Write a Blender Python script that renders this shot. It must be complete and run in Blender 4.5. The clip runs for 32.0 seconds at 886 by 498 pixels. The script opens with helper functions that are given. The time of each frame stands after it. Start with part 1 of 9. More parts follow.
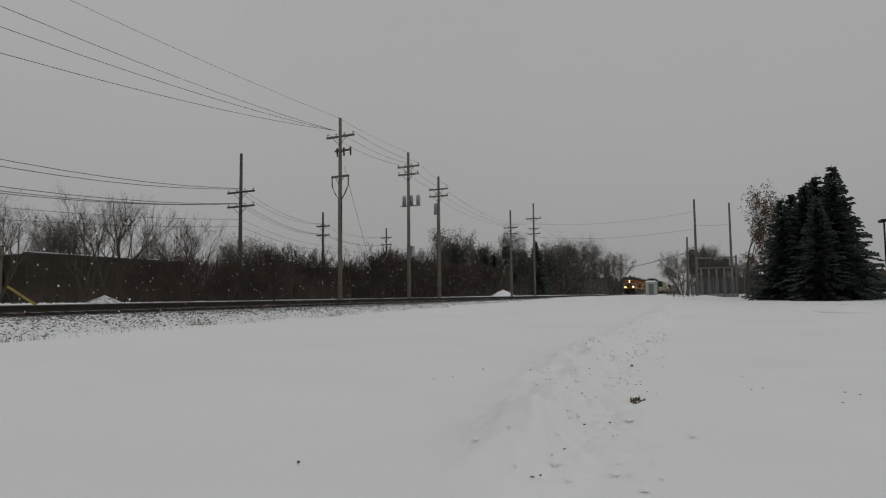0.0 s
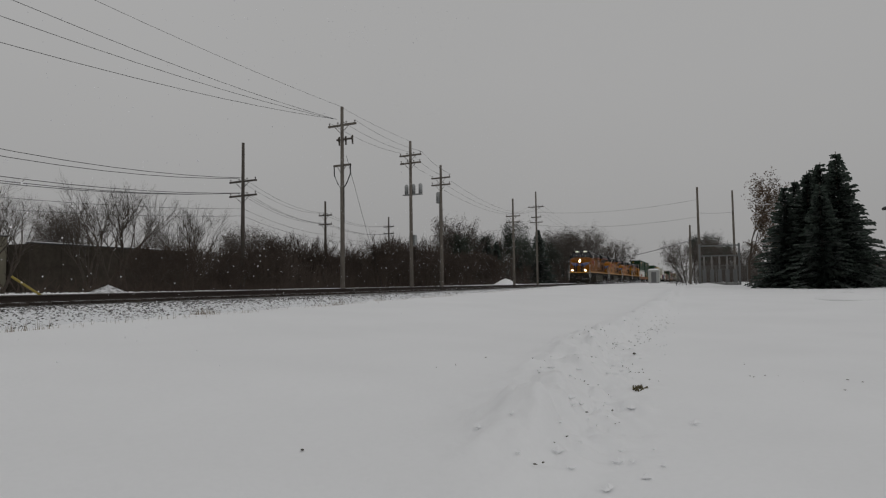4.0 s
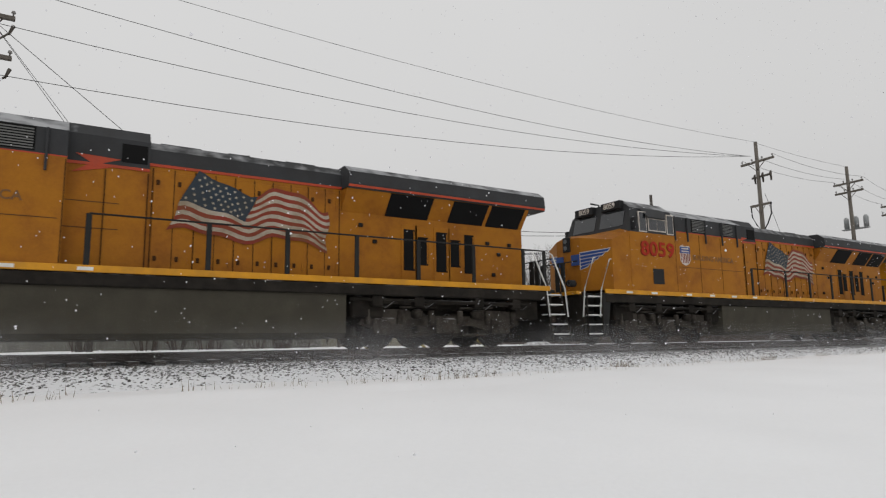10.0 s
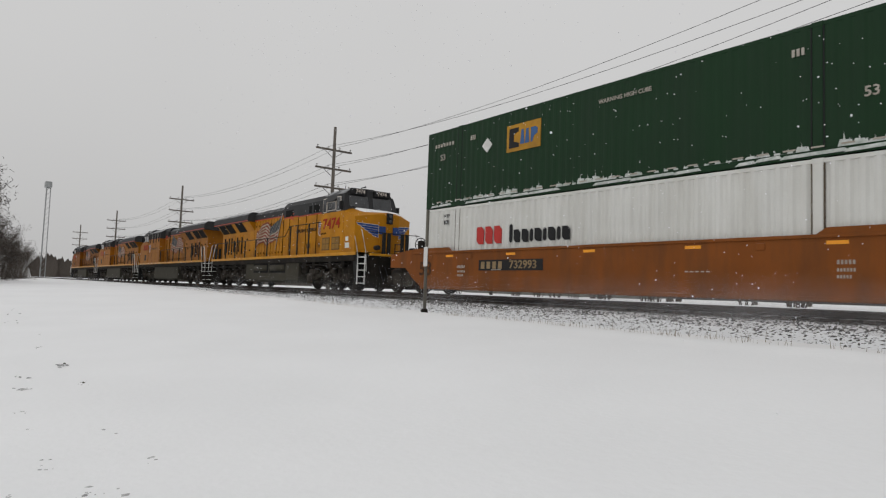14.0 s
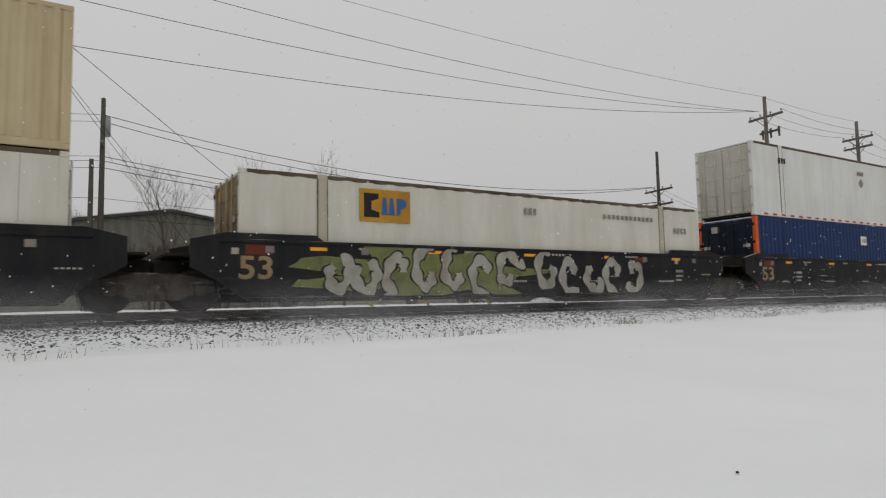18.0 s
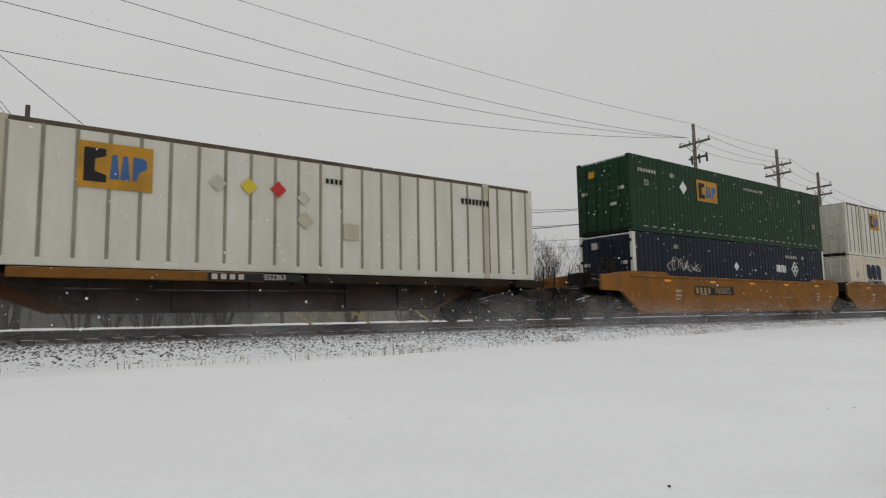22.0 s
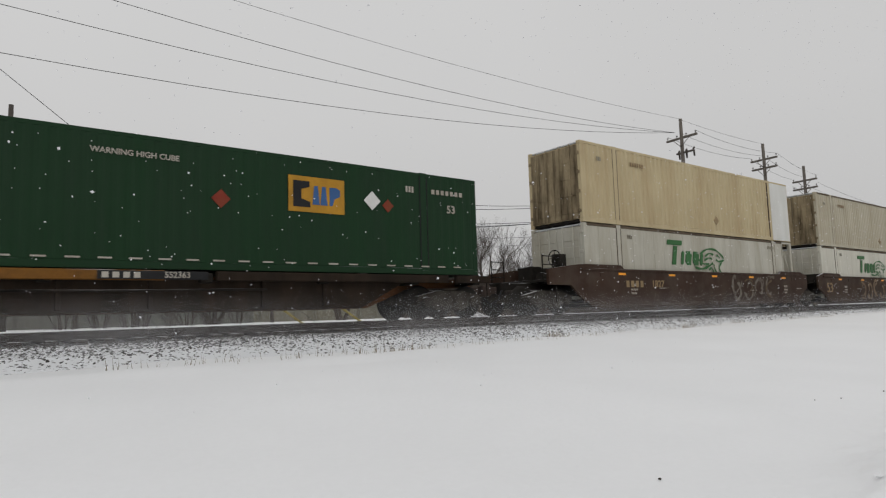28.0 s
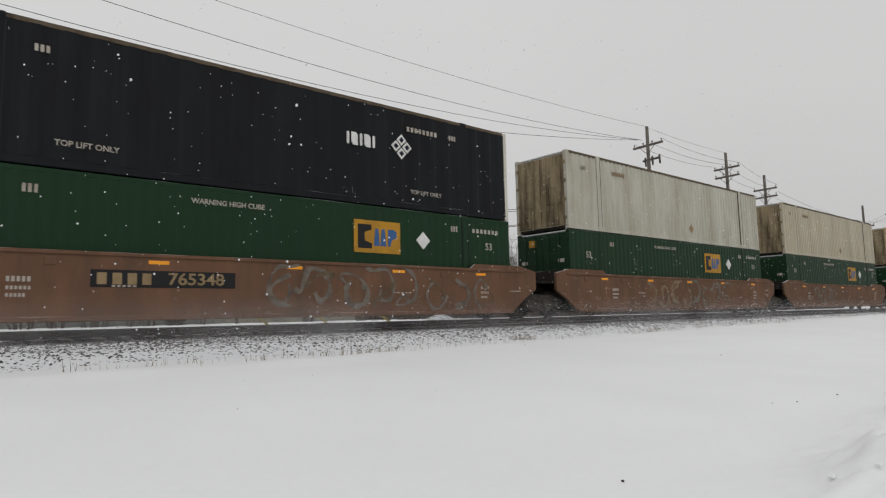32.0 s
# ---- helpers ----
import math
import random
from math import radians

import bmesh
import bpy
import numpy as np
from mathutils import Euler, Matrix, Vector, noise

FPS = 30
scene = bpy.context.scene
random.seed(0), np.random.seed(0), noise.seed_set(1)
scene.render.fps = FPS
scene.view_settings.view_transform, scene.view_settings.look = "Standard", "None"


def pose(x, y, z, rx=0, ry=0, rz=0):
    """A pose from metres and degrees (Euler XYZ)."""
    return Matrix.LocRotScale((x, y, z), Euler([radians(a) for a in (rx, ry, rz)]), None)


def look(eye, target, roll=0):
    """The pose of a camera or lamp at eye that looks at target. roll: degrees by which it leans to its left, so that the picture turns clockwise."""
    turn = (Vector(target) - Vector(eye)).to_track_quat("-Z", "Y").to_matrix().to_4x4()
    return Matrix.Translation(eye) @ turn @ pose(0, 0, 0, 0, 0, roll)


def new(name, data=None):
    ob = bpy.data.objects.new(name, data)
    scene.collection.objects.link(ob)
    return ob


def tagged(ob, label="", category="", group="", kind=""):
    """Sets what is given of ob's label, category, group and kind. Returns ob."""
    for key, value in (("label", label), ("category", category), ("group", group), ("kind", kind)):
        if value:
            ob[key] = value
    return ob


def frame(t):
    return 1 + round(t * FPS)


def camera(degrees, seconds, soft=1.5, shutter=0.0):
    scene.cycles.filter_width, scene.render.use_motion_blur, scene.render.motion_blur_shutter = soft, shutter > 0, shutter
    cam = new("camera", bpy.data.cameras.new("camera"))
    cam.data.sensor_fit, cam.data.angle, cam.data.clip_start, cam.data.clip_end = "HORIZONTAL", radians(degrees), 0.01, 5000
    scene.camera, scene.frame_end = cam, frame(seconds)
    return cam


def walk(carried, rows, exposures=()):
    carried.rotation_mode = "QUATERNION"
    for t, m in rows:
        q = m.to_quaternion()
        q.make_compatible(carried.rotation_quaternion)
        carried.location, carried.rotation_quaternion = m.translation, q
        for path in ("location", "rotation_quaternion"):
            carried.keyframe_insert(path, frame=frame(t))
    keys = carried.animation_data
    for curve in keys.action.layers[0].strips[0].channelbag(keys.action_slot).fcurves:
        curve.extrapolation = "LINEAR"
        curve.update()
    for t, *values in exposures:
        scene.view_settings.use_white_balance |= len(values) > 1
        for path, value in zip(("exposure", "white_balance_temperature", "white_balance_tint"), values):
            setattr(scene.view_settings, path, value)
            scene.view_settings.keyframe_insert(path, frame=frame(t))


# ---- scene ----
# eye at (0, 0, 1.5): the track runs along x, north of the camera
EYE = Vector((0.0, 0.0, 1.5))
TRACK_Y, RAIL_Z, SPEED = 15.7, 1.37, 20.5
END = 32.0
cam = camera(69.84, END, soft=1.2, shutter=0.04)
# seconds, heading from north to east, tilt, lean
TURNS = [
    (0, 68.55, 4.21, -0.60), (0.5, 68.36, 4.35, -0.65), (1, 68.17, 4.25, -0.20), (1.5, 68.12, 4.08, 0.02), (2, 68.05, 4.13, 0.04), (2.5, 67.63, 3.77,
    -0.27), (4.5, 68.43, 3.14, -0.88), (5, 67.20, 4.23, -1.20), (5.5, 65.26, 5.42, -0.81), (6, 65.16, 5.71, -0.65), (6.5, 63.86, 5.61, -1.33), (7, 57.60,
    5.87, -1.07), (7.5, 51.60, 6.01, -1.10), (8, 43.57, 6.78, -1.17), (8.5, 39.74, 7.64, -0.82), (9, 35.69, 7.88, -0.77), (9.5, 33.02, 8.41, -0.79), (10,
    32.20, 8.40, -0.81), (10.5, 31.50, 8.17, -0.72), (11, 30.58, 7.94, -0.65), (11.5, 30.01, 7.50, -0.23), (12, 23.84, 7.37, -0.53), (12.5, -3.95, 7.95,
    -0.01), (13, -32.34, 6.62, 0.51), (13.5, -46.92, 4.86, 2.11), (15.5, -56.52, 2.96, 1.88), (16, -49.97, 3.02, 2.84), (16.5, -33.82, 3.55, 2.47), (17,
    -15.18, 4.25, 1.76), (17.5, 9.35, 4.00, 0.88), (18, 31.75, 4.67, -1.05), (18.5, 36.70, 4.77, -1.19), (19, 37.34, 5.03, -1.26), (19.5, 37.66, 6.07,
    -1.35), (20, 37.24, 6.30, -1.41), (20.5, 37.09, 6.28, -1.35), (21, 36.89, 6.07, -0.98), (21.5, 37.10, 6.12, -1.27), (22, 37.11, 6.18, -1.00), (22.5,
    37.06, 6.16, -1.09), (23, 37.02, 6.21, -0.88), (23.5, 37.35, 6.31, -0.83), (24, 37.50, 6.31, -0.97), (24.5, 37.92, 6.37, -1.33), (25, 38.08, 6.47,
    -0.97), (25.5, 38.38, 6.60, -1.40), (27.5, 38.39, 6.34, -1.25), (28, 38.03, 5.87, -1.70), (28.5, 38.08, 6.01, -1.65), (29, 38.25, 6.29, -1.60), (29.5,
    38.96, 6.20, -1.81), (30, 40.06, 6.19, -1.54), (30.5, 40.76, 6.04, -1.19), (31, 40.87, 6.04, -1.08), (31.5, 40.88, 6.02, -1.15), (32, 40.87, 6.03,
    -1.24),
]


def sight(heading, tilt, lean):
    h, e = radians(heading), radians(tilt)
    way = Vector((math.sin(h) * math.cos(e), math.cos(h) * math.cos(e), math.sin(e)))
    return look(EYE, EYE + way * 10, lean)


walk(cam, [(t, sight(h, e, r)) for t, h, e, r in TURNS], exposures=[
    (0, -0.80), (7, -0.78), (7.6, -0.71), (8.1, -0.53), (8.6, -0.18), (9.2, -0.08), (10, 0.0), (12.5, 0.06), (12.9, 0.13), (13.1, 0.1), (13.5, -0.06), (14.2, -0.1), (15.5, -0.22), (16, -0.29), (16.5, -0.28), (18, -0.24), (20, -0.27), (22, -0.22), (24, -0.2), (25, -0.06), (26, -0.06), (27.5, -0.12), (28.5, -0.14), (30, -0.24), (31, -0.28), (31.5, -0.16), (32, -0.06),
])

# ---- light: an even snow sky, brighter overhead ----
world = bpy.data.worlds.new("winter_sky")
scene.world = world
world.use_nodes = True
wn, wl = world.node_tree.nodes, world.node_tree.links
wn.clear()
sky = wn.new("ShaderNodeTexSky")
sky.sky_type, sky.sun_disc = "NISHITA", False
sky.sun_elevation, sky.sun_rotation = radians(28), radians(200)
sky.air_density, sky.dust_density = 1.0, 6.0
grey = wn.new("ShaderNodeHueSaturation")
grey.inputs["Saturation"].default_value = 0.06
grey.inputs["Value"].default_value = 0.12
wl.new(sky.outputs["Color"], grey.inputs["Color"])
wc = wn.new("ShaderNodeTexCoord")
wsep = wn.new("ShaderNodeSeparateXYZ")
wl.new(wc.outputs["Generated"], wsep.inputs["Vector"])
wramp = wn.new("ShaderNodeValToRGB")
wramp.color_ramp.elements[0].position, wramp.color_ramp.elements[0].color = 0.0, (0.575, 0.572, 0.57, 1)
wramp.color_ramp.elements[1].position, wramp.color_ramp.elements[1].color = 1.0, (0.80, 0.80, 0.80, 1)
mid_stop = wramp.color_ramp.elements.new(0.30)
mid_stop.color = (0.665, 0.662, 0.66, 1)
wl.new(wsep.outputs["Z"], wramp.inputs["Fac"])
wnoise = wn.new("ShaderNodeTexNoise")
wnoise.inputs["Scale"].default_value = 1.6
wnoise.inputs["Detail"].default_value = 3
wl.new(wc.outputs["Generated"], wnoise.inputs["Vector"])
wcloud = wn.new("ShaderNodeMapRange")
wcloud.inputs["To Min"].default_value, wcloud.inputs["To Max"].default_value = 0.94, 1.06
wl.new(wnoise.outputs["Fac"], wcloud.inputs["Value"])
wmul = wn.new("ShaderNodeMix")
wmul.data_type, wmul.blend_type = "RGBA", "MULTIPLY"
wmul.inputs["Factor"].default_value = 1.0
wl.new(wramp.outputs["Color"], wmul.inputs["A"])
wl.new(wcloud.outputs["Result"], wmul.inputs["B"])
wmix = wn.new("ShaderNodeMix")
wmix.data_type = "RGBA"
wmix.inputs["Factor"].default_value = 0.1
wl.new(wmul.outputs["Result"], wmix.inputs["A"])
wl.new(grey.outputs["Color"], wmix.inputs["B"])
wback = wn.new("ShaderNodeBackground")
wback.inputs["Strength"].default_value = 1.0
wl.new(wmix.outputs["Result"], wback.inputs["Color"])
wout = wn.new("ShaderNodeOutputWorld")
wl.new(wback.outputs["Background"], wout.inputs["Surface"])

sun = new("sun", bpy.data.lights.new("sun", "SUN"))
sun.data.energy, sun.data.angle, sun.data.color = 0.22, radians(60), (1.0, 0.985, 0.96)
sun.matrix_world = look((-4, -5, 22), (0, 0, 0))


# ---- materials ----
MATS = {}


def mat(name, color, rough=0.6, metal=0.0, var=0.12, scale=2.0, bump=0.15, bscale=30.0, dirt=None, amount=0.35,
        streak=1.0, snow=0.0, dscale=1.3, rand=0.0, coat=0.0, spec=0.3):
    """A painted or natural surface: two scales of variation, dirt in streaks, relief and snow caught on what faces up."""
    if name in MATS:
        return MATS[name]
    m = bpy.data.materials.new(name)
    m.use_nodes = True
    n, l = m.node_tree.nodes, m.node_tree.links
    p = n["Principled BSDF"]
    p.inputs["Roughness"].default_value, p.inputs["Metallic"].default_value = rough, metal
    p.inputs["Coat Weight"].default_value, p.inputs["Specular IOR Level"].default_value = coat, spec
    co = n.new("ShaderNodeTexCoord")
    big, fine = n.new("ShaderNodeTexNoise"), n.new("ShaderNodeTexNoise")
    big.inputs["Scale"].default_value, fine.inputs["Scale"].default_value = scale, bscale
    big.inputs["Detail"].default_value = fine.inputs["Detail"].default_value = 4
    for t in (big, fine):
        l.new(co.outputs["Object"], t.inputs["Vector"])
    both = n.new("ShaderNodeMath")
    both.operation = "MULTIPLY_ADD"
    both.inputs[1].default_value = 0.35
    l.new(fine.outputs["Fac"], both.inputs[0])
    l.new(big.outputs["Fac"], both.inputs[2])
    ramp = n.new("ShaderNodeValToRGB")
    ramp.color_ramp.elements[0].position, ramp.color_ramp.elements[1].position = 0.4, 0.95
    ramp.color_ramp.elements[0].color = (*[c * (1 - var) for c in color], 1)
    ramp.color_ramp.elements[1].color = (*[min(1, c * (1 + var)) for c in color], 1)
    l.new(both.outputs[0], ramp.inputs["Fac"])
    last = ramp.outputs["Color"]
    if rand:
        info = n.new("ShaderNodeObjectInfo")
        rr = n.new("ShaderNodeMapRange")
        rr.inputs["To Min"].default_value, rr.inputs["To Max"].default_value = 1 - rand, 1 + rand
        l.new(info.outputs["Random"], rr.inputs["Value"])
        mx = n.new("ShaderNodeMix")
        mx.data_type, mx.blend_type = "RGBA", "MULTIPLY"
        mx.inputs["Factor"].default_value = 1
        l.new(last, mx.inputs["A"])
        l.new(rr.outputs["Result"], mx.inputs["B"])
        last = mx.outputs["Result"]
    if dirt:
        mp = n.new("ShaderNodeMapping")
        mp.inputs["Scale"].default_value = (streak, streak, 0.28 if streak != 1.0 else 1.0)
        dn = n.new("ShaderNodeTexNoise")
        dn.inputs["Scale"].default_value, dn.inputs["Detail"].default_value = dscale, 8
        dn.inputs["Roughness"].default_value = 0.65
        l.new(co.outputs["Object"], mp.inputs["Vector"])
        l.new(mp.outputs["Vector"], dn.inputs["Vector"])
        dr = n.new("ShaderNodeMapRange")
        dr.inputs["From Min"].default_value, dr.inputs["From Max"].default_value = 0.42, 0.72
        dr.inputs["To Max"].default_value = amount * 2
        l.new(dn.outputs["Fac"], dr.inputs["Value"])
        mx = n.new("ShaderNodeMix")
        mx.data_type = "RGBA"
        mx.inputs["B"].default_value = (*dirt, 1)
        l.new(dr.outputs["Result"], mx.inputs["Factor"])
        l.new(last, mx.inputs["A"])
        last = mx.outputs["Result"]
    if snow:
        ge = n.new("ShaderNodeNewGeometry")
        sp = n.new("ShaderNodeSeparateXYZ")
        l.new(ge.outputs["Normal"], sp.inputs["Vector"])
        add = n.new("ShaderNodeMath")
        add.operation = "MULTIPLY_ADD"
        add.inputs[1].default_value = 0.6
        l.new(big.outputs["Fac"], add.inputs[0])
        l.new(sp.outputs["Z"], add.inputs[2])
        sr = n.new("ShaderNodeMapRange")
        sr.inputs["From Min"].default_value, sr.inputs["From Max"].default_value = 1.0, 1.2
        sr.inputs["To Max"].default_value = snow
        l.new(add.outputs[0], sr.inputs["Value"])
        mx = n.new("ShaderNodeMix")
        mx.data_type = "RGBA"
        mx.inputs["B"].default_value = (0.82, 0.83, 0.85, 1)
        l.new(sr.outputs["Result"], mx.inputs["Factor"])
        l.new(last, mx.inputs["A"])
        last = mx.outputs["Result"]
    l.new(last, p.inputs["Base Color"])
    if bump:
        b = n.new("ShaderNodeBump")
        b.inputs["Strength"].default_value, b.inputs["Distance"].default_value = bump, 0.02
        l.new(fine.outputs["Fac"], b.inputs["Height"])
        l.new(b.outputs["Normal"], p.inputs["Normal"])
    MATS[name] = m
    return m


def glow(name, color, strength):
    if name not in MATS:
        m = bpy.data.materials.new(name)
        m.use_nodes = True
        p = m.node_tree.nodes["Principled BSDF"]
        p.inputs["Base Color"].default_value = (*color, 1)
        p.inputs["Emission Color"].default_value = (*color, 1)
        p.inputs["Emission Strength"].default_value = strength
        MATS[name] = m
    return MATS[name]


GRIME = (0.045, 0.035, 0.025)
SNOW = mat("snow", (0.86, 0.865, 0.875), 0.75, var=0.03, scale=0.35, bump=0.35, bscale=14)
YELLOW = mat("armour_yellow_paint", (0.36, 0.140, 0.012), 0.5, var=0.2, scale=0.9, bump=0.05, dirt=(0.13, 0.040, 0.010), amount=0.42, streak=1.0, dscale=0.9, spec=0.12)
GRIMYYELLOW = mat("grimy_yellow_paint", (0.235, 0.082, 0.006), 0.55, var=0.22, scale=0.9, bump=0.05, dirt=(0.07, 0.024, 0.008), amount=0.48, streak=1.0, dscale=0.9, spec=0.1)
CLEANYELLOW = mat("golden_yellow_paint", (0.46, 0.192, 0.006), 0.45, var=0.13, scale=1.1, bump=0.03, dirt=(0.22, 0.080, 0.012), amount=0.34, streak=1.0, dscale=0.9, spec=0.12)
SILLYEL = mat("sill_yellow_paint", (0.60, 0.27, 0.01), 0.4, var=0.1, bump=0.03, dirt=GRIME, amount=0.2)
HARBOR = mat("dark_grey_roof_paint", (0.04, 0.041, 0.043), 0.55, var=0.15, bump=0.05, snow=0.4, dirt=(0.03, 0.028, 0.026), amount=0.3, spec=0.12)
REDLINE = mat("red_stripe_paint", (0.42, 0.05, 0.015), 0.45, dirt=GRIME, amount=0.2)
UNDER = mat("underframe_grime", (0.018, 0.016, 0.014), 0.8, var=0.25, bump=0.3, bscale=18, dirt=(0.05, 0.043, 0.035), amount=0.3, snow=0.35, spec=0.06)
TANKGREY = mat("fuel_tank_grime", (0.058, 0.053, 0.040), 0.7, var=0.2, bump=0.1, dirt=(0.05, 0.045, 0.035), amount=0.35, spec=0.1)
DARK = mat("dark_opening", (0.009, 0.009, 0.009), 0.6, var=0.1, bump=0.0, spec=0.05)
TRUCKGRIME = mat("dusty_truck_grime", (0.066, 0.058, 0.049), 0.85, var=0.35, bump=0.3, bscale=18, dirt=(0.018, 0.015, 0.012), amount=0.5, dscale=3.0, snow=0.5, spec=0.05)
GLASS = mat("dark_cab_glass", (0.015, 0.017, 0.02), 0.06, var=0.05, bump=0.0, coat=0.6, spec=0.5)
WHITE = mat("white_paint", (0.72, 0.72, 0.70), 0.5, var=0.05, dirt=(0.3, 0.28, 0.24), amount=0.25, bump=0.03)
OFFBLACK = mat("black_paint", (0.018, 0.018, 0.019), 0.55, var=0.15, bump=0.03, spec=0.15)
CHARRED = mat("number_red_paint", (0.34, 0.024, 0.010), 0.5, bump=0.0, dirt=(0.15, 0.03, 0.01), amount=0.25, spec=0.12)
NUMBEREDGE = mat("number_edge_paint", (0.16, 0.02, 0.008), 0.6, bump=0.0, spec=0.1)
SHIELDBLUE = mat("shield_blue_paint", (0.018, 0.055, 0.21), 0.45, bump=0.0)
FLAGRED = mat("faded_red_paint", (0.21, 0.036, 0.022), 0.5, bump=0.0, dirt=(0.13, 0.07, 0.03), amount=0.4, spec=0.12)
FLAGPALE = mat("faded_stripe_white", (0.39, 0.34, 0.27), 0.5, bump=0.0, dirt=(0.15, 0.1, 0.05), amount=0.45, spec=0.12)
FLAGWHITE = mat("faded_white_paint", (0.58, 0.53, 0.48), 0.5, bump=0.0, dirt=(0.25, 0.17, 0.1), amount=0.3)
FLAGBLUE = mat("faded_blue_paint", (0.028, 0.040, 0.055), 0.5, bump=0.0, dirt=(0.06, 0.05, 0.03), amount=0.3, spec=0.12)
SEAM = mat("sooty_joint", (0.055, 0.026, 0.010), 0.8, bump=0.0, spec=0.05)
STEEL = mat("worn_steel", (0.22, 0.20, 0.18), 0.35, 0.9, var=0.2, bump=0.05)
RUST = mat("rusty_steel", (0.055, 0.038, 0.03), 0.75, 0.2, var=0.3, bump=0.3, bscale=20, snow=0.2)
HANDRAIL = mat("grimy_handrail", (0.022, 0.022, 0.021), 0.6, bump=0.05, spec=0.12)
LAMPGLOW = glow("headlight_glow", (1.0, 0.62, 0.26), 75.0)


# ---- mesh helpers ----
class Build:
    """Collects faces, then becomes one mesh object."""

    def __init__(self):
        self.v, self.f, self.s = [], [], []

    def add(self, verts, faces, smooth=False):
        o = len(self.v)
        self.v += [tuple(p) for p in verts]
        self.f += [tuple(i + o for i in f) for f in faces]
        self.s += [smooth] * len(faces)
        return self

    def box(self, x0, x1, y0, y1, z0, z1, b=0.0):
        if x0 > x1: x0, x1 = x1, x0
        if y0 > y1: y0, y1 = y1, y0
        if z0 > z1: z0, z1 = z1, z0
        if not b:
            c = [(x, y, z) for x in (x0, x1) for y in (y0, y1) for z in (z0, z1)]
            return self.add(c, [(0, 1, 3, 2), (4, 6, 7, 5), (0, 4, 5, 1), (2, 3, 7, 6), (0, 2, 6, 4), (1, 5, 7, 3)])
        b = min(b, (x1 - x0) * 0.49, (y1 - y0) * 0.49, (z1 - z0) * 0.49)
        vs, ids = [], {}
        for sx in (0, 1):
            for sy in (0, 1):
                for sz in (0, 1):
                    X, Y, Z = (x0, x1)[sx], (y0, y1)[sy], (z0, z1)[sz]
                    bx, by, bz = (b, -b)[sx], (b, -b)[sy], (b, -b)[sz]
                    ids[sx, sy, sz, "x"] = len(vs); vs.append((X, Y + by, Z + bz))
                    ids[sx, sy, sz, "y"] = len(vs); vs.append((X + bx, Y, Z + bz))
                    ids[sx, sy, sz, "z"] = len(vs); vs.append((X + bx, Y + by, Z))
        fs = []
        for s in (0, 1):
            fs.append([ids[s, a, c, "x"] for a, c in ((0, 0), (0, 1), (1, 1), (1, 0))][:: 1 if s == 0 else -1])
            fs.append([ids[a, s, c, "y"] for a, c in ((0, 0), (1, 0), (1, 1), (0, 1))][:: 1 if s == 0 else -1])
            fs.append([ids[a, c, s, "z"] for a, c in ((0, 0), (0, 1), (1, 1), (1, 0))][:: 1 if s == 0 else -1])
        for a in (0, 1):
            for c in (0, 1):
                fs.append([ids[0, a, c, "y"], ids[1, a, c, "y"], ids[1, a, c, "z"], ids[0, a, c, "z"]])
                fs.append([ids[a, 0, c, "x"], ids[a, 1, c, "x"], ids[a, 1, c, "z"], ids[a, 0, c, "z"]])
                fs.append([ids[a, c, 0, "x"], ids[a, c, 1, "x"], ids[a, c, 1, "y"], ids[a, c, 0, "y"]])
        for a in (0, 1):
            for c in (0, 1):
                for d in (0, 1):
                    fs.append([ids[a, c, d, "x"], ids[a, c, d, "y"], ids[a, c, d, "z"]])
        return self.add(vs, fs)

    def loft(self, rings, closed=True, caps=True, smooth=False):
        """Faces between rings of equal length."""
        n, vs, fs = len(rings[0]), [p for r in rings for p in r], []
        for k in range(len(rings) - 1):
            for i in range(n if closed else n - 1):
                j = (i + 1) % n
                fs.append((k * n + i, k * n + j, (k + 1) * n + j, (k + 1) * n + i))
        self.add(vs, fs, smooth)
        if caps and closed:
            o = len(self.v) - len(vs)
            self.f += [tuple(o + i for i in reversed(range(n))), tuple(o + (len(rings) - 1) * n + i for i in range(n))]
            self.s += [False, False]
        return self

    def prism_x(self, section, x0, x1):
        return self.loft([[(x, y, z) for y, z in section] for x in (x0, x1)])

    def prism_y(self, section, y0, y1):
        return self.loft([[(x, y, z) for x, z in section] for y in (y0, y1)])

    def prism_z(self, section, z0, z1):
        return self.loft([[(x, y, z) for x, y in section] for z in (z0, z1)])

    def tube(self, pts, radii, n=6, smooth=True, caps=True):
        pts = [Vector(p) for p in pts]
        if not hasattr(radii, "__len__"):
            radii = [radii] * len(pts)
        rings = []
        for i, p in enumerate(pts):
            d = (pts[min(i + 1, len(pts) - 1)] - pts[max(i - 1, 0)])
            d = d.normalized() if d.length > 1e-9 else Vector((0, 0, 1))
            a = d.cross(Vector((0, 0, 1)) if abs(d.z) < 0.9 else Vector((1, 0, 0))).normalized()
            c = d.cross(a)
            rings.append([p + (a * math.cos(k * math.tau / n) + c * math.sin(k * math.tau / n)) * radii[i] for k in range(n)])
        return self.loft(rings, True, caps, smooth)

    def lathe_y(self, profile, x, z, n=20, smooth=True):
        """profile: (radius, y) pairs turned about an axis along y."""
        rings = [[(x + r * math.cos(k * math.tau / n), y, z + r * math.sin(k * math.tau / n)) for k in range(n)] for r, y in profile]
        return self.loft(rings, True, True, smooth)

    def mesh(self, name, material):
        me = bpy.data.meshes.new(name)
        me.from_pydata(self.v, [], self.f)
        me.polygons.foreach_set("use_smooth", self.s)
        me.materials.append(material)
        me.update()
        return me

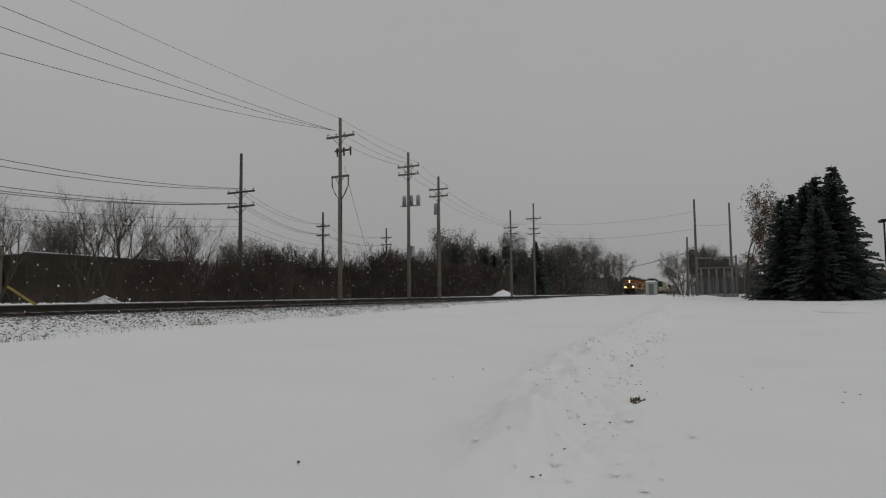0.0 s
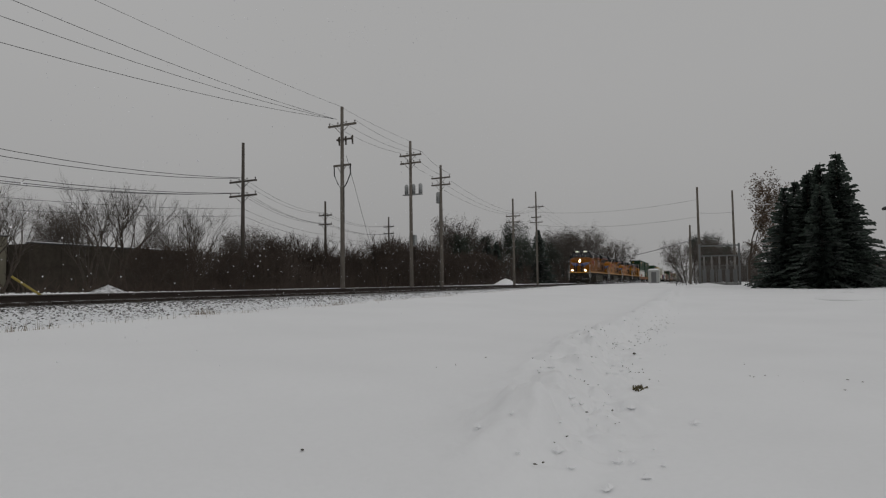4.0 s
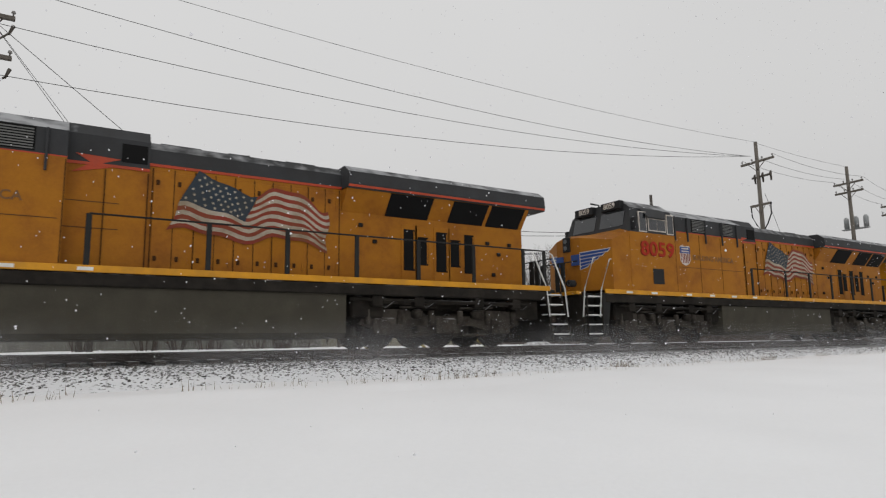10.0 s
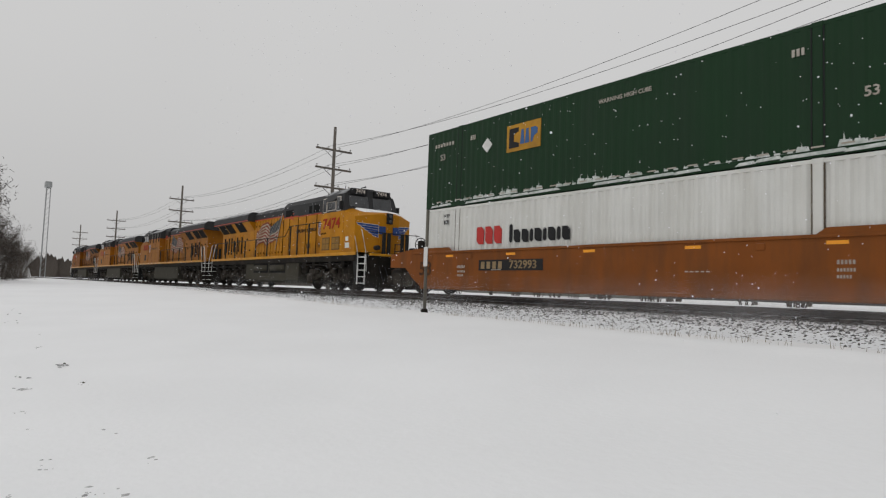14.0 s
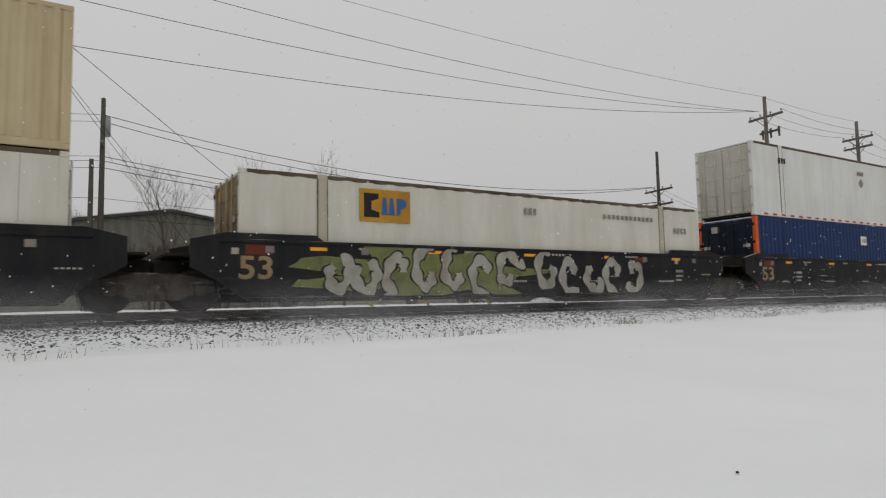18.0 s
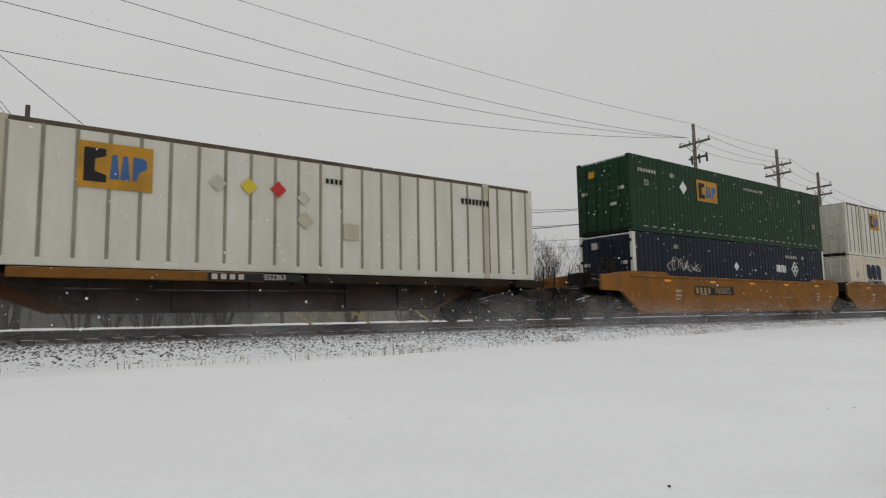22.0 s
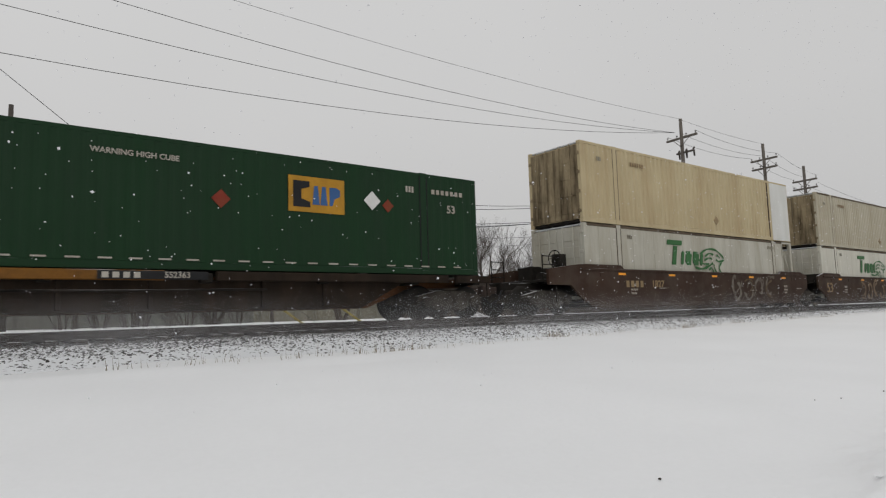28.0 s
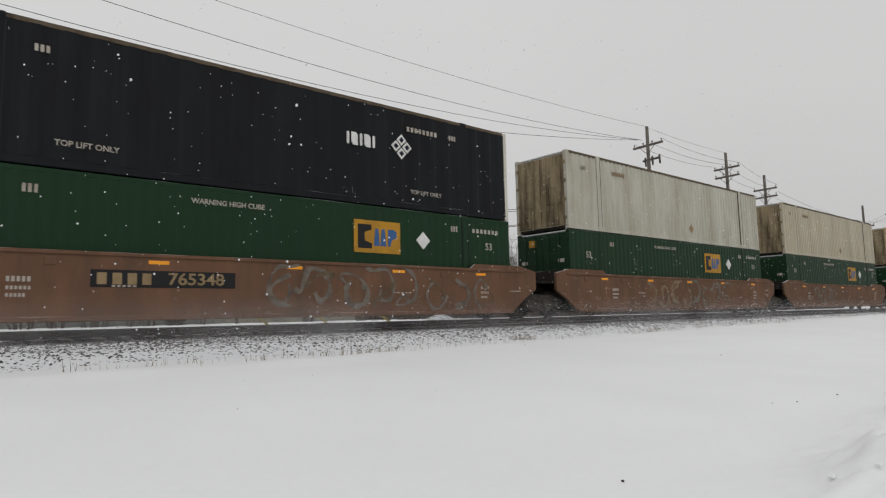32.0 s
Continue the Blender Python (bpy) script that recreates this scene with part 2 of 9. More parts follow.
    def part(self, name, material, parent, label="", kind=""):
        ob = new(name, self.mesh(name, material))
        ob.parent = parent
        return tagged(ob, label, kind=kind)

    def thing(self, name, material, label="", category="", group="", kind=""):
        return tagged(new(name, self.mesh(name, material)), label, category, group, kind)


def part(name, mesh, parent, label="", m=None):
    """One more object on a mesh that alike pieces share."""
    ob = new(name, mesh)
    ob.parent = parent
    if m is not None:
        ob.matrix_basis = m
    return tagged(ob, label)


def empty(name, m, label, category, group=""):
    ob = new(name)
    ob.empty_display_size = 0.3
    ob.matrix_basis = m
    return tagged(ob, label, category, group)


LETTERS = {}


def words(text, size, material, parent, m, name="lettering", depth=0.004, squeeze=1.0):
    """Words in the built-in font: the text runs along x and stands along y of m."""
    key = (text, material.name)
    if key not in LETTERS:
        cu = bpy.data.curves.new("lettering", "FONT")
        cu.body, cu.size, cu.extrude, cu.align_x, cu.align_y = text, 1.0, 0.002, "CENTER", "CENTER"
        cu.resolution_u, cu.offset = 3, 0.018
        ob = bpy.data.objects.new("lettering", cu)
        scene.collection.objects.link(ob)
        me = bpy.data.meshes.new_from_object(ob.evaluated_get(bpy.context.evaluated_depsgraph_get()))
        bpy.data.objects.remove(ob)
        me.materials.clear()
        me.materials.append(material)
        LETTERS[key] = me
    return part(name, LETTERS[key], parent, "", m @ Matrix.Diagonal((size * squeeze, size, 1, 1)))


# ---- ground, embankment, track ----
def ground_z(x, y):
    """The snow field: lowest at the camera, rising to the embankment's foot and to both sides."""
    u = min(1.0, max(0.0, y / 11.2))
    base = 0.05 + 0.70 * (u * u * (3 - 2 * u) * 0.35 + u * 0.65)
    w = 1 - math.exp(-(x / 45.0) ** 2)
    z = base + (1.20 - base) * w
    if y < 0:
        z = z + (0.95 - z) * (1 - math.exp(-(y / 30.0) ** 2))
    if y > 19:
        z += 0.2 * min(1.0, (y - 19) / 8.0)
    if y > 20.6:
        z += max(0.0, 1.31 - z) * min(1.0, (y - 20.6) / 3.5)
    return z


def ridge(x, y):
    """The trodden line with its low bank that leads away along the field."""
    d = y - float(np.interp(x, (4, 6, 8.2, 10.7, 13.1, 18, 25), (1.14, 1.19, 1.33, 1.62, 1.72, 1.45, 1.0)))
    far = min(1.0, max(0.0, (x - 3.2) / 2.5)) * min(1.0, max(0.0, (62 - x) / 20.0))
    lump = 0.75 + 0.75 * noise.noise((x * 0.8, y * 0.8, 3.0))
    d += 0.16 * noise.noise((x * 1.6, 2.0, 6.0))
    bank = 0.36 * math.exp(-((d - 0.16) / (0.16 if d < 0.16 else 0.75)) ** 2) * lump - 0.05 * math.exp(-((d + 0.4) / 0.3) ** 2)
    near = min(1.0, max(0.0, (15.5 - x) / 3.0)) * min(1.0, max(0.0, (x - 4.0) / 2.0))
    clods = max(0.0, noise.noise((x * 2.3, y * 2.6, 1.0))) * 0.26 + 0.11 * noise.noise((x * 4.6, y * 4.6, 8.0)) + 0.05 * noise.noise((x * 10.0, y * 10.0, 4.0))
    rough = clods * (0.25 + 0.75 * near) * math.exp(-((d + 0.05) / (0.62 if d < 0 else 0.85)) ** 2)
    return far * (bank + rough)


def line_of(a, b, step):
    return list(np.arange(a, b, step))


def spread(edge, far, sign):
    out, d = [], 1.5
    while d < far:
        out.append(edge + sign * d)
        d *= 1.32
    return out + [edge + sign * far]


gx = sorted(spread(-34, 2600, -1)) + line_of(-34, 2.0, 0.6) + line_of(2.0, 14, 0.06) + line_of(14, 26, 0.16) + line_of(26, 64, 0.5) + [64.0] + spread(64, 2600, 1)
gy = sorted(spread(-8, 2600, -1)) + line_of(-8, -1.2, 0.4) + line_of(-1.2, 0.2, 0.1) + line_of(0.2, 2.8, 0.05) + line_of(2.8, 3.4, 0.1) + line_of(3.4, 13.0, 0.3) + line_of(13, 27, 0.8) + [27.0] + spread(27, 2600, 1)
verts = []
for y in gy:
    for x in gx:
        z = ground_z(x, y)
        if abs(x) < 120 and -40 < y < 60:
            z += 0.035 * noise.noise((x * 0.22, y * 0.3, 0)) + 0.012 * noise.noise((x * 0.9, y * 0.9, 5))
            if -3 < y < 4:
                z += ridge(x, y)
            if 10.2 < y < 12.4:
                z += 0.05 * noise.noise((x * 0.6, y * 1.4, 9)) + 0.05 * math.exp(-((y - 10.7) / 0.5) ** 2)
        verts.append((x, y, z))
nx_ = len(gx)
b = Build()
b.add(verts, [(j * nx_ + i, j * nx_ + i + 1, (j + 1) * nx_ + i + 1, (j + 1) * nx_ + i) for j in range(len(gy) - 1) for i in range(nx_ - 1)], True)
ground = b.thing("ground", SNOW, "flat field under fresh undisturbed snow", "ground", kind="structure")

# ballast: stones showing through thin snow
BALLAST = bpy.data.materials.new("snowy_ballast")
BALLAST.use_nodes = True
bn, bl = BALLAST.node_tree.nodes, BALLAST.node_tree.links
bp = bn["Principled BSDF"]
bp.inputs["Roughness"].default_value = 0.9
bco = bn.new("ShaderNodeTexCoord")
bvo = bn.new("ShaderNodeTexVoronoi")
bvo.inputs["Scale"].default_value = 23.0
bno = bn.new("ShaderNodeTexNoise")
bno.inputs["Scale"].default_value, bno.inputs["Detail"].default_value = 2.2, 6
bl.new(bco.outputs["Object"], bvo.inputs["Vector"])
bl.new(bco.outputs["Object"], bno.inputs["Vector"])
badd = bn.new("ShaderNodeMath")
badd.operation = "MULTIPLY_ADD"
badd.inputs[1].default_value = 0.5
bl.new(bno.outputs["Fac"], badd.inputs[0])
bl.new(bvo.outputs["Color"], badd.inputs[2])
brp = bn.new("ShaderNodeValToRGB")
brp.color_ramp.elements[0].position, brp.color_ramp.elements[0].color = 0.87, (0.80, 0.81, 0.83, 1)
brp.color_ramp.elements[1].position, brp.color_ramp.elements[1].color = 0.97, (0.085, 0.078, 0.072, 1)
bsep = bn.new("ShaderNodeSeparateXYZ")
bl.new(bco.outputs["Object"], bsep.inputs["Vector"])
bthin = bn.new("ShaderNodeMapRange")          # the snow lies thinner near the rails
bthin.inputs["From Min"].default_value, bthin.inputs["From Max"].default_value = 12.2, 14.4
bthin.inputs["To Min"].default_value, bthin.inputs["To Max"].default_value = -0.18, 0.11
bl.new(bsep.outputs["Y"], bthin.inputs["Value"])
bsum = bn.new("ShaderNodeMath")
bl.new(badd.outputs[0], bsum.inputs[0])
bl.new(bthin.outputs["Result"], bsum.inputs[1])
bl.new(bsum.outputs[0], brp.inputs["Fac"])
bl.new(brp.outputs["Color"], bp.inputs["Base Color"])
bbu = bn.new("ShaderNodeBump")
bbu.inputs["Strength"].default_value, bbu.inputs["Distance"].default_value = 0.6, 0.03
bl.new(bvo.outputs["Distance"], bbu.inputs["Height"])
bl.new(bbu.outputs["Normal"], bp.inputs["Normal"])

CROWN = RAIL_Z - 0.20
b = Build()
xs = sorted(spread(-60, 1600, -1)) + line_of(-60, 110, 1.0) + [110.0] + spread(110, 1600, 1)
rings = []
for x in xs:
    near, foot = 12.15, min(ground_z(x, 12.15), CROWN - 0.12) - 0.06
    rings.append([(x, near - 0.25, foot - 0.1), (x, near + 0.05 * math.sin(x), foot + 0.02), (x, 13.2, (foot + CROWN) / 2 + 0.06), (x, 13.95, CROWN - 0.06), (x, 14.9, CROWN - 0.05), (x, 16.5, CROWN - 0.02), (x, 17.6, CROWN), (x, 20.6, foot - 0.1)])
b.loft(rings, closed=False, caps=False)
b.f = [f[::-1] for f in b.f]
ballast = b.thing("ballast", BALLAST, "crushed stone bank thinly covered with snow", "ballast", kind="structure")

RAILTOP = mat("polished_rail_steel", (0.30, 0.28, 0.26), 0.25, 0.9, var=0.1, bump=0.0)
RAILSIDE = mat("rusty_rail_steel", (0.035, 0.026, 0.022), 0.8, 0.1, var=0.25, bump=0.2)
track = empty("railway_track", pose(0, 0, 0), "single railway track on snowy ballast", "railway track")
for y in (TRACK_Y - 0.755, TRACK_Y + 0.755):
    b = Build()
    z = RAIL_Z
    sec = [(-0.07, -0.17), (0.07, -0.17), (0.07, -0.155), (0.012, -0.13), (0.012, -0.045), (0.037, -0.03), (0.037, -0.005), (-0.037, -0.005), (-0.037, -0.03), (-0.012, -0.045), (-0.012, -0.13), (-0.07, -0.155)]
    b.prism_x([(y + a, z + c) for a, c in sec], -1500, 1500)
    r = b.part("rail", RAILSIDE, track, "rusty steel rail with polished head")
    b = Build()
    b.box(-1500, 1500, y - 0.036, y + 0.036, z - 0.006, z)
    b.part("rail_head", RAILTOP, r)
TIEWOOD = mat("dark_sleeper_wood", (0.045, 0.036, 0.03), 0.85, var=0.3, bump=0.3, snow=0.85, rand=0.25)
b = Build()
b.box(-0.115, 0.115, -1.32, 1.32, -0.175, 0.0, 0.012)
TIE = b.mesh("sleeper", TIEWOOD)
rest = Build()
for k in range(-900, 1000):
    x = k * 0.53 + 0.04 * math.sin(k * 2.3)
    if -100 <= k < 195:
        part("sleeper", TIE, track, "", pose(x, TRACK_Y + 0.03 * math.sin(k * 1.7), RAIL_Z - 0.165, 0, 0, 0.6 * math.sin(k * 3.1)))
    elif -500 < k < 700:
        rest.box(x - 0.115, x + 0.115, TRACK_Y - 1.32, TRACK_Y + 1.32, RAIL_Z - 0.34, RAIL_Z - 0.165)
rest.part("far_sleepers", TIEWOOD, track, kind="stuff")


# ---- the train ----
MOVERS, WHEELS = [], []


def rolling(ob, s):
    """Takes its place on the moving train: s is where its origin stands at the clip's start."""
    MOVERS.append((ob, s))
    return ob


def side_m(x, y, z, right=False):
    """The pose of letters on a side wall: on the south side (y < 0), or on the north side."""
    return pose(x, y, z, 90, 0, 180 if right else 0)


def wheelset_mesh(r, material):
    b = Build()
    for sy in (-1, 1):
        ys = [sy * v for v in (0.66, 0.69, 0.695, 0.80, 0.80, 0.78, 0.80)]
        prof = [(r + 0.028, ys[0]), (r + 0.028, ys[1]), (r, ys[2]), (r - 0.004, ys[3]), (r - 0.06, ys[4]), (0.18, ys[5]), (0.13, ys[6])]
        b.lathe_y(prof, 0, 0, 22)
    b.lathe_y([(0.085, -0.98), (0.085, 0.98)], 0, 0, 10)
    for k in range(4):
        a = k * math.tau / 4
        for sy in (-1, 1):
            b.box(0.3 * math.cos(a) - 0.04, 0.3 * math.cos(a) + 0.04, sy * 0.78, sy * 0.81, 0.3 * math.sin(a) - 0.04, 0.3 * math.sin(a) + 0.04)
    return b.mesh("wheelset", material)


WHEELSTEEL = mat("grimy_wheel_steel", (0.026, 0.023, 0.02), 0.75, 0.0, var=0.3, bump=0.1, spec=0.1)
BIG_WHEEL, CAR_WHEEL = wheelset_mesh(0.533, WHEELSTEEL), wheelset_mesh(0.48, WHEELSTEEL)


def put_wheels(truck, mesh, r, xs):
    for x in xs:
        w = part("wheelset", mesh, truck, "", pose(x, 0, r))
        WHEELS.append((w, x, r))


def loco_truck_mesh():
    b = Build()
    for sy in (-1, 1):
        y0, y1 = sy * 0.98, sy * 1.14
        b.prism_y([(-2.55, 0.62), (-2.3, 0.98), (-1.2, 1.02), (-0.9, 0.84), (0.9, 0.84), (1.2, 1.02), (2.3, 0.98), (2.55, 0.62), (2.2, 0.5),
                   (1.3, 0.46), (0.9, 0.58), (-0.9, 0.58), (-1.3, 0.46), (-2.2, 0.5)], min(y0, y1), max(y0, y1))
        for x in (-1.85, 0, 1.85):
            b.box(x - 0.3, x + 0.3, y1 - sy * 0.02, y1 + sy * 0.08, 0.36, 0.78, 0.03)
            b.lathe_y([(0.19, y1), (0.17, y1 + sy * 0.13), (0.06, y1 + sy * 0.14)], x, 0.54, 14)
            for dx in (-0.46, 0.46):
                b.tube([(x + dx, y1 + sy * 0.03, 0.62), (x + dx, y1 + sy * 0.03, 0.98)], 0.09, 8)
        for x in (-0.93, 0.93):
            b.lathe_y([(0.13, y1), (0.13, y1 + sy * 0.22), (0.05, y1 + sy * 0.26)], x, 0.88, 12)
            b.box(x - 0.4, x + 0.4, y1, y1 + sy * 0.06, 0.3, 0.36, 0.01)
            b.tube([(x - 0.5, y1 + sy * 0.1, 1.05), (x + 0.6, y1 + sy * 0.1, 1.08)], 0.03, 6)
        b.tube([(-2.6, sy * 1.2, 1.2), (-1.0, sy * 1.22, 1.14), (1.0, sy * 1.22, 1.2), (2.6, sy * 1.2, 1.12)], 0.035, 6)
        b.tube([(-2.5, sy * 1.05, 0.18), (-2.35, sy * 1.05, 0.6)], 0.03, 6)
    b.box(-2.5, 2.5, -0.62, 0.62, 0.28, 1.1, 0.05)
    for x in (-1.4, -0.45, 0.45, 1.4):
        b.box(x - 0.28, x + 0.28, -0.95, 0.95, 0.34, 0.92, 0.05)
    return b.mesh("truck", TRUCKGRIME)


def flag_mural(parent, x0, x1, z0, z1, y, right):
    """A painted waving flag: stripes, field and stars; its staff stands at the field's edge."""
    sgn = 1 if y > 0 else -1
    mural = empty_part("flag_mural", parent)
    n = 22

    def at(u, v):
        wave = 0.13 * math.sin(u * 10.5 + 0.2) * (0.5 + 0.6 * u) + 0.05 * math.sin(u * 23.0 + v * 2.0) - 0.10 * u
        squeeze_ = 1 - 0.14 * u + 0.10 * math.sin(u * 10.5 + 1.7)
        x = x0 + (x1 - x0) * (u + 0.012 * math.sin(v * 9.0 + u * 14.0))
        return (x + (0.62 * (v - 0.6) * (1 - 0.85 * u)) * (1 if not right else -1), z0 + (z1 - z0) * (0.14 + 0.8 * v * squeeze_) + wave)

    for i in range(13):
        b, m = Build(), (FLAGRED if i % 2 == 0 else FLAGPALE)
        u0 = 0.42 if i >= 6 else 0.0
        ring = []
        for k in range(n + 1):
            u = u0 + (1 - u0) * k / n
            for v in (i / 13, (i + 1) / 13):
                x, z = at(u, v)
                ring.append((x, y + sgn * 0.004, z))
        b.add(ring, [(2 * k, 2 * k + 2, 2 * k + 3, 2 * k + 1) for k in range(n)])
        b.part("stripe", m, mural)
    b, ring = Build(), []
    for k in range(9):
        u = 0.42 * k / 8
        for v in (6 / 13, 1.0):
            x, z = at(u, v)
            ring.append((x, y + sgn * 0.004, z))
    b.add(ring, [(2 * k, 2 * k + 2, 2 * k + 3, 2 * k + 1) for k in range(8)])
    b.part("field", FLAGBLUE, mural)
    b = Build()
    for r in range(6):
        for c in range(7):
            x, z = at(0.03 + 0.36 * (c + 0.5 * (r % 2)) / 6.6, 6 / 13 + (7 / 13) * (r + 0.6) / 6.4)
            pts = [(x + (0.04 if k % 2 == 0 else 0.018) * math.sin(k * math.pi / 5), y + sgn * 0.008,
                    z + (0.04 if k % 2 == 0 else 0.018) * math.cos(k * math.pi / 5)) for k in range(10)]
            b.add(pts, [tuple(range(10))])
    b.part("star_field", FLAGPALE, mural, kind="stuff")
    if right:
        b = Build()
        (xa, za), (xb, zb) = at(0, 1.05), at(0, -0.3)
        b.tube([(xa, y + sgn * 0.006, za + 0.1), (xb - 0.1 * 0, y + sgn * 0.006, zb)], 0.02, 6)
        b.part("staff", FLAGWHITE, mural)
    return mural


def empty_part(name, parent, label=""):
    """A part whose own pieces are the meshes under it: a thin backing plate holds them."""
    b = Build()
    b.box(-0.01, 0.01, -0.01, 0.01, 2.6, 2.62)
    return b.part(name, UNDER, parent, label)


def shield(parent, x, y, z, s=0.45):
    sgn = 1 if y > 0 else -1
    b = Build()
    out = [(-0.5, 0.55), (-0.25, 0.62), (0, 0.55), (0.25, 0.62), (0.5, 0.55), (0.46, 0.1), (0.5, -0.3), (0.3, -0.56), (0, -0.66), (-0.3, -0.56), (-0.5, -0.3), (-0.46, 0.1)]
    b.prism_y([(x + px * s, z + pz * s) for px, pz in out], y, y + sgn * 0.006)
    sh = b.part("shield_emblem", FLAGWHITE, parent, "white, red and blue shield emblem")
    b = Build()
    b.box(x - 0.47 * s, x + 0.47 * s, y, y + sgn * 0.010, z + 0.12 * s, z + 0.52 * s)
    b.part("shield_field", SHIELDBLUE, sh)
    for k in range(6):
        b = Build()
        b.box(x - 0.42 * s + k * 0.15 * s, x - 0.34 * s + k * 0.15 * s, y, y + sgn * 0.010, z - (0.36 if k in (0, 5) else 0.5) * s, z + 0.1 * s)
        b.part("shield_stripe", FLAGRED, sh)
    for k in range(2):
        b = Build()
        b.box(x - 0.34 * s, x + 0.34 * s, y, y + sgn * 0.014, z + (0.2 + 0.17 * k) * s, z + (0.28 + 0.17 * k) * s)
        b.part("lettering_bar", FLAGWHITE, sh)


def wing_emblem(parent, side, back):
    """The blue winged emblem on the slanted flank of the nose."""
    def on(u, z, o):
        return (back + 0.24 - 0.50 * u - 0.88 * o, side * (1.49 - 0.93 * u + 0.47 * o), z)

    for k in range(5):
        ua, za, h = 0.06 + 0.16 * k, 3.02 - 0.115 * k, 0.085
        for m, g, o in ((FLAGWHITE, 0.025, 0.006), (SHIELDBLUE, 0.0, 0.012)):
            b = Build()
            shape = [(ua - g, za + 0.05 + g), (1.0 + g, za - 0.03 + g), (1.0 + g, za - 0.03 - h - g), (ua + 0.1 - g, za + 0.05 - h - g)]
            b.loft([[on(u, z, 0) for u, z in shape], [on(u, z, o) for u, z in shape]])
            b.part("wing_emblem_feather", m, parent)
    b = Build()
    b.box(back - 0.335, back - 0.26, side * 0.2, side * 0.52, 2.6, 2.95)
    b.part("nose_emblem", SHIELDBLUE, parent)


def build_loco(number, reverse, s_nose, lights, right_side, label, yellow):
    """A six-axle freight diesel: origin under the nose, at the rail's top; its hood runs along +x."""
    m = pose(s_nose, TRACK_Y, RAIL_Z, 0, 0, 180 if reverse else 0)
    L = empty("locomotive", m, label, "locomotive", "locomotives of the train")
    vis = 1 if reverse else -1           # the side that faces the field
    # frame and pilots
    b = Build()
    b.box(0.1, 20.0, -1.5, 1.5, 1.32, 1.60, 0.03)
    b.box(0.6, 19.6, -0.9, 0.9, 1.0, 1.34, 0.05)
    b.part("underframe", UNDER, L, "black grimy locomotive underframe")
    for sy in (-1, 1):
        b = Build()
        b.box(0.05, 20.05, sy * 1.49, sy * 1.53, 1.60, 1.74, 0.008)
        b.part("side_sill", SILLYEL, L, "bright yellow side sill stripe")
    # nose
    b = Build()
    back = 0.0 if right_side else 0.24       # the front units have a shorter nose
    plan_ = [(1.34, -1.49), (0.24 + back, -1.49), (-0.26 + back, -0.56), (-0.32 + back, 0), (-0.26 + back, 0.56), (0.24 + back, 1.49), (1.34, 1.49)]
    edge_ = (3.70, 3.36, 3.50, 3.54, 3.50, 3.36, 3.70)
    crown_ = (3.84, 3.60, 3.60, 3.62, 3.60, 3.60, 3.84)
    b.loft([[(x, y, 1.74) for x, y in plan_], [(x, y, z) for (x, y), z in zip(plan_, edge_)],
            [(min(1.34, x + 0.12), y * 0.72, z) for (x, y), z in zip(plan_, crown_)]])
    nose = b.part("nose", yellow, L)
    b = Build()
    inner_ = [(1.30, -1.25), (0.32, -1.25), (-0.12, -0.6), (-0.12, 0.6), (0.32, 1.25), (1.30, 1.25)]
    b.loft([[(x, y * 0.78, 3.50 + 0.2 * (x + 0.2)) for x, y in inner_], [(x * 0.97, y * 0.7, 3.60 + 0.2 * (x + 0.2)) for x, y in inner_]])
    if right_side:
        b.part("nose_snow", SNOW, nose, "thin snow cover")
    for sy in (-1, 1):
        wing_emblem(nose, sy, back)
    b = Build()
    b.box(back - 0.37, back - 0.2, -0.16, 0.16, 3.08, 3.58, 0.02)
    lampbox = b.part("headlight_box", OFFBLACK, L)
    for z in (3.21, 3.44):
        b = Build()
        b.tube([(back - 0.36, 0, z), (back - 0.395, 0, z)], 0.08, 14)
        b.part("headlight", LAMPGLOW if lights else GLASS, lampbox)
    for y in (-0.95, 0.95):
        b = Build()
        b.tube([(-0.72, y, 1.92), (-0.98, y, 1.92)], 0.11, 14)
        dl = b.part("ditch_light", OFFBLACK, L)
        b = Build()
        b.tube([(-0.96, y, 1.92), (-0.995, y, 1.92)], 0.09, 14)
        b.part("lens", LAMPGLOW if lights else GLASS, dl)
    # nose door
    b = Build()
    b.box(back - 0.34, back - 0.26, 0.1, 0.5, 1.78, 2.5, 0.01)
    b.part("nose_door", yellow, L)
    # cab
    b = Build()
    b.prism_x([(-1.5, 1.74), (-1.5, 3.70), (1.5, 3.70), (1.5, 1.74)], 1.32, 3.6)
    b.part("cab_lower", yellow, L)
    b = Build()
    sec = lambda x0, hz: [(x0, -1.5, 3.70), (x0, -1.48, 4.02), (x0, -1.36, 4.56), (x0, -0.95, hz), (x0, 0.95, hz), (x0, 1.36, 4.56), (x0, 1.48, 4.02), (x0, 1.5, 3.70)]
    front = [(1.32 + 0.24 * (z - 3.70) / 0.88, y, z) for x, y, z in sec(0, 4.84)]
    b.loft([front, sec(1.72, 4.86), sec(3.6, 4.86)])
    cabtop = b.part("cab_roof", HARBOR, L, "dark grey cab top dusted with snow")
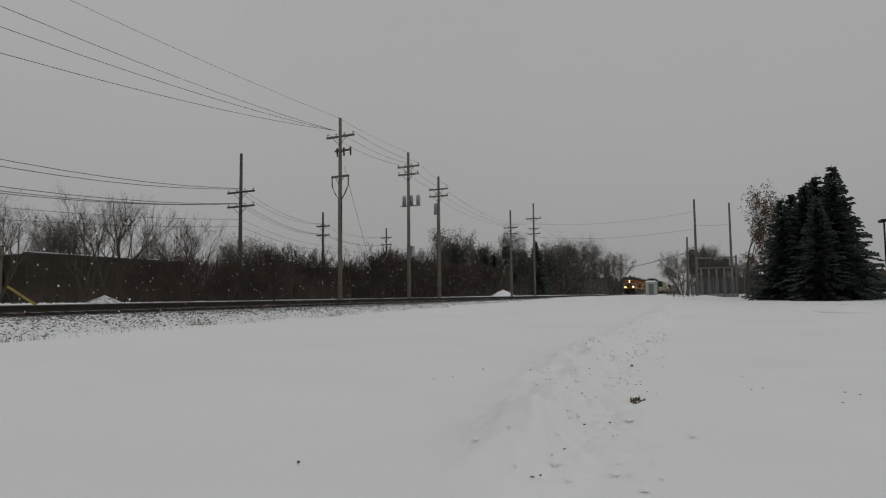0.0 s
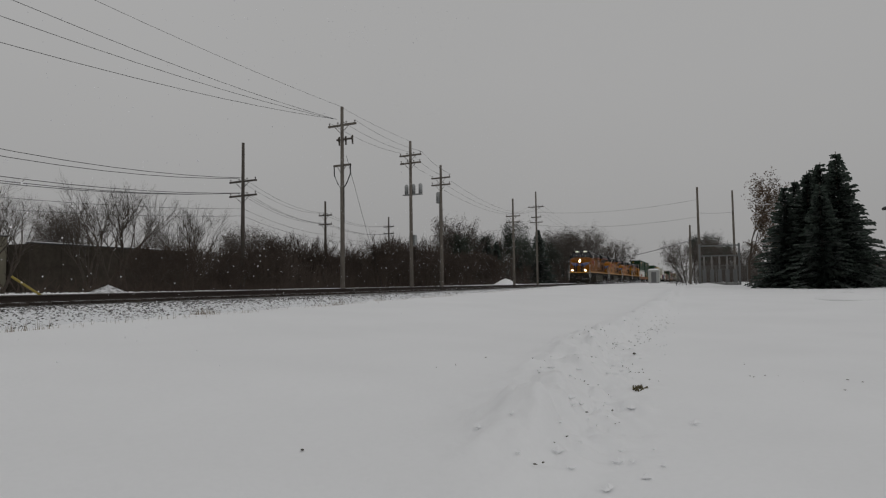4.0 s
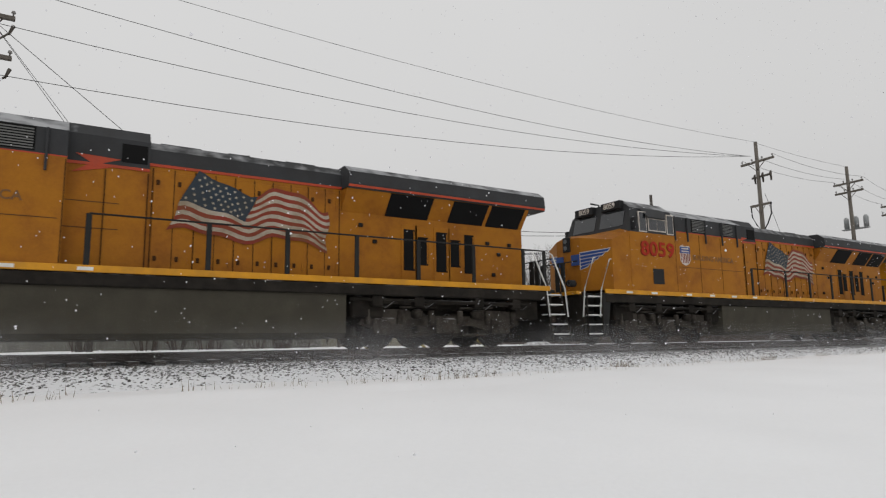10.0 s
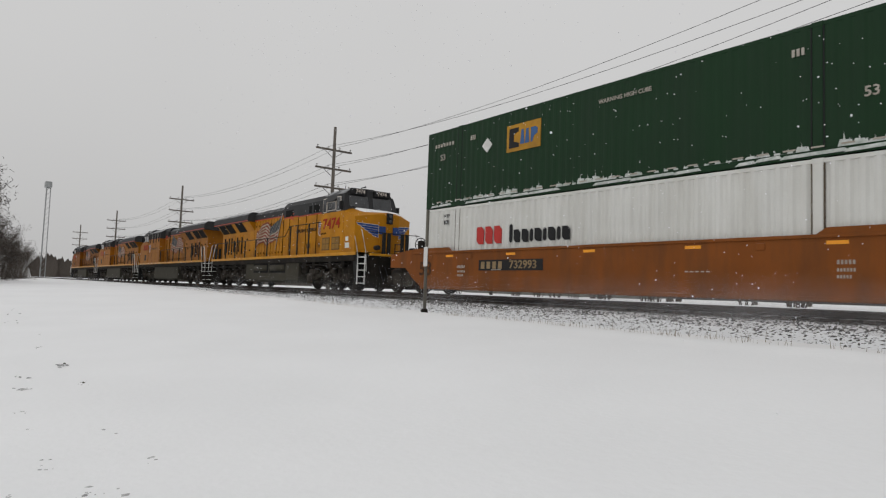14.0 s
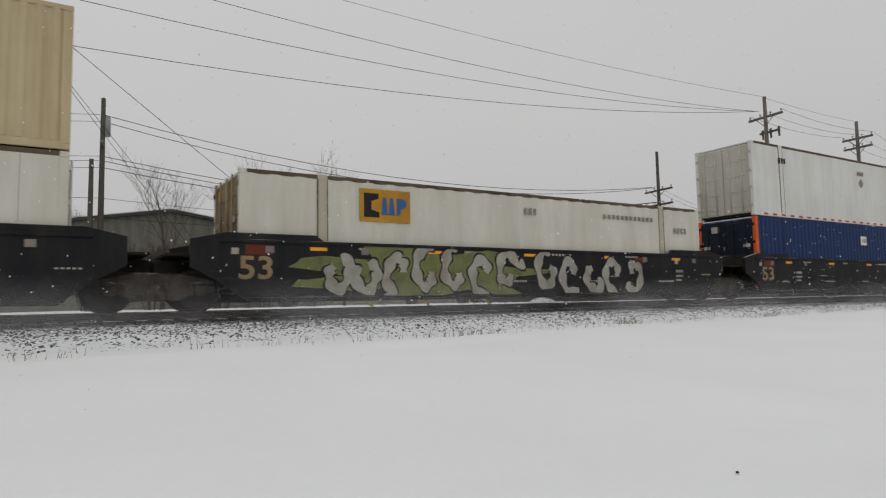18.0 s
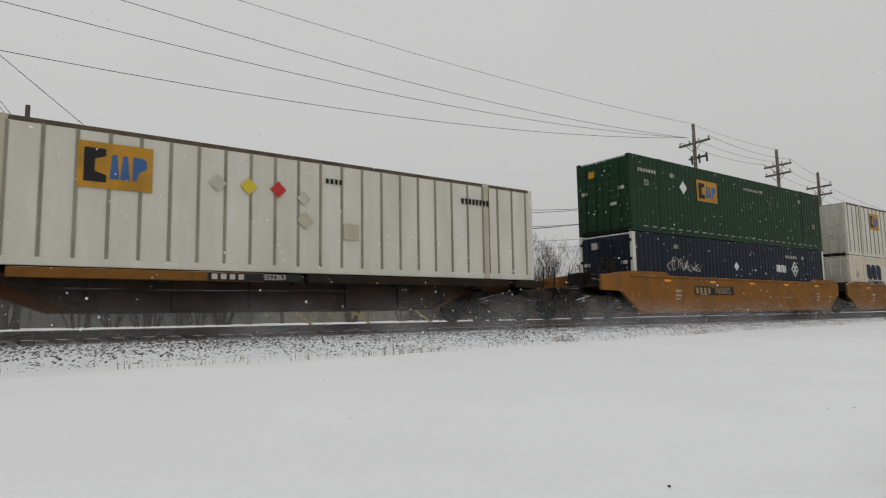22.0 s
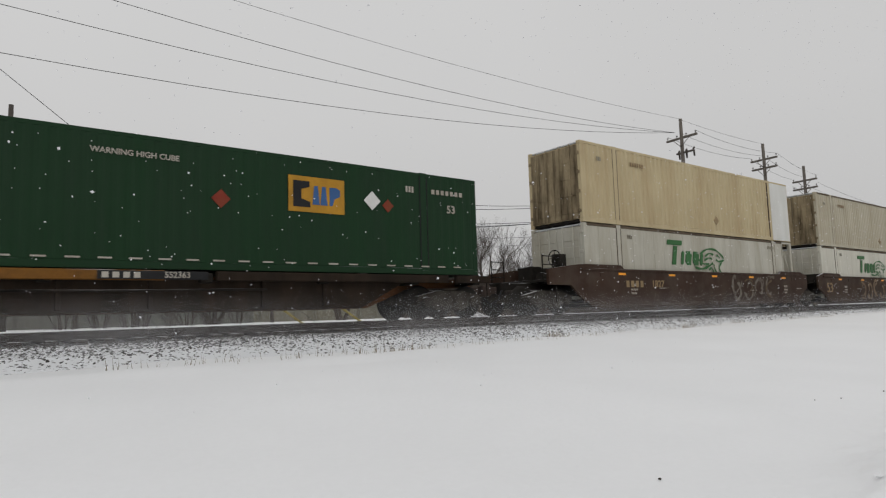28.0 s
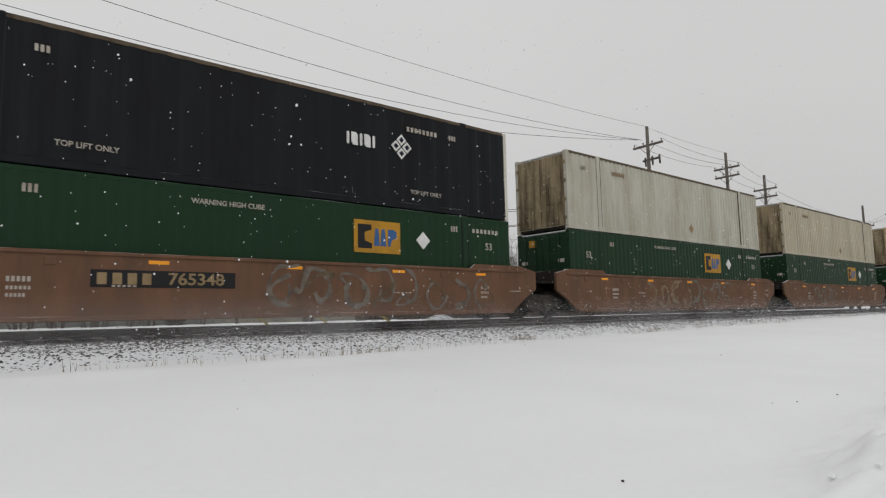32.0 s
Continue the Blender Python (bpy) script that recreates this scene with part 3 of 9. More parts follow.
    for sy in (-1, 1):
        for k, (xa, xb) in enumerate(((1.66, 2.04), (2.12, 2.98), (3.05, 3.42)) if right_side else ((1.80, 2.18), (2.27, 3.15), (3.21, 3.56))):
            b = Build()
            zb, zt = (3.72, 4.42) if k != 1 else (3.78, 4.22)
            b.box(xa, xb, sy * 1.47, sy * 1.512, zb, zt)
            w = b.part("cab_window", FLAGWHITE, L, "white-framed cab window")
            b = Build()
            for xm, xn in (((xa, xb),) if k != 1 else ((xa, (xa + xb) / 2 + 0.02), ((xa + xb) / 2 - 0.02, xb))):
                b = Build()
                b.box(xm + 0.03, xn - 0.03, sy * 1.48, sy * 1.518, zb + 0.035, zt - 0.035)
                b.part("pane", GLASS, w)
        b = Build()
        b.loft([[(1.95, sy * 1.38, 4.58), (3.2, sy * 1.38, 4.58), (3.2, sy * 1.42, 4.54), (1.95, sy * 1.42, 4.54)],
                [(2.12, sy * 1.60, 4.24), (3.02, sy * 1.60, 4.24), (3.02, sy * 1.63, 4.22), (2.12, sy * 1.63, 4.22)]])
        b.part("awning", HARBOR, L)
        b = Build()
        b.box(1.42, 1.5, sy * 1.5, sy * 1.66, 3.75, 4.15, 0.01)
        b.part("mirror", OFFBLACK, L)
    for y0, y1 in ((-1.18, -0.12), (0.12, 1.18)):
        b = Build()
        def ws(x_off, ya, yb, za, zb):
            return [(1.32 + 0.24 * (z - 3.70) / 0.88 - x_off, y, z) for y, z in ((ya, za), (yb, za), (yb, zb), (ya, zb))]
        b.loft([ws(-0.02, y0, y1, 3.95, 4.5), ws(0.015, y0, y1, 3.95, 4.5)])
        b.part("windscreen", GLASS, L)
        b = Build()
        b.box(1.40, 1.62, y0 * 0.9 + (0.1 if y0 > 0 else -0.02), y1 * 0.9 + (0.02 if y0 > 0 else -0.1), 4.56, 4.84, 0.02)
        nb = b.part("number_board", OFFBLACK, L)
        words(number, 0.26, glow("number_board_glow", (0.9, 0.88, 0.75), 1.6) if lights else FLAGWHITE, nb, pose(1.396, (y0 + y1) / 2 * 0.93, 4.70, 90, 0, -90), "number")
    b = Build()
    b.box(1.9, 2.5, -0.5, 0.1, 4.84, 4.96, 0.03)
    b.box(2.7, 3.3, -0.2, 0.4, 4.84, 4.94, 0.03)
    b.tube([(1.85, 0.3, 4.8), (1.85, 0.3, 4.96), (1.7, 0.3, 4.96), (1.45, 0.3, 4.97)], 0.03, 6)
    b.tube([(2.9, 0.6, 4.8), (2.9, 0.6, 5.2)], 0.012, 5)
    b.part("roof_equipment", HARBOR, L)
    # hoods
    b = Build()
    xe = 7.6 if not right_side else 7.2
    b.prism_x([(-1.48 if not right_side else -1.05, 1.74), (-1.48 if not right_side else -1.05, 3.86), (1.05, 3.86), (1.05, 1.74)], 3.6, xe)
    b.prism_x([(-1.05, 1.62), (-1.05, 3.9), (1.05, 3.9), (1.05, 1.62)], xe, 9.15)
    b.part("equipment_hood", yellow, L)
    b = Build()
    ye = 1.46 if not right_side else 1.06
    b.prism_x([(-ye, 3.86), (-ye, 4.42), (-0.85, 4.78), (0.85, 4.78), (1.06, 4.5), (1.06, 3.86)], 3.6, xe)
    b.prism_x([(-1.06, 3.9), (-1.06, 4.52), (-0.85, 4.78), (0.85, 4.78), (1.06, 4.52), (1.06, 3.9)], xe, 9.15)
    b.part("hood_roof", HARBOR, L)
    b = Build()
    b.prism_x([(-1.0, 1.62), (-1.0, 4.06), (1.0, 4.06), (1.0, 1.62)], 9.15, 13.62)
    b.part("engine_hood", yellow, L)
    b = Build()
    b.prism_x([(-1.01, 4.06), (-1.01, 4.40), (-0.8, 4.60), (0.8, 4.60), (1.01, 4.40), (1.01, 4.06)], 9.15, 13.62)
    b.part("engine_roof", HARBOR, L)
    b = Build()
    b.prism_x([(-1.0, 1.62), (-1.0, 3.46), (-1.42, 4.02), (1.42, 4.02), (1.0, 3.46), (1.0, 1.62)], 13.62, 19.45)
    b.part("radiator_hood", yellow, L)
    b = Build()
    b.prism_x([(-1.46, 3.99), (-1.5, 4.12), (-1.46, 4.42), (-1.2, 4.60), (1.2, 4.60), (1.46, 4.42), (1.5, 4.12), (1.46, 3.99)], 13.62, 20.0)
    b.part("radiator_roof", HARBOR, L, "flared dark grey radiator roof with snow")
    for x0, x1, z in ((9.4, 10.3, 4.60), (10.9, 11.4, 4.60), (12.3, 13.1, 4.60), (14.2, 18.4, 4.60), (5.0, 6.6, 4.78)):
        b = Build()
        b.box(x0, x1, -0.55, 0.55, z - 0.02, z + (0.10 if x1 - x0 < 2 else 0.05), 0.02)
        if x1 - x0 < 0.6:
            for k in range(3):
                b.tube([(x0 - 0.1, -0.2 + 0.2 * k, z + 0.13), (x0 + 0.6, -0.2 + 0.2 * k, z + 0.15)], [0.03, 0.06], 8)
        b.part("roof_hatch", HARBOR, L)
    for sy in (-1, 1):
        # red stripe along the hood's top
        for xa, xb, yy, zz in ((3.6, xe, ye if sy < 0 else 1.06, 3.83), (xe, 9.15, 1.06, 3.87), (9.15, 13.62, 1.01, 4.02), (13.62, 20.0, 1.475, 4.02)):
            b = Build()
            b.box(xa, xb, sy * (yy - 0.01), sy * (yy + 0.012), zz, zz + 0.06)
            b.part("red_stripe", REDLINE, L)
        # hood doors
        for k in range(5):
            xa = 9.25 + k * 0.87
            b = Build()
            b.box(xa, xa + 0.83, sy * 1.0, sy * 1.015, 1.72, 3.92, 0.006)
            b.box(xa + 0.74, xa + 0.78, sy * 1.015, sy * 1.035, 1.9, 2.1)
            b.box(xa + 0.74, xa + 0.78, sy * 1.015, sy * 1.035, 3.5, 3.7)
            b.part("hood_door", yellow, L)
        # dark joints and hinges between the hood doors
        if sy == vis:
            for xa in (9.22, 9.66, 10.1, 10.54, 10.98, 11.42, 11.86, 12.3, 12.74, 13.18, 13.56):
                b = Build()
                b.box(xa, xa + 0.018, sy * 1.0, sy * 1.018, 1.74, 3.98)
                b.part("door_joint", SEAM, L)
            for k in range(20):
                b = Build()
                xa, za = 9.3 + 0.44 * (k % 10), 1.95 if k < 10 else 3.62
                b.box(xa, xa + 0.07, sy * 1.015, sy * 1.04, za, za + 0.11, 0.01)
                b.part("door_hinge", SEAM, L)
            for xa, yy in ((3.62, ye if sy < 0 else 1.055), (4.95, ye if sy < 0 else 1.055), (6.2, ye if sy < 0 else 1.055), (xe - 0.03, ye if sy < 0 else 1.055), (8.3, 1.055), (9.12, 1.055)):
                b = Build()
                b.box(xa, xa + 0.02, sy * (yy - 0.02), sy * (yy + 0.024), 1.76, 3.82)
                b.part("panel_joint", SEAM, L)
            b = Build()        # the jagged end of the red stripe
            zz, yy = 3.84, 1.068
            b.prism_y([(7.7, zz - 0.14), (8.4, zz + 0.02), (8.25, zz + 0.10), (8.6, zz + 0.22), (7.75, zz + 0.26), (8.05, zz + 0.08)], min(sy * 1.05, sy * yy), max(sy * 1.05, sy * yy))
            b.part("red_flash", REDLINE, L)
        # radiator intakes on the slanted flank
        for xa, xb in ((14.85, 16.15), (16.8, 17.98), (18.1, 19.3)):
            b = Build()
            pts = lambda o: [(x, sy * (1.0 + 0.42 * u + o), 3.46 + 0.56 * u) for x, u in ((xa, -0.02), (xb, -0.02), (xb, 0.93), (xa, 0.93))]
            b.loft([pts(-0.02), pts(0.012)])
            g = b.part("radiator_intake", DARK, L)
        # engine-room doors with dark windows
        leaves_ = ((15.41, 15.76, 1), (15.83, 16.17, 0), (16.42, 16.80, 1), (16.89, 17.23, 0), (17.35, 17.69, 1)) if not right_side else \
                  ((15.54, 15.84, 1), (16.12, 16.36, 0), (16.40, 16.66, 1), (17.0, 17.28, 0), (17.43, 17.72, 1), (17.96, 18.25, 1), (18.42, 18.66, 0), (18.72, 19.03, 1))
        for xa, xb, tall in leaves_:
            b = Build()
            b.box(xa - 0.07, xb + 0.07, sy * 1.0, sy * 1.02, 1.72, 3.28, 0.006)
            d = b.part("hood_door", yellow, L)
            b = Build()
            b.box(xa, xb, sy * 1.0, sy * 1.03, 2.04 if tall else 2.2, 3.15 if tall else 2.97, 0.01)
            b.part("louvre", DARK, d)
            b = Build()
            b.box(xb - 0.05, xb - 0.02, sy * 1.0, sy * 1.034, 2.08 if tall else 2.24, 3.1 if tall else 2.92)
            b.part("louvre_edge", yellow, d)
        for k, (xa, za) in enumerate(((14.0, 2.0), (14.5, 2.7), (14.1, 3.1), (18.1, 2.9), (18.5, 2.6), (18.9, 2.9), (18.3, 2.0)) if not right_side else ((14.2, 2.2), (14.7, 2.9), (15.1, 2.4))):
            b = Build()
            b.box(xa, xa + 0.12, sy * 1.0, sy * 1.05, za, za + 0.1, 0.01)
            b.part("latch", UNDER, L)
        # handrails
        xs = ([8.05 if (sy < 0 and not right_side) else 4.6] + [8.6 + 1.75 * k for k in range(1, 7)])
        if sy > 0 or right_side:
            xs = [4.95, 6.3, 7.2] + xs[1:]
        low = 2.78
        for x in xs + [19.9]:
            b = Build()
            hi = 3.3 if x < 7.5 else low
            b.box(x - 0.055, x + 0.055, sy * 1.45, sy * 1.50, 1.62, hi, 0.01)
            b.part("stanchion", HANDRAIL, L)
        b = Build()
        x_in = xs[0]
        if x_in < 7:
            b.tube([(3.7, sy * 1.46, 3.3), (7.3, sy * 1.48, 3.3), (7.9, sy * 1.48, low), (19.9, sy * 1.48, low)], 0.022, 6)
        else:
            b.tube([(x_in, sy * 1.48, low), (19.9, sy * 1.48, low)], 0.022, 6)
        b.part("handrail", HANDRAIL, L)
        # corner steps
        for x0, d in ((-0.1, -1), (20.1, 1)):
            for k in range(5):
                z = 0.32 + 0.29 * k
                xo = x0 + d * (0.42 - 0.07 * k) if d > 0 else -0.37
                b = Build()
                b.box(xo - 0.3, xo + 0.3, sy * 1.08, sy * 1.46, z, z + 0.035, 0.006)
                b.part("step", WHITE, L, "white snow-covered step")
            for e in (-0.32, 0.32):
                b = Build()
                xl, xh = (x0 + d * 0.42, x0 + d * 0.1) if d > 0 else (-0.37, -0.37)
                b.prism_y([(xl + e - 0.02, 0.28), (xl + e + 0.02, 0.28), (xh + e + 0.02, 1.6), (xh + e - 0.02, 1.6)], min(sy * 1.42, sy * 1.46), max(sy * 1.42, sy * 1.46))
                b.part("step_stringer", WHITE if right_side and d < 0 else UNDER, L)
            for e in (-0.36, 0.36):
                b = Build()
                xb = x0 + d * 0.1 + e - (0.16 if d < 0 else 0)
                b.tube([(xb + d * 0.2, sy * 1.49, 0.85), (xb + d * 0.1, sy * 1.49, 1.7), (xb - d * 0.35, sy * 1.47, 2.7), (xb - d * 0.45, sy * 1.45, 2.72)], 0.022, 6)
                b.part("grab_rail", WHITE, L)
    b = Build()
    for xa in (0.7, 5.4, 13.8, 18.9):
        b.box(xa, xa + 0.9, -1.25, 1.25, 0.75, 1.34, 0.05)
    b.box(0.5, 19.6, -0.7, 0.7, 0.62, 1.05, 0.05)
    for sy in (-1, 1):
        b.tube([(0.8, sy * 1.38, 1.22), (6.0, sy * 1.40, 1.18)], 0.045, 6)
        b.tube([(13.7, sy * 1.38, 1.22), (19.4, sy * 1.40, 1.18)], 0.045, 6)
        for xa in (1.2, 2.5, 4.2, 5.2, 14.3, 15.5, 17.4, 18.7):
            b.box(xa, xa + 0.3, sy * 1.2, sy * 1.44, 1.05, 1.32, 0.02)
            b.tube([(xa, sy * 1.4, 1.2), (xa + 0.35, sy * 1.42, 1.0), (xa + 0.7, sy * 1.4, 1.22)], 0.025, 5)
    b.part("underfloor_gear", UNDER, L)
    for sy in (-1, 1):
        b = Build()
        b.prism_y([(-0.02, 0.25), (-0.02, 1.62), (0.36, 1.62), (0.12, 0.25)], min(sy * 1.15, sy * 1.47), max(sy * 1.15, sy * 1.47))
        b.box(-0.74, -0.02, sy * 0.9, sy * 1.06, 0.3, 1.62)
        b.part("step_well", HANDRAIL, L)
    # fuel tank
    b = Build()
    b.prism_x([(-1.42, 0.40), (-1.42, 1.36), (1.42, 1.36), (1.42, 0.40), (1.28, 0.27), (-1.28, 0.27)], 6.1, 13.6)
    tank = b.part("fuel_tank", TANKGREY, L, "grimy grey fuel tank")
    if right_side:
        for xa, xb in ((7.9, 9.8), (10.3, 12.2)):
            # near-black slab on the tank's face paints the shade of a hollow
            b = Build()
            b.box(xa - 0.15, xb + 0.15, vis * 1.30, vis * 1.425, 0.80, 1.34)
            b.part("recess", DARK, tank)
            b = Build()
            b.tube([(xa, vis * 1.32, 1.08), (xa + 0.06, vis * 1.32, 1.08), (xb - 0.06, vis * 1.32, 1.08), (xb, vis * 1.32, 1.08)], [0.12, 0.2, 0.2, 0.12], 14)
            b.part("air_reservoir", TANKGREY, tank)
    # pilots, ploughs and couplers
    for x, d in ((-0.78, -1), (20.25, 1)):
        b = Build()
        b.box(x, x - d * 0.12, -1.35, 1.35, 0.45, 1.62, 0.02)
        b.prism_z([(x, -1.4), (x + d * 0.3, 0), (x, 1.4), (x - d * 0.1, 1.4), (x - d * 0.1, -1.4)], 0.12, 0.62)
        b.part("pilot", UNDER, L)
        b = Build()
        b.box(x, x + d * 0.45, -0.12, 0.12, 0.72, 0.98, 0.03)
        b.box(x + d * 0.3, x + d * 0.58, -0.2, 0.16, 0.66, 1.02, 0.05)
        b.part("coupler", RUST, L)
        for y in (-0.75, -0.45, 0.45, 0.75):
            b = Build()
            b.tube([(x, y, 1.1), (x + d * 0.2, y, 0.75), (x + d * 0.36, y, 0.45), (x + d * 0.5, y, 0.6)], 0.028, 6)
            b.part("air_hose", OFFBLACK, L)
        b = Build()
        b.box(x - d * 0.02, x + d * 0.2, -1.3, 1.3, 1.56, 1.66, 0.01)
        b.part("end_platform", SILLYEL if d < 0 else UNDER, L)
        for y in (-0.62, -0.36, 0.36, 0.62):
            b = Build()
            b.box(x + d * 0.06, x + d * 0.14, y - 0.09, y + 0.09, 1.62, 2.62, 0.02)
            b.part("end_post", HANDRAIL, L)
        b = Build()
        b.tube([(x + d * 0.1, -1.3, 2.6), (x + d * 0.1, 1.3, 2.6)], 0.02, 6)
        b.part("end_rail", HANDRAIL, L)
    # trucks
    for xc in (3.35, 16.6):
        t = part("truck", LOCO_TRUCK, L, "", pose(xc, 0, 0))
        put_wheels(t, BIG_WHEEL, 0.533, (-1.85, 0.0, 1.85))
    # marks on the visible flank
    yv = vis * 1.51
    mk = lambda x, z, yy: side_m(x, vis * yy, z, vis > 0)
    nx0 = 2.47 if right_side else 2.68
    words(number, 0.70, NUMBEREDGE, L, mk(nx0 + (0.02 if right_side else -0.02), 3.13, 1.513), "number_shade", squeeze=1.26)
    words(number, 0.68, CHARRED, L, mk(nx0, 3.15, 1.517), "number", squeeze=1.26)
    if right_side:
        shield(L, 4.45, vis * 1.056, 3.06, 0.62)
        words("BUILDING AMERICA", 0.235, OFFBLACK, L, mk(6.18, 3.05, 1.065), "slogan", squeeze=1.12)
        flag_mural(L, 9.65, 13.15, 2.38, 3.96, vis * 1.045, True)
        for x in (1.6, 2.6):
            b = Build()
            b.box(x, x + 0.78, vis * 1.48, vis * 1.515, 1.88, 2.5)
            g = b.part("cab_grille", mat("grille_edge_brown", (0.11, 0.055, 0.012), 0.6), L)
            for k in range(2):
                for j in range(2):
                    b = Build()
                    b.box(x + 0.05 + 0.36 * k, x + 0.37 + 0.36 * k, vis * 1.49, vis * 1.522, 1.93 + 0.28 * j, 2.17 + 0.28 * j)
                    b.part("grille_panel", mat("grille_brown", (0.24, 0.125, 0.02), 0.6), g)
        for x in (4.2, 5.6):
            b = Build()
            for k in range(5):
                b.box(x, x + 0.5, vis * 1.05, vis * 1.07, 2.12 + 0.05 * k, 2.145 + 0.05 * k)
            b.part("louvre", OFFBLACK, L)
        for xa, xb, za, zb in ((7.9, 8.85, 3.95, 4.42), (4.7, 5.35, 3.95, 4.45), (5.6, 5.9, 3.95, 4.45)):
            b = Build()
            b.box(xa, xb, vis * 1.05, vis * 1.075, za, zb - 0.12)
            b.part("roof_grille", DARK, L)
        b = Build()
        b.box(0.80, 1.06, vis * 1.48, vis * 1.50, 2.26, 2.46)
        b.part("notice_plate", WHITE, L)
        b = Build()
        b.box(0.70, 1.08, vis * 1.48, vis * 1.50, 1.94, 2.18)
        b.part("notice_plate", WHITE, L)
        b = Build()
        for k in range(8):
            b.box(3.0 + 0.07 * k, 3.045 + 0.07 * k, vis * 1.49, vis * 1.506, 2.66, 2.75)
        b.part("lettering_bar", SEAM, L)
    else:
        shield(L, 4.13, -1.485, 3.06, 0.56)
        words("BUILDING AMERICA", 0.26, mat("slogan_brown", (0.15, 0.07, 0.02), 0.5), L, mk(5.72, 3.0, 1.487), "slogan", squeeze=1.02)
        for xa, xb in ((4.60, 5.42), (6.40, 7.05)):
            b = Build()
            b.box(xa, xb, -1.44, -1.475, 3.93, 4.40)
            lv = b.part("brake_grille", DARK, L)
            for k in range(8):
                b = Build()
                b.box(xa + 0.03, xb - 0.03, -1.46, -1.49, 3.95 + 0.055 * k, 3.975 + 0.055 * k)
                b.part("slat", mat("grey_louvre_slat", (0.13, 0.13, 0.125), 0.5), lv)
        b = Build()
        b.box(8.6, 9.1, -1.04, -1.075, 4.02, 4.42)
        b.part("roof_grille", DARK, L)
        b = Build()
        b.box(2.37, 2.92, -1.47, -1.51, 1.98, 2.5)
        b.part("cab_hatch", OFFBLACK, L)
        for xa, xb, za, zb in ((3.75, 7.5, 2.62, 2.635), (7.55, 8.6, 2.55, 2.565), (7.55, 8.6, 3.1, 3.115)):
            b = Build()
            yy = 1.482 if xb < 7.55 else 1.052
            b.box(xa, xb, -yy, -yy - 0.006, za, zb)
            b.part("panel_seam", mat("seam_brown", (0.07, 0.03, 0.008), 0.7), L)
        for xa in (3.62, 4.3, 5.32, 6.3, 7.22):
            b = Build()
            b.box(xa, xa + 0.05, -1.46, -1.53, 3.55, 4.42, 0.01)
            b.part("roof_strut", HARBOR, L)
        flag_mural(L, 9.9, 13.25, 2.40, 3.95, -1.045, False)
        for x in (4.0, 5.3, 6.6, 7.9, 1.0, 2.2):
            b = Build()
            b.box(x, x + 0.28, vis * 1.49, vis * 1.536, 1.63, 1.70)
            b.part("reflector", WHITE, L)
    return rolling(L, s_nose)


LOCO_TRUCK = loco_truck_mesh()
build_loco("2546", False, 175.45, True, False, "lead yellow freight locomotive, headlights lit, grey roof, flag mural", GRIMYYELLOW)
build_loco("7353", False, 197.6, False, False, "second yellow freight locomotive with faded grimy flank", YELLOW)
build_loco("8059", False, 219.9, False, False, "third yellow freight locomotive, grey roof, flag mural", YELLOW)
build_loco("7474", True, 262.15, False, True, "clean yellow freight locomotive running cab backwards, snow on steps", CLEANYELLOW)


# ---- container cars ----
def car_truck_mesh():
    b = Build()
    for sy in (-1, 1):
        y0, y1 = sorted((sy * 0.92, sy * 1.08))
        b.prism_y([(-1.2, 0.42), (-1.16, 0.66), (-0.5, 0.80), (0.5, 0.80), (1.16, 0.66), (1.2, 0.42), (0.75, 0.40), (0.45, 0.24), (-0.45, 0.24), (-0.75, 0.40)], y0, y1)
        for x in (-0.89, 0.89):
            b.lathe_y([(0.17, sy * 1.06), (0.15, sy * 1.16), (0.05, sy * 1.17)], x, 0.48, 12)
        for k in range(3):
            b.tube([(-0.2 + 0.2 * k, sy * 1.02, 0.28), (-0.2 + 0.2 * k, sy * 1.02, 0.62)], 0.07, 8)
    b.box(-0.3, 0.3, -0.95, 0.95, 0.5, 0.78, 0.04)
    b.box(-1.25, 1.25, -0.6, 0.6, 0.42, 0.86, 0.05)
    return b.mesh("truck", TRUCKGRIME)


CAR_TRUCK = car_truck_mesh()


def add_truck(car, x):
    t = part("truck", CAR_TRUCK, car, "", pose(x, 0, 0))
    put_wheels(t, CAR_WHEEL, 0.48, (-0.89, 0.89))


# paints of cars and boxes
def paint(name, c, dirt=(0.12, 0.09, 0.06), amount=0.22, var=0.07, rough=0.5):
    return mat(name, c, rough, var=var, scale=0.7, bump=0.04, dirt=dirt, amount=amount * 0.75, streak=1.5, dscale=0.8, snow=0.6, spec=0.15)


GREEN = paint("dark_green_container_paint", (0.008, 0.033, 0.012), (0.016, 0.028, 0.018), 0.28)
BEIGE = paint("beige_container_paint", (0.50, 0.42, 0.262), (0.30, 0.19, 0.085), 0.30)
BUTTER = paint("pale_butter_container_paint", (0.54, 0.45, 0.29), (0.36, 0.27, 0.15), 0.25)
CREAM = paint("cream_container_paint", (0.46, 0.425, 0.33), (0.26, 0.20, 0.12), 0.32)
WHITEBOX = paint("white_container_paint", (0.60, 0.585, 0.51), (0.34, 0.30, 0.21), 0.26)
IVORY = paint("ivory_container_paint", (0.62, 0.57, 0.46), (0.36, 0.29, 0.19), 0.28)
CLEANWHITE = paint("clean_white_container_paint", (0.66, 0.66, 0.63), (0.42, 0.40, 0.34), 0.22)
GREYBOX = paint("grey_white_container_paint", (0.48, 0.465, 0.40), (0.24, 0.20, 0.13), 0.4)
BLUE = paint("blue_container_paint", (0.007, 0.027, 0.10), (0.010, 0.022, 0.05), 0.3)
NAVY = paint("navy_container_paint", (0.007, 0.0095, 0.020), (0.014, 0.028, 0.035), 0.25)
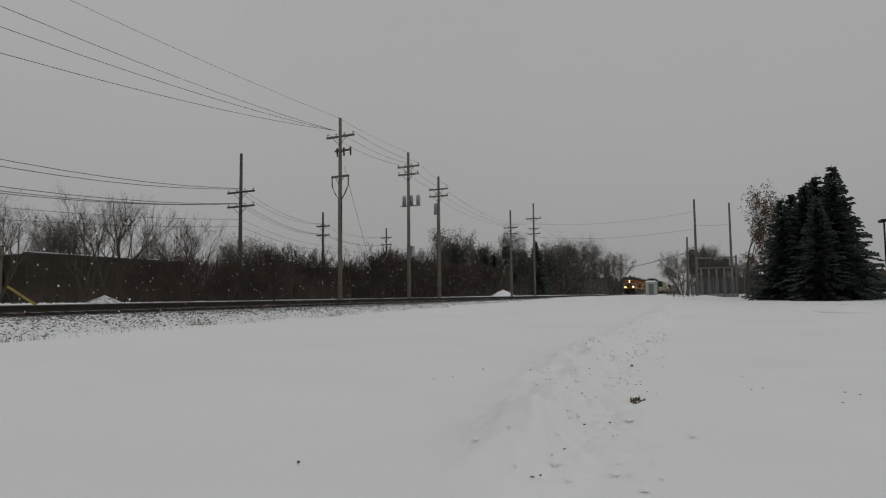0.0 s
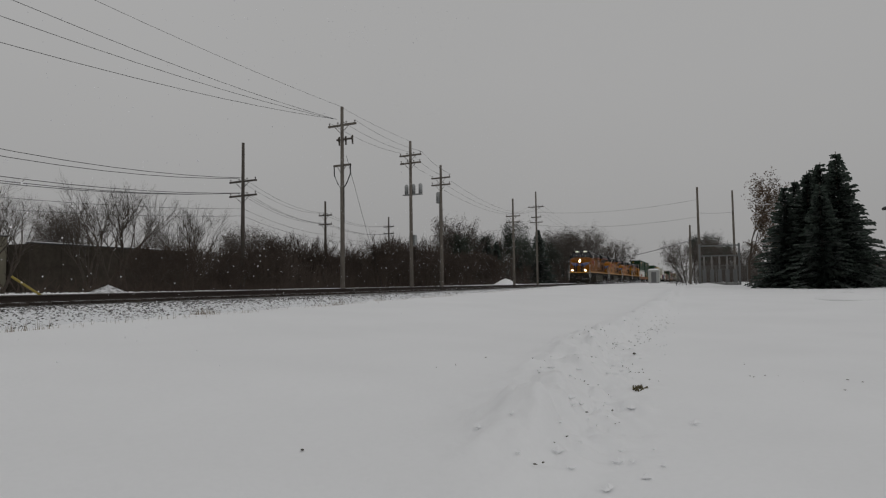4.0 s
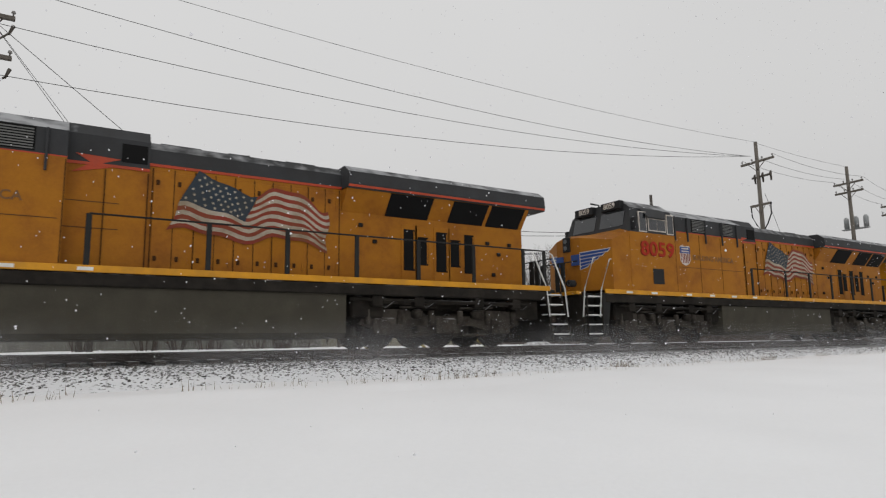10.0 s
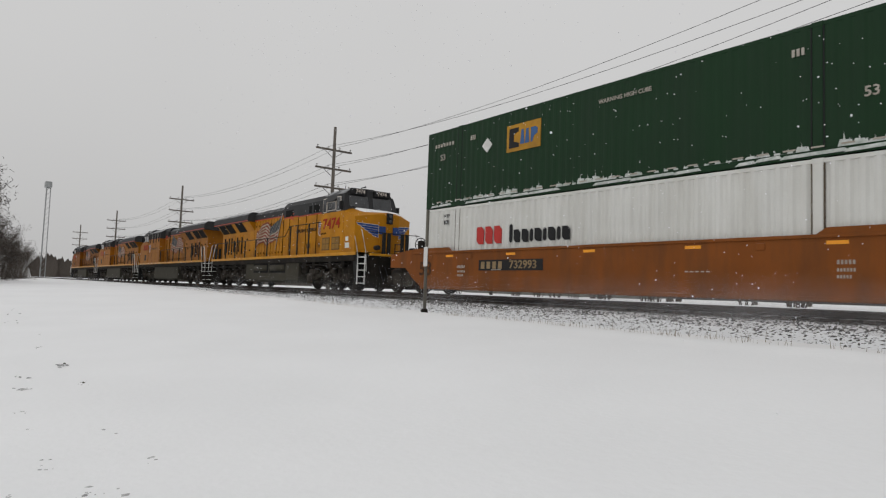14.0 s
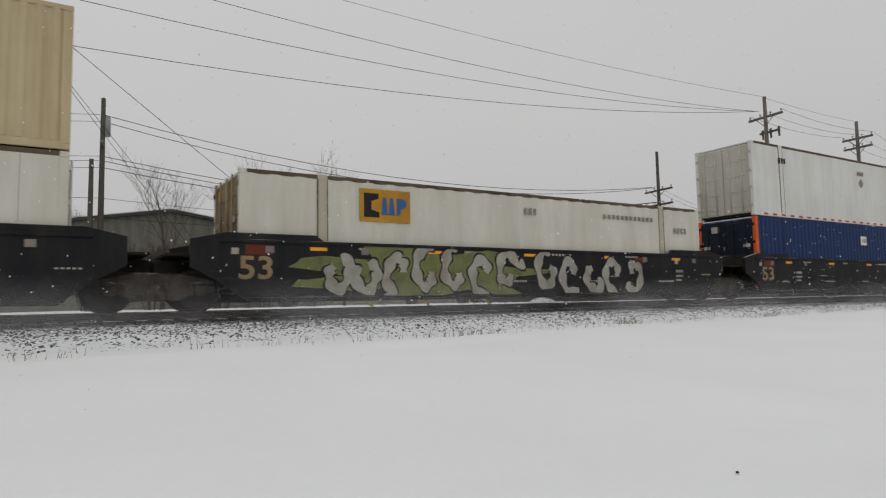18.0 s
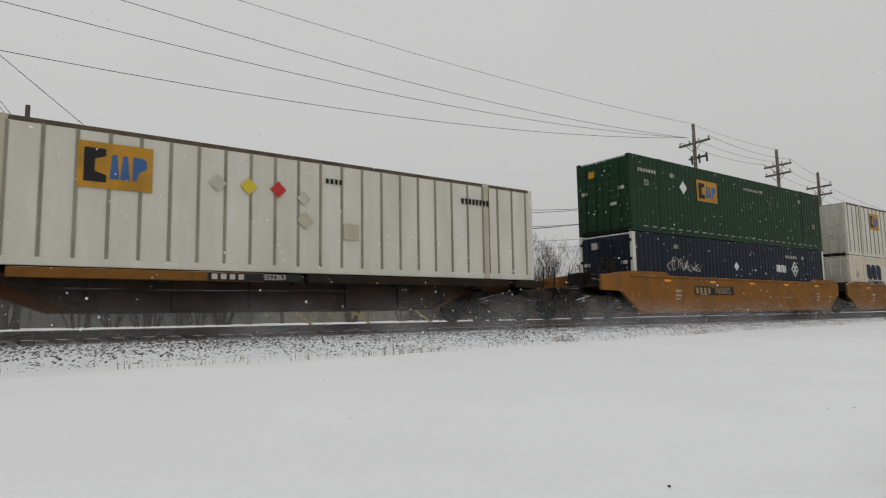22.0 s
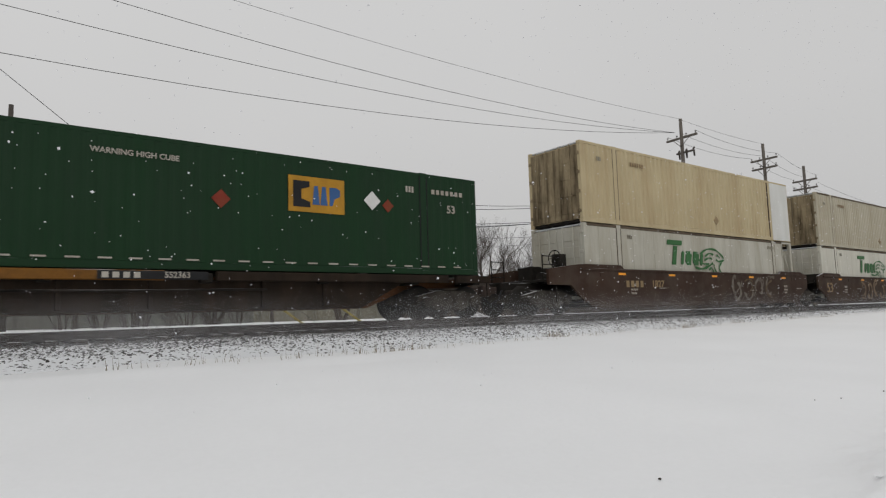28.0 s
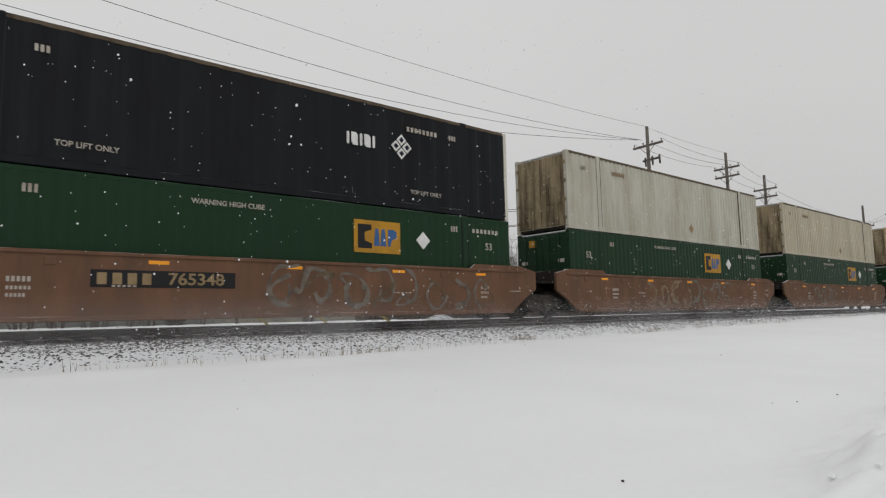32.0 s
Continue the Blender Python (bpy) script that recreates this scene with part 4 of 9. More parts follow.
BLACKBOX = paint("black_container_paint", (0.006, 0.0063, 0.008), (0.012, 0.02, 0.022), 0.25)
REDBOX = paint("red_brown_container_paint", (0.145, 0.026, 0.011), (0.07, 0.03, 0.018), 0.38)
SOOT = mat("sooty_door_paint", (0.30, 0.24, 0.15), 0.75, var=0.2, bump=0.1, dirt=(0.035, 0.022, 0.012), amount=0.55, streak=2.0, dscale=1.6, spec=0.1)
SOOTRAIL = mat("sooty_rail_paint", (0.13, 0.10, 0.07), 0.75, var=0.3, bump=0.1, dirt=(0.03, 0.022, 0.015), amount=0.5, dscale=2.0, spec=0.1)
LOGOAMBER = mat("amber_panel_paint", (0.46, 0.235, 0.025), 0.5, bump=0.0, dirt=(0.22, 0.12, 0.03), amount=0.35, spec=0.15)
LOGOBLUE = mat("logo_blue_paint", (0.035, 0.10, 0.25), 0.5, bump=0.0)
LOGOGREEN = mat("logo_green_paint", (0.04, 0.135, 0.045), 0.5, bump=0.0, dirt=(0.05, 0.12, 0.05), amount=0.3, spec=0.15)
CRESTGOLD = mat("crest_gold_paint", (0.36, 0.22, 0.05), 0.5, bump=0.0, dirt=(0.15, 0.08, 0.03), amount=0.3)
NAVYMARK = mat("dark_navy_marking", (0.008, 0.013, 0.035), 0.5, bump=0.0, spec=0.15)
LOGORED = mat("logo_dark_red_paint", (0.11, 0.026, 0.016), 0.5, bump=0.0)
LOGOYELLOW = mat("logo_yellow_paint", (0.46, 0.28, 0.04), 0.5, bump=0.0, dirt=(0.16, 0.04, 0.015), amount=0.45, dscale=2.0, spec=0.15)
VIVIDRED = mat("vivid_red_paint", (0.42, 0.025, 0.02), 0.5, bump=0.0)
ENDORANGE = mat("orange_corner_paint", (0.62, 0.10, 0.012), 0.5, bump=0.02, dirt=(0.2, 0.05, 0.02), amount=0.2)
POSTGREY = mat("grey_post_strip", (0.25, 0.23, 0.175), 0.6, bump=0.05, dirt=(0.1, 0.085, 0.06), amount=0.3)
BROWNWELL = mat("rusty_brown_car_paint", (0.115, 0.048, 0.017), 0.65, var=0.2, scale=0.9, bump=0.1, dirt=(0.06, 0.035, 0.02), amount=0.4, streak=1.6, snow=0.5, spec=0.1)
FADEDWELL = mat("faded_brown_car_paint", (0.155, 0.083, 0.05), 0.65, var=0.2, scale=0.9, bump=0.1, dirt=(0.085, 0.055, 0.038), amount=0.4, streak=1.6, snow=0.5, spec=0.1)
OCHREWELL = mat("ochre_car_paint", (0.225, 0.095, 0.016), 0.6, var=0.12, scale=0.8, bump=0.08, dirt=(0.14, 0.07, 0.03), amount=0.4, streak=1.5, snow=0.5, spec=0.1)
RUSSETWELL = mat("russet_car_paint", (0.215, 0.068, 0.015), 0.6, var=0.15, scale=0.8, bump=0.08, dirt=(0.1, 0.045, 0.02), amount=0.35, streak=1.5, snow=0.5, spec=0.1)
BLACKWELL = mat("black_car_paint", (0.014, 0.0145, 0.016), 0.55, var=0.25, scale=0.8, bump=0.08, dirt=(0.035, 0.031, 0.027), amount=0.35, streak=1.5, snow=0.5, spec=0.1)
DKBROWN = mat("dark_brown_car_paint", (0.045, 0.026, 0.018), 0.65, var=0.25, scale=0.8, bump=0.1, dirt=(0.085, 0.067, 0.052), amount=0.3, snow=0.5, spec=0.1)
SKIRT = mat("grimy_girder_paint", (0.022, 0.016, 0.012), 0.8, var=0.3, bump=0.1, dirt=(0.045, 0.03, 0.02), amount=0.3, streak=1.5, spec=0.08)
DECK = mat("worn_deck_paint", (0.20, 0.09, 0.02), 0.7, var=0.2, bump=0.1, dirt=(0.06, 0.032, 0.014), amount=0.5, dscale=2.0, snow=0.6, spec=0.1)
ORANGE = mat("orange_reflector", (0.85, 0.33, 0.02), 0.4, bump=0.0)
PALEMARK = mat("faded_white_marking", (0.42, 0.39, 0.34), 0.6, bump=0.0, dirt=(0.2, 0.15, 0.1), amount=0.3)
FADEDARK = mat("faded_dark_marking", (0.05, 0.028, 0.016), 0.7, bump=0.0, dirt=(0.15, 0.06, 0.02), amount=0.3, spec=0.1)
PALEGOLD = mat("pale_gold_marking", (0.29, 0.21, 0.115), 0.6, bump=0.0, dirt=(0.15, 0.1, 0.05), amount=0.35, spec=0.1)
GRAFFITI = mat("silver_graffiti_paint", (0.34, 0.33, 0.28), 0.6, bump=0.0, dirt=(0.12, 0.09, 0.07), amount=0.35)
FAINT = mat("faint_spray_paint", (0.17, 0.15, 0.125), 0.7, bump=0.0, dirt=(0.06, 0.04, 0.028), amount=0.45, dscale=2.5, spec=0.1)
WASH = mat("faded_spray_wash", (0.15, 0.11, 0.07), 0.75, var=0.3, bump=0.0, dirt=(0.04, 0.026, 0.018), amount=0.5, dscale=2.0, spec=0.1)
GRAFTAN = mat("tan_graffiti_paint", (0.19, 0.135, 0.08), 0.7, bump=0.0, dirt=(0.1, 0.06, 0.04), amount=0.3)
GRAFGREEN = mat("green_graffiti_paint", (0.17, 0.185, 0.06), 0.6, bump=0.0, dirt=(0.05, 0.06, 0.03), amount=0.4, dscale=2.0)
BOX_L, BOX_H, BOX_W = 16.15, 2.895, 2.56


def bars(parent, x, y, z, w, h, n, material, name="lettering_bar"):
    """A line of writing too small to read: a row of upright bars."""
    sgn = 1 if y > 0 else -1
    b = Build()
    step = w / n
    for k in range(n):
        b.box(x + k * step, x + k * step + step * 0.62, y, y + sgn * 0.006, z, z + h)
    return b.part(name, material, parent)


def end_gear(car, x, d, seed):
    """Platform, brake wheel, stand pipes and coupler at a car's outer end; d: outward."""
    b = Build()
    b.box(x, x + d * 2.9, -0.28, 0.28, 0.72, 1.12, 0.03)
    b.box(x, x + d * 1.6, -1.3, 1.3, 1.12, 1.20, 0.01)
    b.part("end_platform", UNDER, car)
    b = Build()
    b.box(x + d * 2.7, x + d * 3.35, -0.12, 0.12, 0.74, 0.98, 0.03)
    b.box(x + d * 3.2, x + d * 3.6, -0.2, 0.16, 0.66, 1.04, 0.05)
    b.part("coupler", RUST, car)
    for y in (-1.25, 1.25):
        b = Build()
        for e in (0.15, 0.75):
            b.tube([(x + d * (1.1 + e), y, 0.4 if e < 0.5 else 1.15), (x + d * (1.1 + e), y, 2.0)], 0.022, 6)
        for k in range(3):
            b.tube([(x + d * 1.25, y, 1.4 + 0.28 * k), (x + d * 1.85, y, 1.4 + 0.28 * k)], 0.018, 5)
        b.part("end_ladder", UNDER, car)
    b = Build()
    for k in range(16):
        a0, a1 = k * math.tau / 16, (k + 1) * math.tau / 16
        b.tube([(x + d * 0.7, -0.75 + 0.28 * math.cos(a0), 1.95 + 0.28 * math.sin(a0)), (x + d * 0.7, -0.75 + 0.28 * math.cos(a1), 1.95 + 0.28 * math.sin(a1))], 0.02, 5)
    for k in range(4):
        a = k * math.tau / 4
        b.tube([(x + d * 0.7, -0.75, 1.95), (x + d * 0.7, -0.75 + 0.28 * math.cos(a), 1.95 + 0.28 * math.sin(a))], 0.014, 5)
    b.box(x + d * 0.3, x + d * 0.66, -0.95, -0.55, 1.2, 2.1, 0.03)
    b.part("brake_wheel", UNDER, car)
    b = Build()
    b.tube([(x + d * 0.2, -0.2, 1.3), (x + d * 0.9, -0.2, 1.3)], 0.2, 12)
    b.box(x + d * 0.2, x + d * 0.8, 0.3, 1.0, 1.2, 1.75, 0.04)
    b.part("brake_cylinder", UNDER, car)
    b = Build()
    b.tube([(x + d * 2.9, -0.35, 0.85), (x + d * 3.1, -0.4, 0.55), (x + d * 3.45, -0.4, 0.4), (x + d * 3.75, -0.4, 0.6)], 0.03, 6)
    b.part("air_hose", OFFBLACK, car)


def well_car(s_left, material, label, left_end, right_end, ribs=False, number="", mark=0, big53=False, tags=(), truck_right=True):
    """One unit of a stack car, origin under its box's left end. left_end/right_end: 'outer' or 'joint'."""
    car = empty("well_car", pose(s_left, TRACK_Y, RAIL_Z), label, "well car", "container cars of the train")
    L = BOX_L
    for sy in (-1, 1):
        b = Build()
        y0, y1 = sorted((sy * 1.36, sy * 1.46))
        reach = lambda end: [(0.1, 0.22), (-0.55, 0.60), (-1.0, 0.98), (-2.1, 1.0), (-2.1, 1.52), (-1.0, 1.66), (-0.3, 1.72)] if end == "outer" else [(0.1, 0.22), (-0.5, 0.66), (-1.05, 0.95), (-1.05, 1.55), (-0.3, 1.72)]
        prof = reach(left_end)[::-1] + [(L - 0.1, 0.22)] + [(L - px, pz) for px, pz in reach(right_end)[1:]] + [(L - 1.75, 1.72), (L - 1.95, 1.58), (1.95, 1.58), (1.75, 1.72)]
        b.prism_y(prof, y0, y1)
        sd = b.part("side_wall", material, car)
        b = Build()
        b.box(-0.45, L + 0.45, sy * 1.44, sy * 1.50, 1.50, 1.58, 0.01)
        b.part("side_sill", material if not ribs else DECK, car)
        b = Build()
        b.box(0.1, L - 0.1, sy * 1.44, sy * 1.52, 0.18, 0.28, 0.01)
        b.part("bottom_sill", material, car)
        if ribs:
            for k in range(13):
                b = Build()
                x = 0.9 + k * (L - 1.8) / 12
                b.box(x - 0.05, x + 0.05, sy * 1.46, sy * 1.51, 0.28, 1.50, 0.008)
                b.part("rib", material, car)
    b = Build()
    b.box(0.0, L, -1.36, 1.36, 0.24, 0.36)
    b.part("well_floor", UNDER, car)
    for x, d in ((0, -1), (L, 1)):
        b = Build()
        b.box(x + d * 0.06, x + d * 0.45, -1.36, 1.36, 0.62, 1.70, 0.02)
        b.part("end_bulkhead", UNDER, car)
        end = left_end if d < 0 else right_end
        if end == "outer":
            end_gear(car, x + d * 0.3, d, 0)
        else:
            b = Build()
            b.box(x + d * 0.4, x + d * 1.62, -0.45, 0.45, 0.78, 1.15, 0.03)
            b.box(x + d * 0.4, x + d * 1.5, -1.2, 1.2, 1.2, 1.26, 0.01)
            b.part("joint_platform", UNDER, car)
            b = Build()
            for y in (-1.2, 1.2):
                for k in range(4):
                    b.box(x + d * 0.5, x + d * 1.0, y - 0.02, y + 0.02, 0.55 + 0.28 * k, 0.58 + 0.28 * k)
            b.part("end_ladder", UNDER, car)
    if left_end == "outer":
        add_truck(car, -1.75)
    if right_end == "outer":
        add_truck(car, L + 1.75)
    elif truck_right:
        add_truck(car, L + 1.65)
    y = -1.463
    for k in range(5):
        x = 1.6 + k * 3.2
        b = Build()
        b.box(x, x + 0.42, y, y - 0.008, 1.36, 1.44)
        b.part("reflector", ORANGE, car)
    if big53:
        dark_ = material not in (BLACKWELL, DKBROWN)
        words("53", 0.72, FADEDARK if dark_ else PALEGOLD, car, side_m(0.35, y - 0.003, 0.92), "number", squeeze=1.15)
    if left_end == "joint" and right_end == "joint" and material in (OCHREWELL, RUSSETWELL):
        for k in range(3):
            b = Build()
            xa = 7.55 + 0.78 * k
            b.box(xa, xa + 0.62, y, y - 0.004, 1.12, 1.22)
            b.box(xa + (0.24 if k < 2 else 0.1), xa + (0.38 if k < 2 else 0.5), y, y - 0.0042, 0.72, 1.12)
            b.part("emblem_block", FADEDARK, car)
    for k, (xa, w_, h_) in enumerate(((2.3, 0.42, 0.34), (4.1, 0.5, 0.12), (11.2, 0.7, 0.1), (14.6, 0.36, 0.3), (L - 0.2, 0.5, 0.12))):
        bars(car, xa, y, 0.95 - 0.08 * (k % 3), w_, h_ * 0.3, 5, PALEMARK)
        if h_ > 0.2:
            bars(car, xa, y, 0.80, w_, 0.07, 6, PALEMARK)
            bars(car, xa, y, 0.66, w_ * 0.8, 0.07, 5, PALEMARK)
    for xa in (0.55, 2.9, L - 3.2, L - 0.7):
        b = Build()
        b.box(xa, xa + 0.2, y, y - 0.02, 1.28, 1.44, 0.008)
        b.part("tie_down_plate", STEEL if material is BLACKWELL else material, car)
    if number:
        b = Build()
        x = 8.6 if not mark else mark
        b.box(x - 1.5, x + 1.5, y, y - 0.004, 0.86, 1.22)
        plate = b.part("number_panel", OFFBLACK if material not in (DKBROWN, BLACKWELL) else material, car)
        bars(plate, x - 1.38, y - 0.004, 0.92, 1.15, 0.24, 4, PALEGOLD)
        words(number, 0.36, PALEGOLD, plate, side_m(x + 0.62, y - 0.006, 1.04), "number", squeeze=1.15)
    if material is BLACKWELL:
        for xa, w_, h_, m_ in ((0.1, 0.62, 0.22, REDBOX), (L - 3.6, 0.5, 0.18, REDBOX), (-0.2, 0.16, 0.14, PALEMARK), (L - 1.6, 0.16, 0.14, PALEMARK)):
            b = Build()
            b.box(xa, xa + w_, y, y - 0.006, 1.24, 1.24 + h_)
            b.part("marking_panel", m_, car)
        for k in range(9):
            bars(car, 1.3 + 1.55 * k, y, 1.40 if k % 2 else 0.62, 0.4 + 0.2 * (k % 3), 0.06, 6, PALEMARK)
    for tag in tags:
        graffiti(car, tag[0], tag[1], y - 0.004, *tag[2:])
    return rolling(car, s_left)


def ribbon(b, pts, w, y, floor_=0.3, ceil_=1.5):
    """A flat brush stroke on the wall along a smooth line."""
    q = []
    for i in range(len(pts) - 1):
        p0, p1, p2, p3 = pts[max(0, i - 1)], pts[i], pts[i + 1], pts[min(len(pts) - 1, i + 2)]
        for k in range(5):
            u = k / 5
            q.append([0.5 * (2 * p1[a] + (p2[a] - p0[a]) * u + (2 * p0[a] - 5 * p1[a] + 4 * p2[a] - p3[a]) * u * u + (3 * p1[a] - p0[a] - 3 * p2[a] + p3[a]) * u ** 3) for a in (0, 1)])
    q.append(list(pts[-1]))
    vs = []
    for i, p in enumerate(q):
        a_, c_ = q[max(0, i - 1)], q[min(len(q) - 1, i + 1)]
        d = Vector((c_[0] - a_[0], c_[1] - a_[1]))
        d = d.normalized() if d.length > 1e-6 else Vector((1, 0))
        ww = w * (0.75 + 0.25 * math.sin(i * 0.9))
        vs += [(p[0] - d.y * ww, y, min(ceil_, max(floor_, p[1] + d.x * ww))), (p[0] + d.y * ww, y, min(ceil_, max(floor_, p[1] - d.x * ww)))]
    b.add(vs, [(2 * i, 2 * i + 2, 2 * i + 3, 2 * i + 1) for i in range(len(q) - 1)])


def graffiti(parent, kind_, x, y, span=4.0):
    """Sprayed shapes: looping strokes with dark edges, no letters."""
    rnd = random.Random(hash_of(kind_, x))
    m = {"silver": FAINT if span == 4.0 else GRAFFITI, "tan": GRAFTAN, "green": GRAFGREEN}[kind_]
    root = None
    if kind_ == "green" or (kind_ == "tan" and span != 4.0):
        b, ring = Build(), []
        for i in range(40):
            a = i * math.tau / 40
            r = 1 + 0.22 * math.sin(a * 7 + 1) + 0.12 * math.sin(a * 13)
            ring.append((x + span * 0.5 + (span * 0.56) * r * math.cos(a), min(1.5, max(0.28, 0.86 + 0.62 * r * math.sin(a)))))
        b.prism_y(ring, y - 0.003, y)
        root = b.part("graffiti_cloud", GRAFGREEN if kind_ == "green" else GRAFTAN, parent, "spray-painted cloud with looping shapes")
        m = GRAFFITI if kind_ == "green" else GRAFTAN
    n = max(3, int(span / 0.85))
    for k in range(n):
        x0, zc = x + span * (k + 0.1) / n, 0.88
        w = span / n * 0.8
        turn_, flip_ = rnd.uniform(1.2, 1.9) * math.pi, rnd.choice((-1, 1))
        a0_ = rnd.uniform(0, math.tau)
        shape = [(0.5 + (0.62 - 0.45 * q) * math.cos(a0_ + flip_ * turn_ * q), (0.46 - 0.32 * q) * math.sin(a0_ + flip_ * turn_ * q)) for q in (0, 0.16, 0.33, 0.5, 0.66, 0.83, 1.0)]
        shape = [(shape[0][0] + 0.3 * flip_, shape[0][1] * 1.2)] + shape
        pts = [(x0 + w * px + rnd.uniform(-0.04, 0.04), zc + 1.35 * pz + rnd.uniform(-0.05, 0.05)) for px, pz in shape]
        if m is GRAFFITI or root is not None and kind_ == "tan" and span != 4.0:
            b = Build()
            ribbon(b, pts, 0.225 if m is GRAFFITI else 0.05, y - 0.005 - 0.0004 * k)
            p = b.part("graffiti", OFFBLACK, root or parent, "spray-painted looping shapes" if root is None else "")
            root = root or p
        if kind_ == "tan" and span != 4.0:
            continue
        b = Build()
        ribbon(b, pts, 0.165 if m is GRAFFITI else rnd.uniform(0.05, 0.11), y - 0.009 - 0.0004 * k)
        p = b.part("graffiti_stroke", m, root or parent, "faded spray-painted strokes" if root is None else "")
        root = root or p
        if m is not GRAFFITI:
            b = Build()
            turned = [(x0 + w * (0.5 + 0.5 * math.cos(a0_ + 2.1 * q)), zc + 0.42 * math.sin(a0_ * 2 + 1.3 * q)) for q in (0, 0.5, 1, 1.5, 2)]
            ribbon(b, turned, rnd.uniform(0.03, 0.07), y - 0.012 - 0.0004 * k)
            b.part("graffiti_stroke", WASH if k % 2 else m, root)


def hash_of(a, b):
    return sum(ord(c) for c in str(a)) * 31 + int(b * 100)


def spine_car(s_left, number, label):
    """A low skeleton flat car: centre sill, cross bearers and box seats."""
    car = empty("spine_car", pose(s_left, TRACK_Y, RAIL_Z), label, "flat car", "container cars of the train")
    L = BOX_L
    b = Build()
    b.prism_y([(-0.9, 0.95), (1.6, 0.9), (3.0, 0.36), (L - 3.4, 0.36), (L - 2.0, 0.9), (L + 0.4, 0.95), (L + 0.4, 1.18), (-0.9, 1.18)], -0.42, 0.42)
    b.part("centre_sill", BROWNWELL, car, "dark grimy centre sill")
    for sy in (-1, 1):
        b = Build()
        b.prism_y([(1.9, 1.06), (3.4, 0.36), (L - 4.0, 0.36), (L - 2.6, 1.06)], min(sy * 0.86, sy * 1.16), max(sy * 0.86, sy * 1.16))
        b.part("side_skirt", SKIRT, car, "dark grimy side girder")
        for x in (3.6, 5.2, 6.9, 9.4, 11.0):
            b = Build()
            b.box(x, x + 0.1, sy * 1.14, sy * 1.24, 0.42, 1.06, 0.01)
            b.part("girder_rib", SKIRT, car)
    b = Build()
    b.tube([(2.4, -1.28, 0.82), (6.0, -1.3, 0.8), (9.5, -1.28, 0.84)], 0.03, 6)
    b.part("brake_pipe", UNDER, car)
    for x0, x1 in ((-0.55, 1.2), (2.2, 7.2), (8.3, L - 1.2), (L - 0.9, L + 0.35)):
        for sy in (-1, 1):
            b = Build()
            b.box(x0, x1, sy * 1.22, sy * 1.38, 1.03, 1.24, 0.015)
            b.part("deck_sill", DECK if x0 < 8 or sy > 0 else SKIRT, car, "worn yellow-brown deck sill")
    for x in (0.1, 2.4, 5.0, 8.1, 11.0, 13.8, L - 0.1):
        b = Build()
        b.box(x - 0.14, x + 0.14, -1.3, 1.3, 0.98, 1.20, 0.02)
        b.part("cross_bearer", UNDER, car)
    for x in (0.1, 4.0, L - 4.0, L - 0.1):
        for sy in (-1, 1):
            b = Build()
            b.box(x - 0.12, x + 0.12, sy * 1.08, sy * 1.3, 1.20, 1.268, 0.01)
            b.part("box_seat", UNDER, car)
    add_truck(car, 0.25)
    add_truck(car, L - 0.95)
    for x, d in ((-0.9, -1), (L + 0.4, 1)):
        b = Build()
        b.box(x, x + d * 0.6, -0.12, 0.12, 0.74, 0.98, 0.03)
        b.part("coupler", RUST, car)
        b = Build()
        b.tube([(x, -1.2, 0.5), (x, -1.2, 1.15), (x + d * 0.3, -1.2, 1.15)], 0.02, 5)
        b.part("grab_iron", UNDER, car)
    b = Build()
    b.box(5.9, 8.1, -1.381, -1.387, 1.045, 1.225)
    p = b.part("number_panel", OFFBLACK, car)
    bars(p, 5.98, -1.388, 1.075, 0.8, 0.12, 4, PALEMARK)
    words(number, 0.18, PALEMARK, p, side_m(7.45, -1.39, 1.137), "number")
    return rolling(car, s_left)


SIDE = BOX_W / 2


def corrugated(b, x0, x1, z0, z1, sy, pitch=0.28, depth=0.034):
    """A pressed wall: flats joined by slopes."""
    xs, x = [], x0
    while x < x1 - 1e-6:
        for dx, o in ((0, 0), (0.28, 0), (0.50, 1), (0.78, 1)):
            if x + dx * pitch <= x1:
                xs.append((x + dx * pitch, o))
        x += pitch
    xs.append((x1, 0))
    vs = []
    for x, o in xs:
        y = sy * (SIDE - depth * o)
        vs += [(x, y, z0), (x, y, z1)]
    fs = [(2 * k, 2 * k + 2, 2 * k + 3, 2 * k + 1) for k in range(len(xs) - 1)]
    b.add(vs, fs if sy < 0 else [f[::-1] for f in fs])


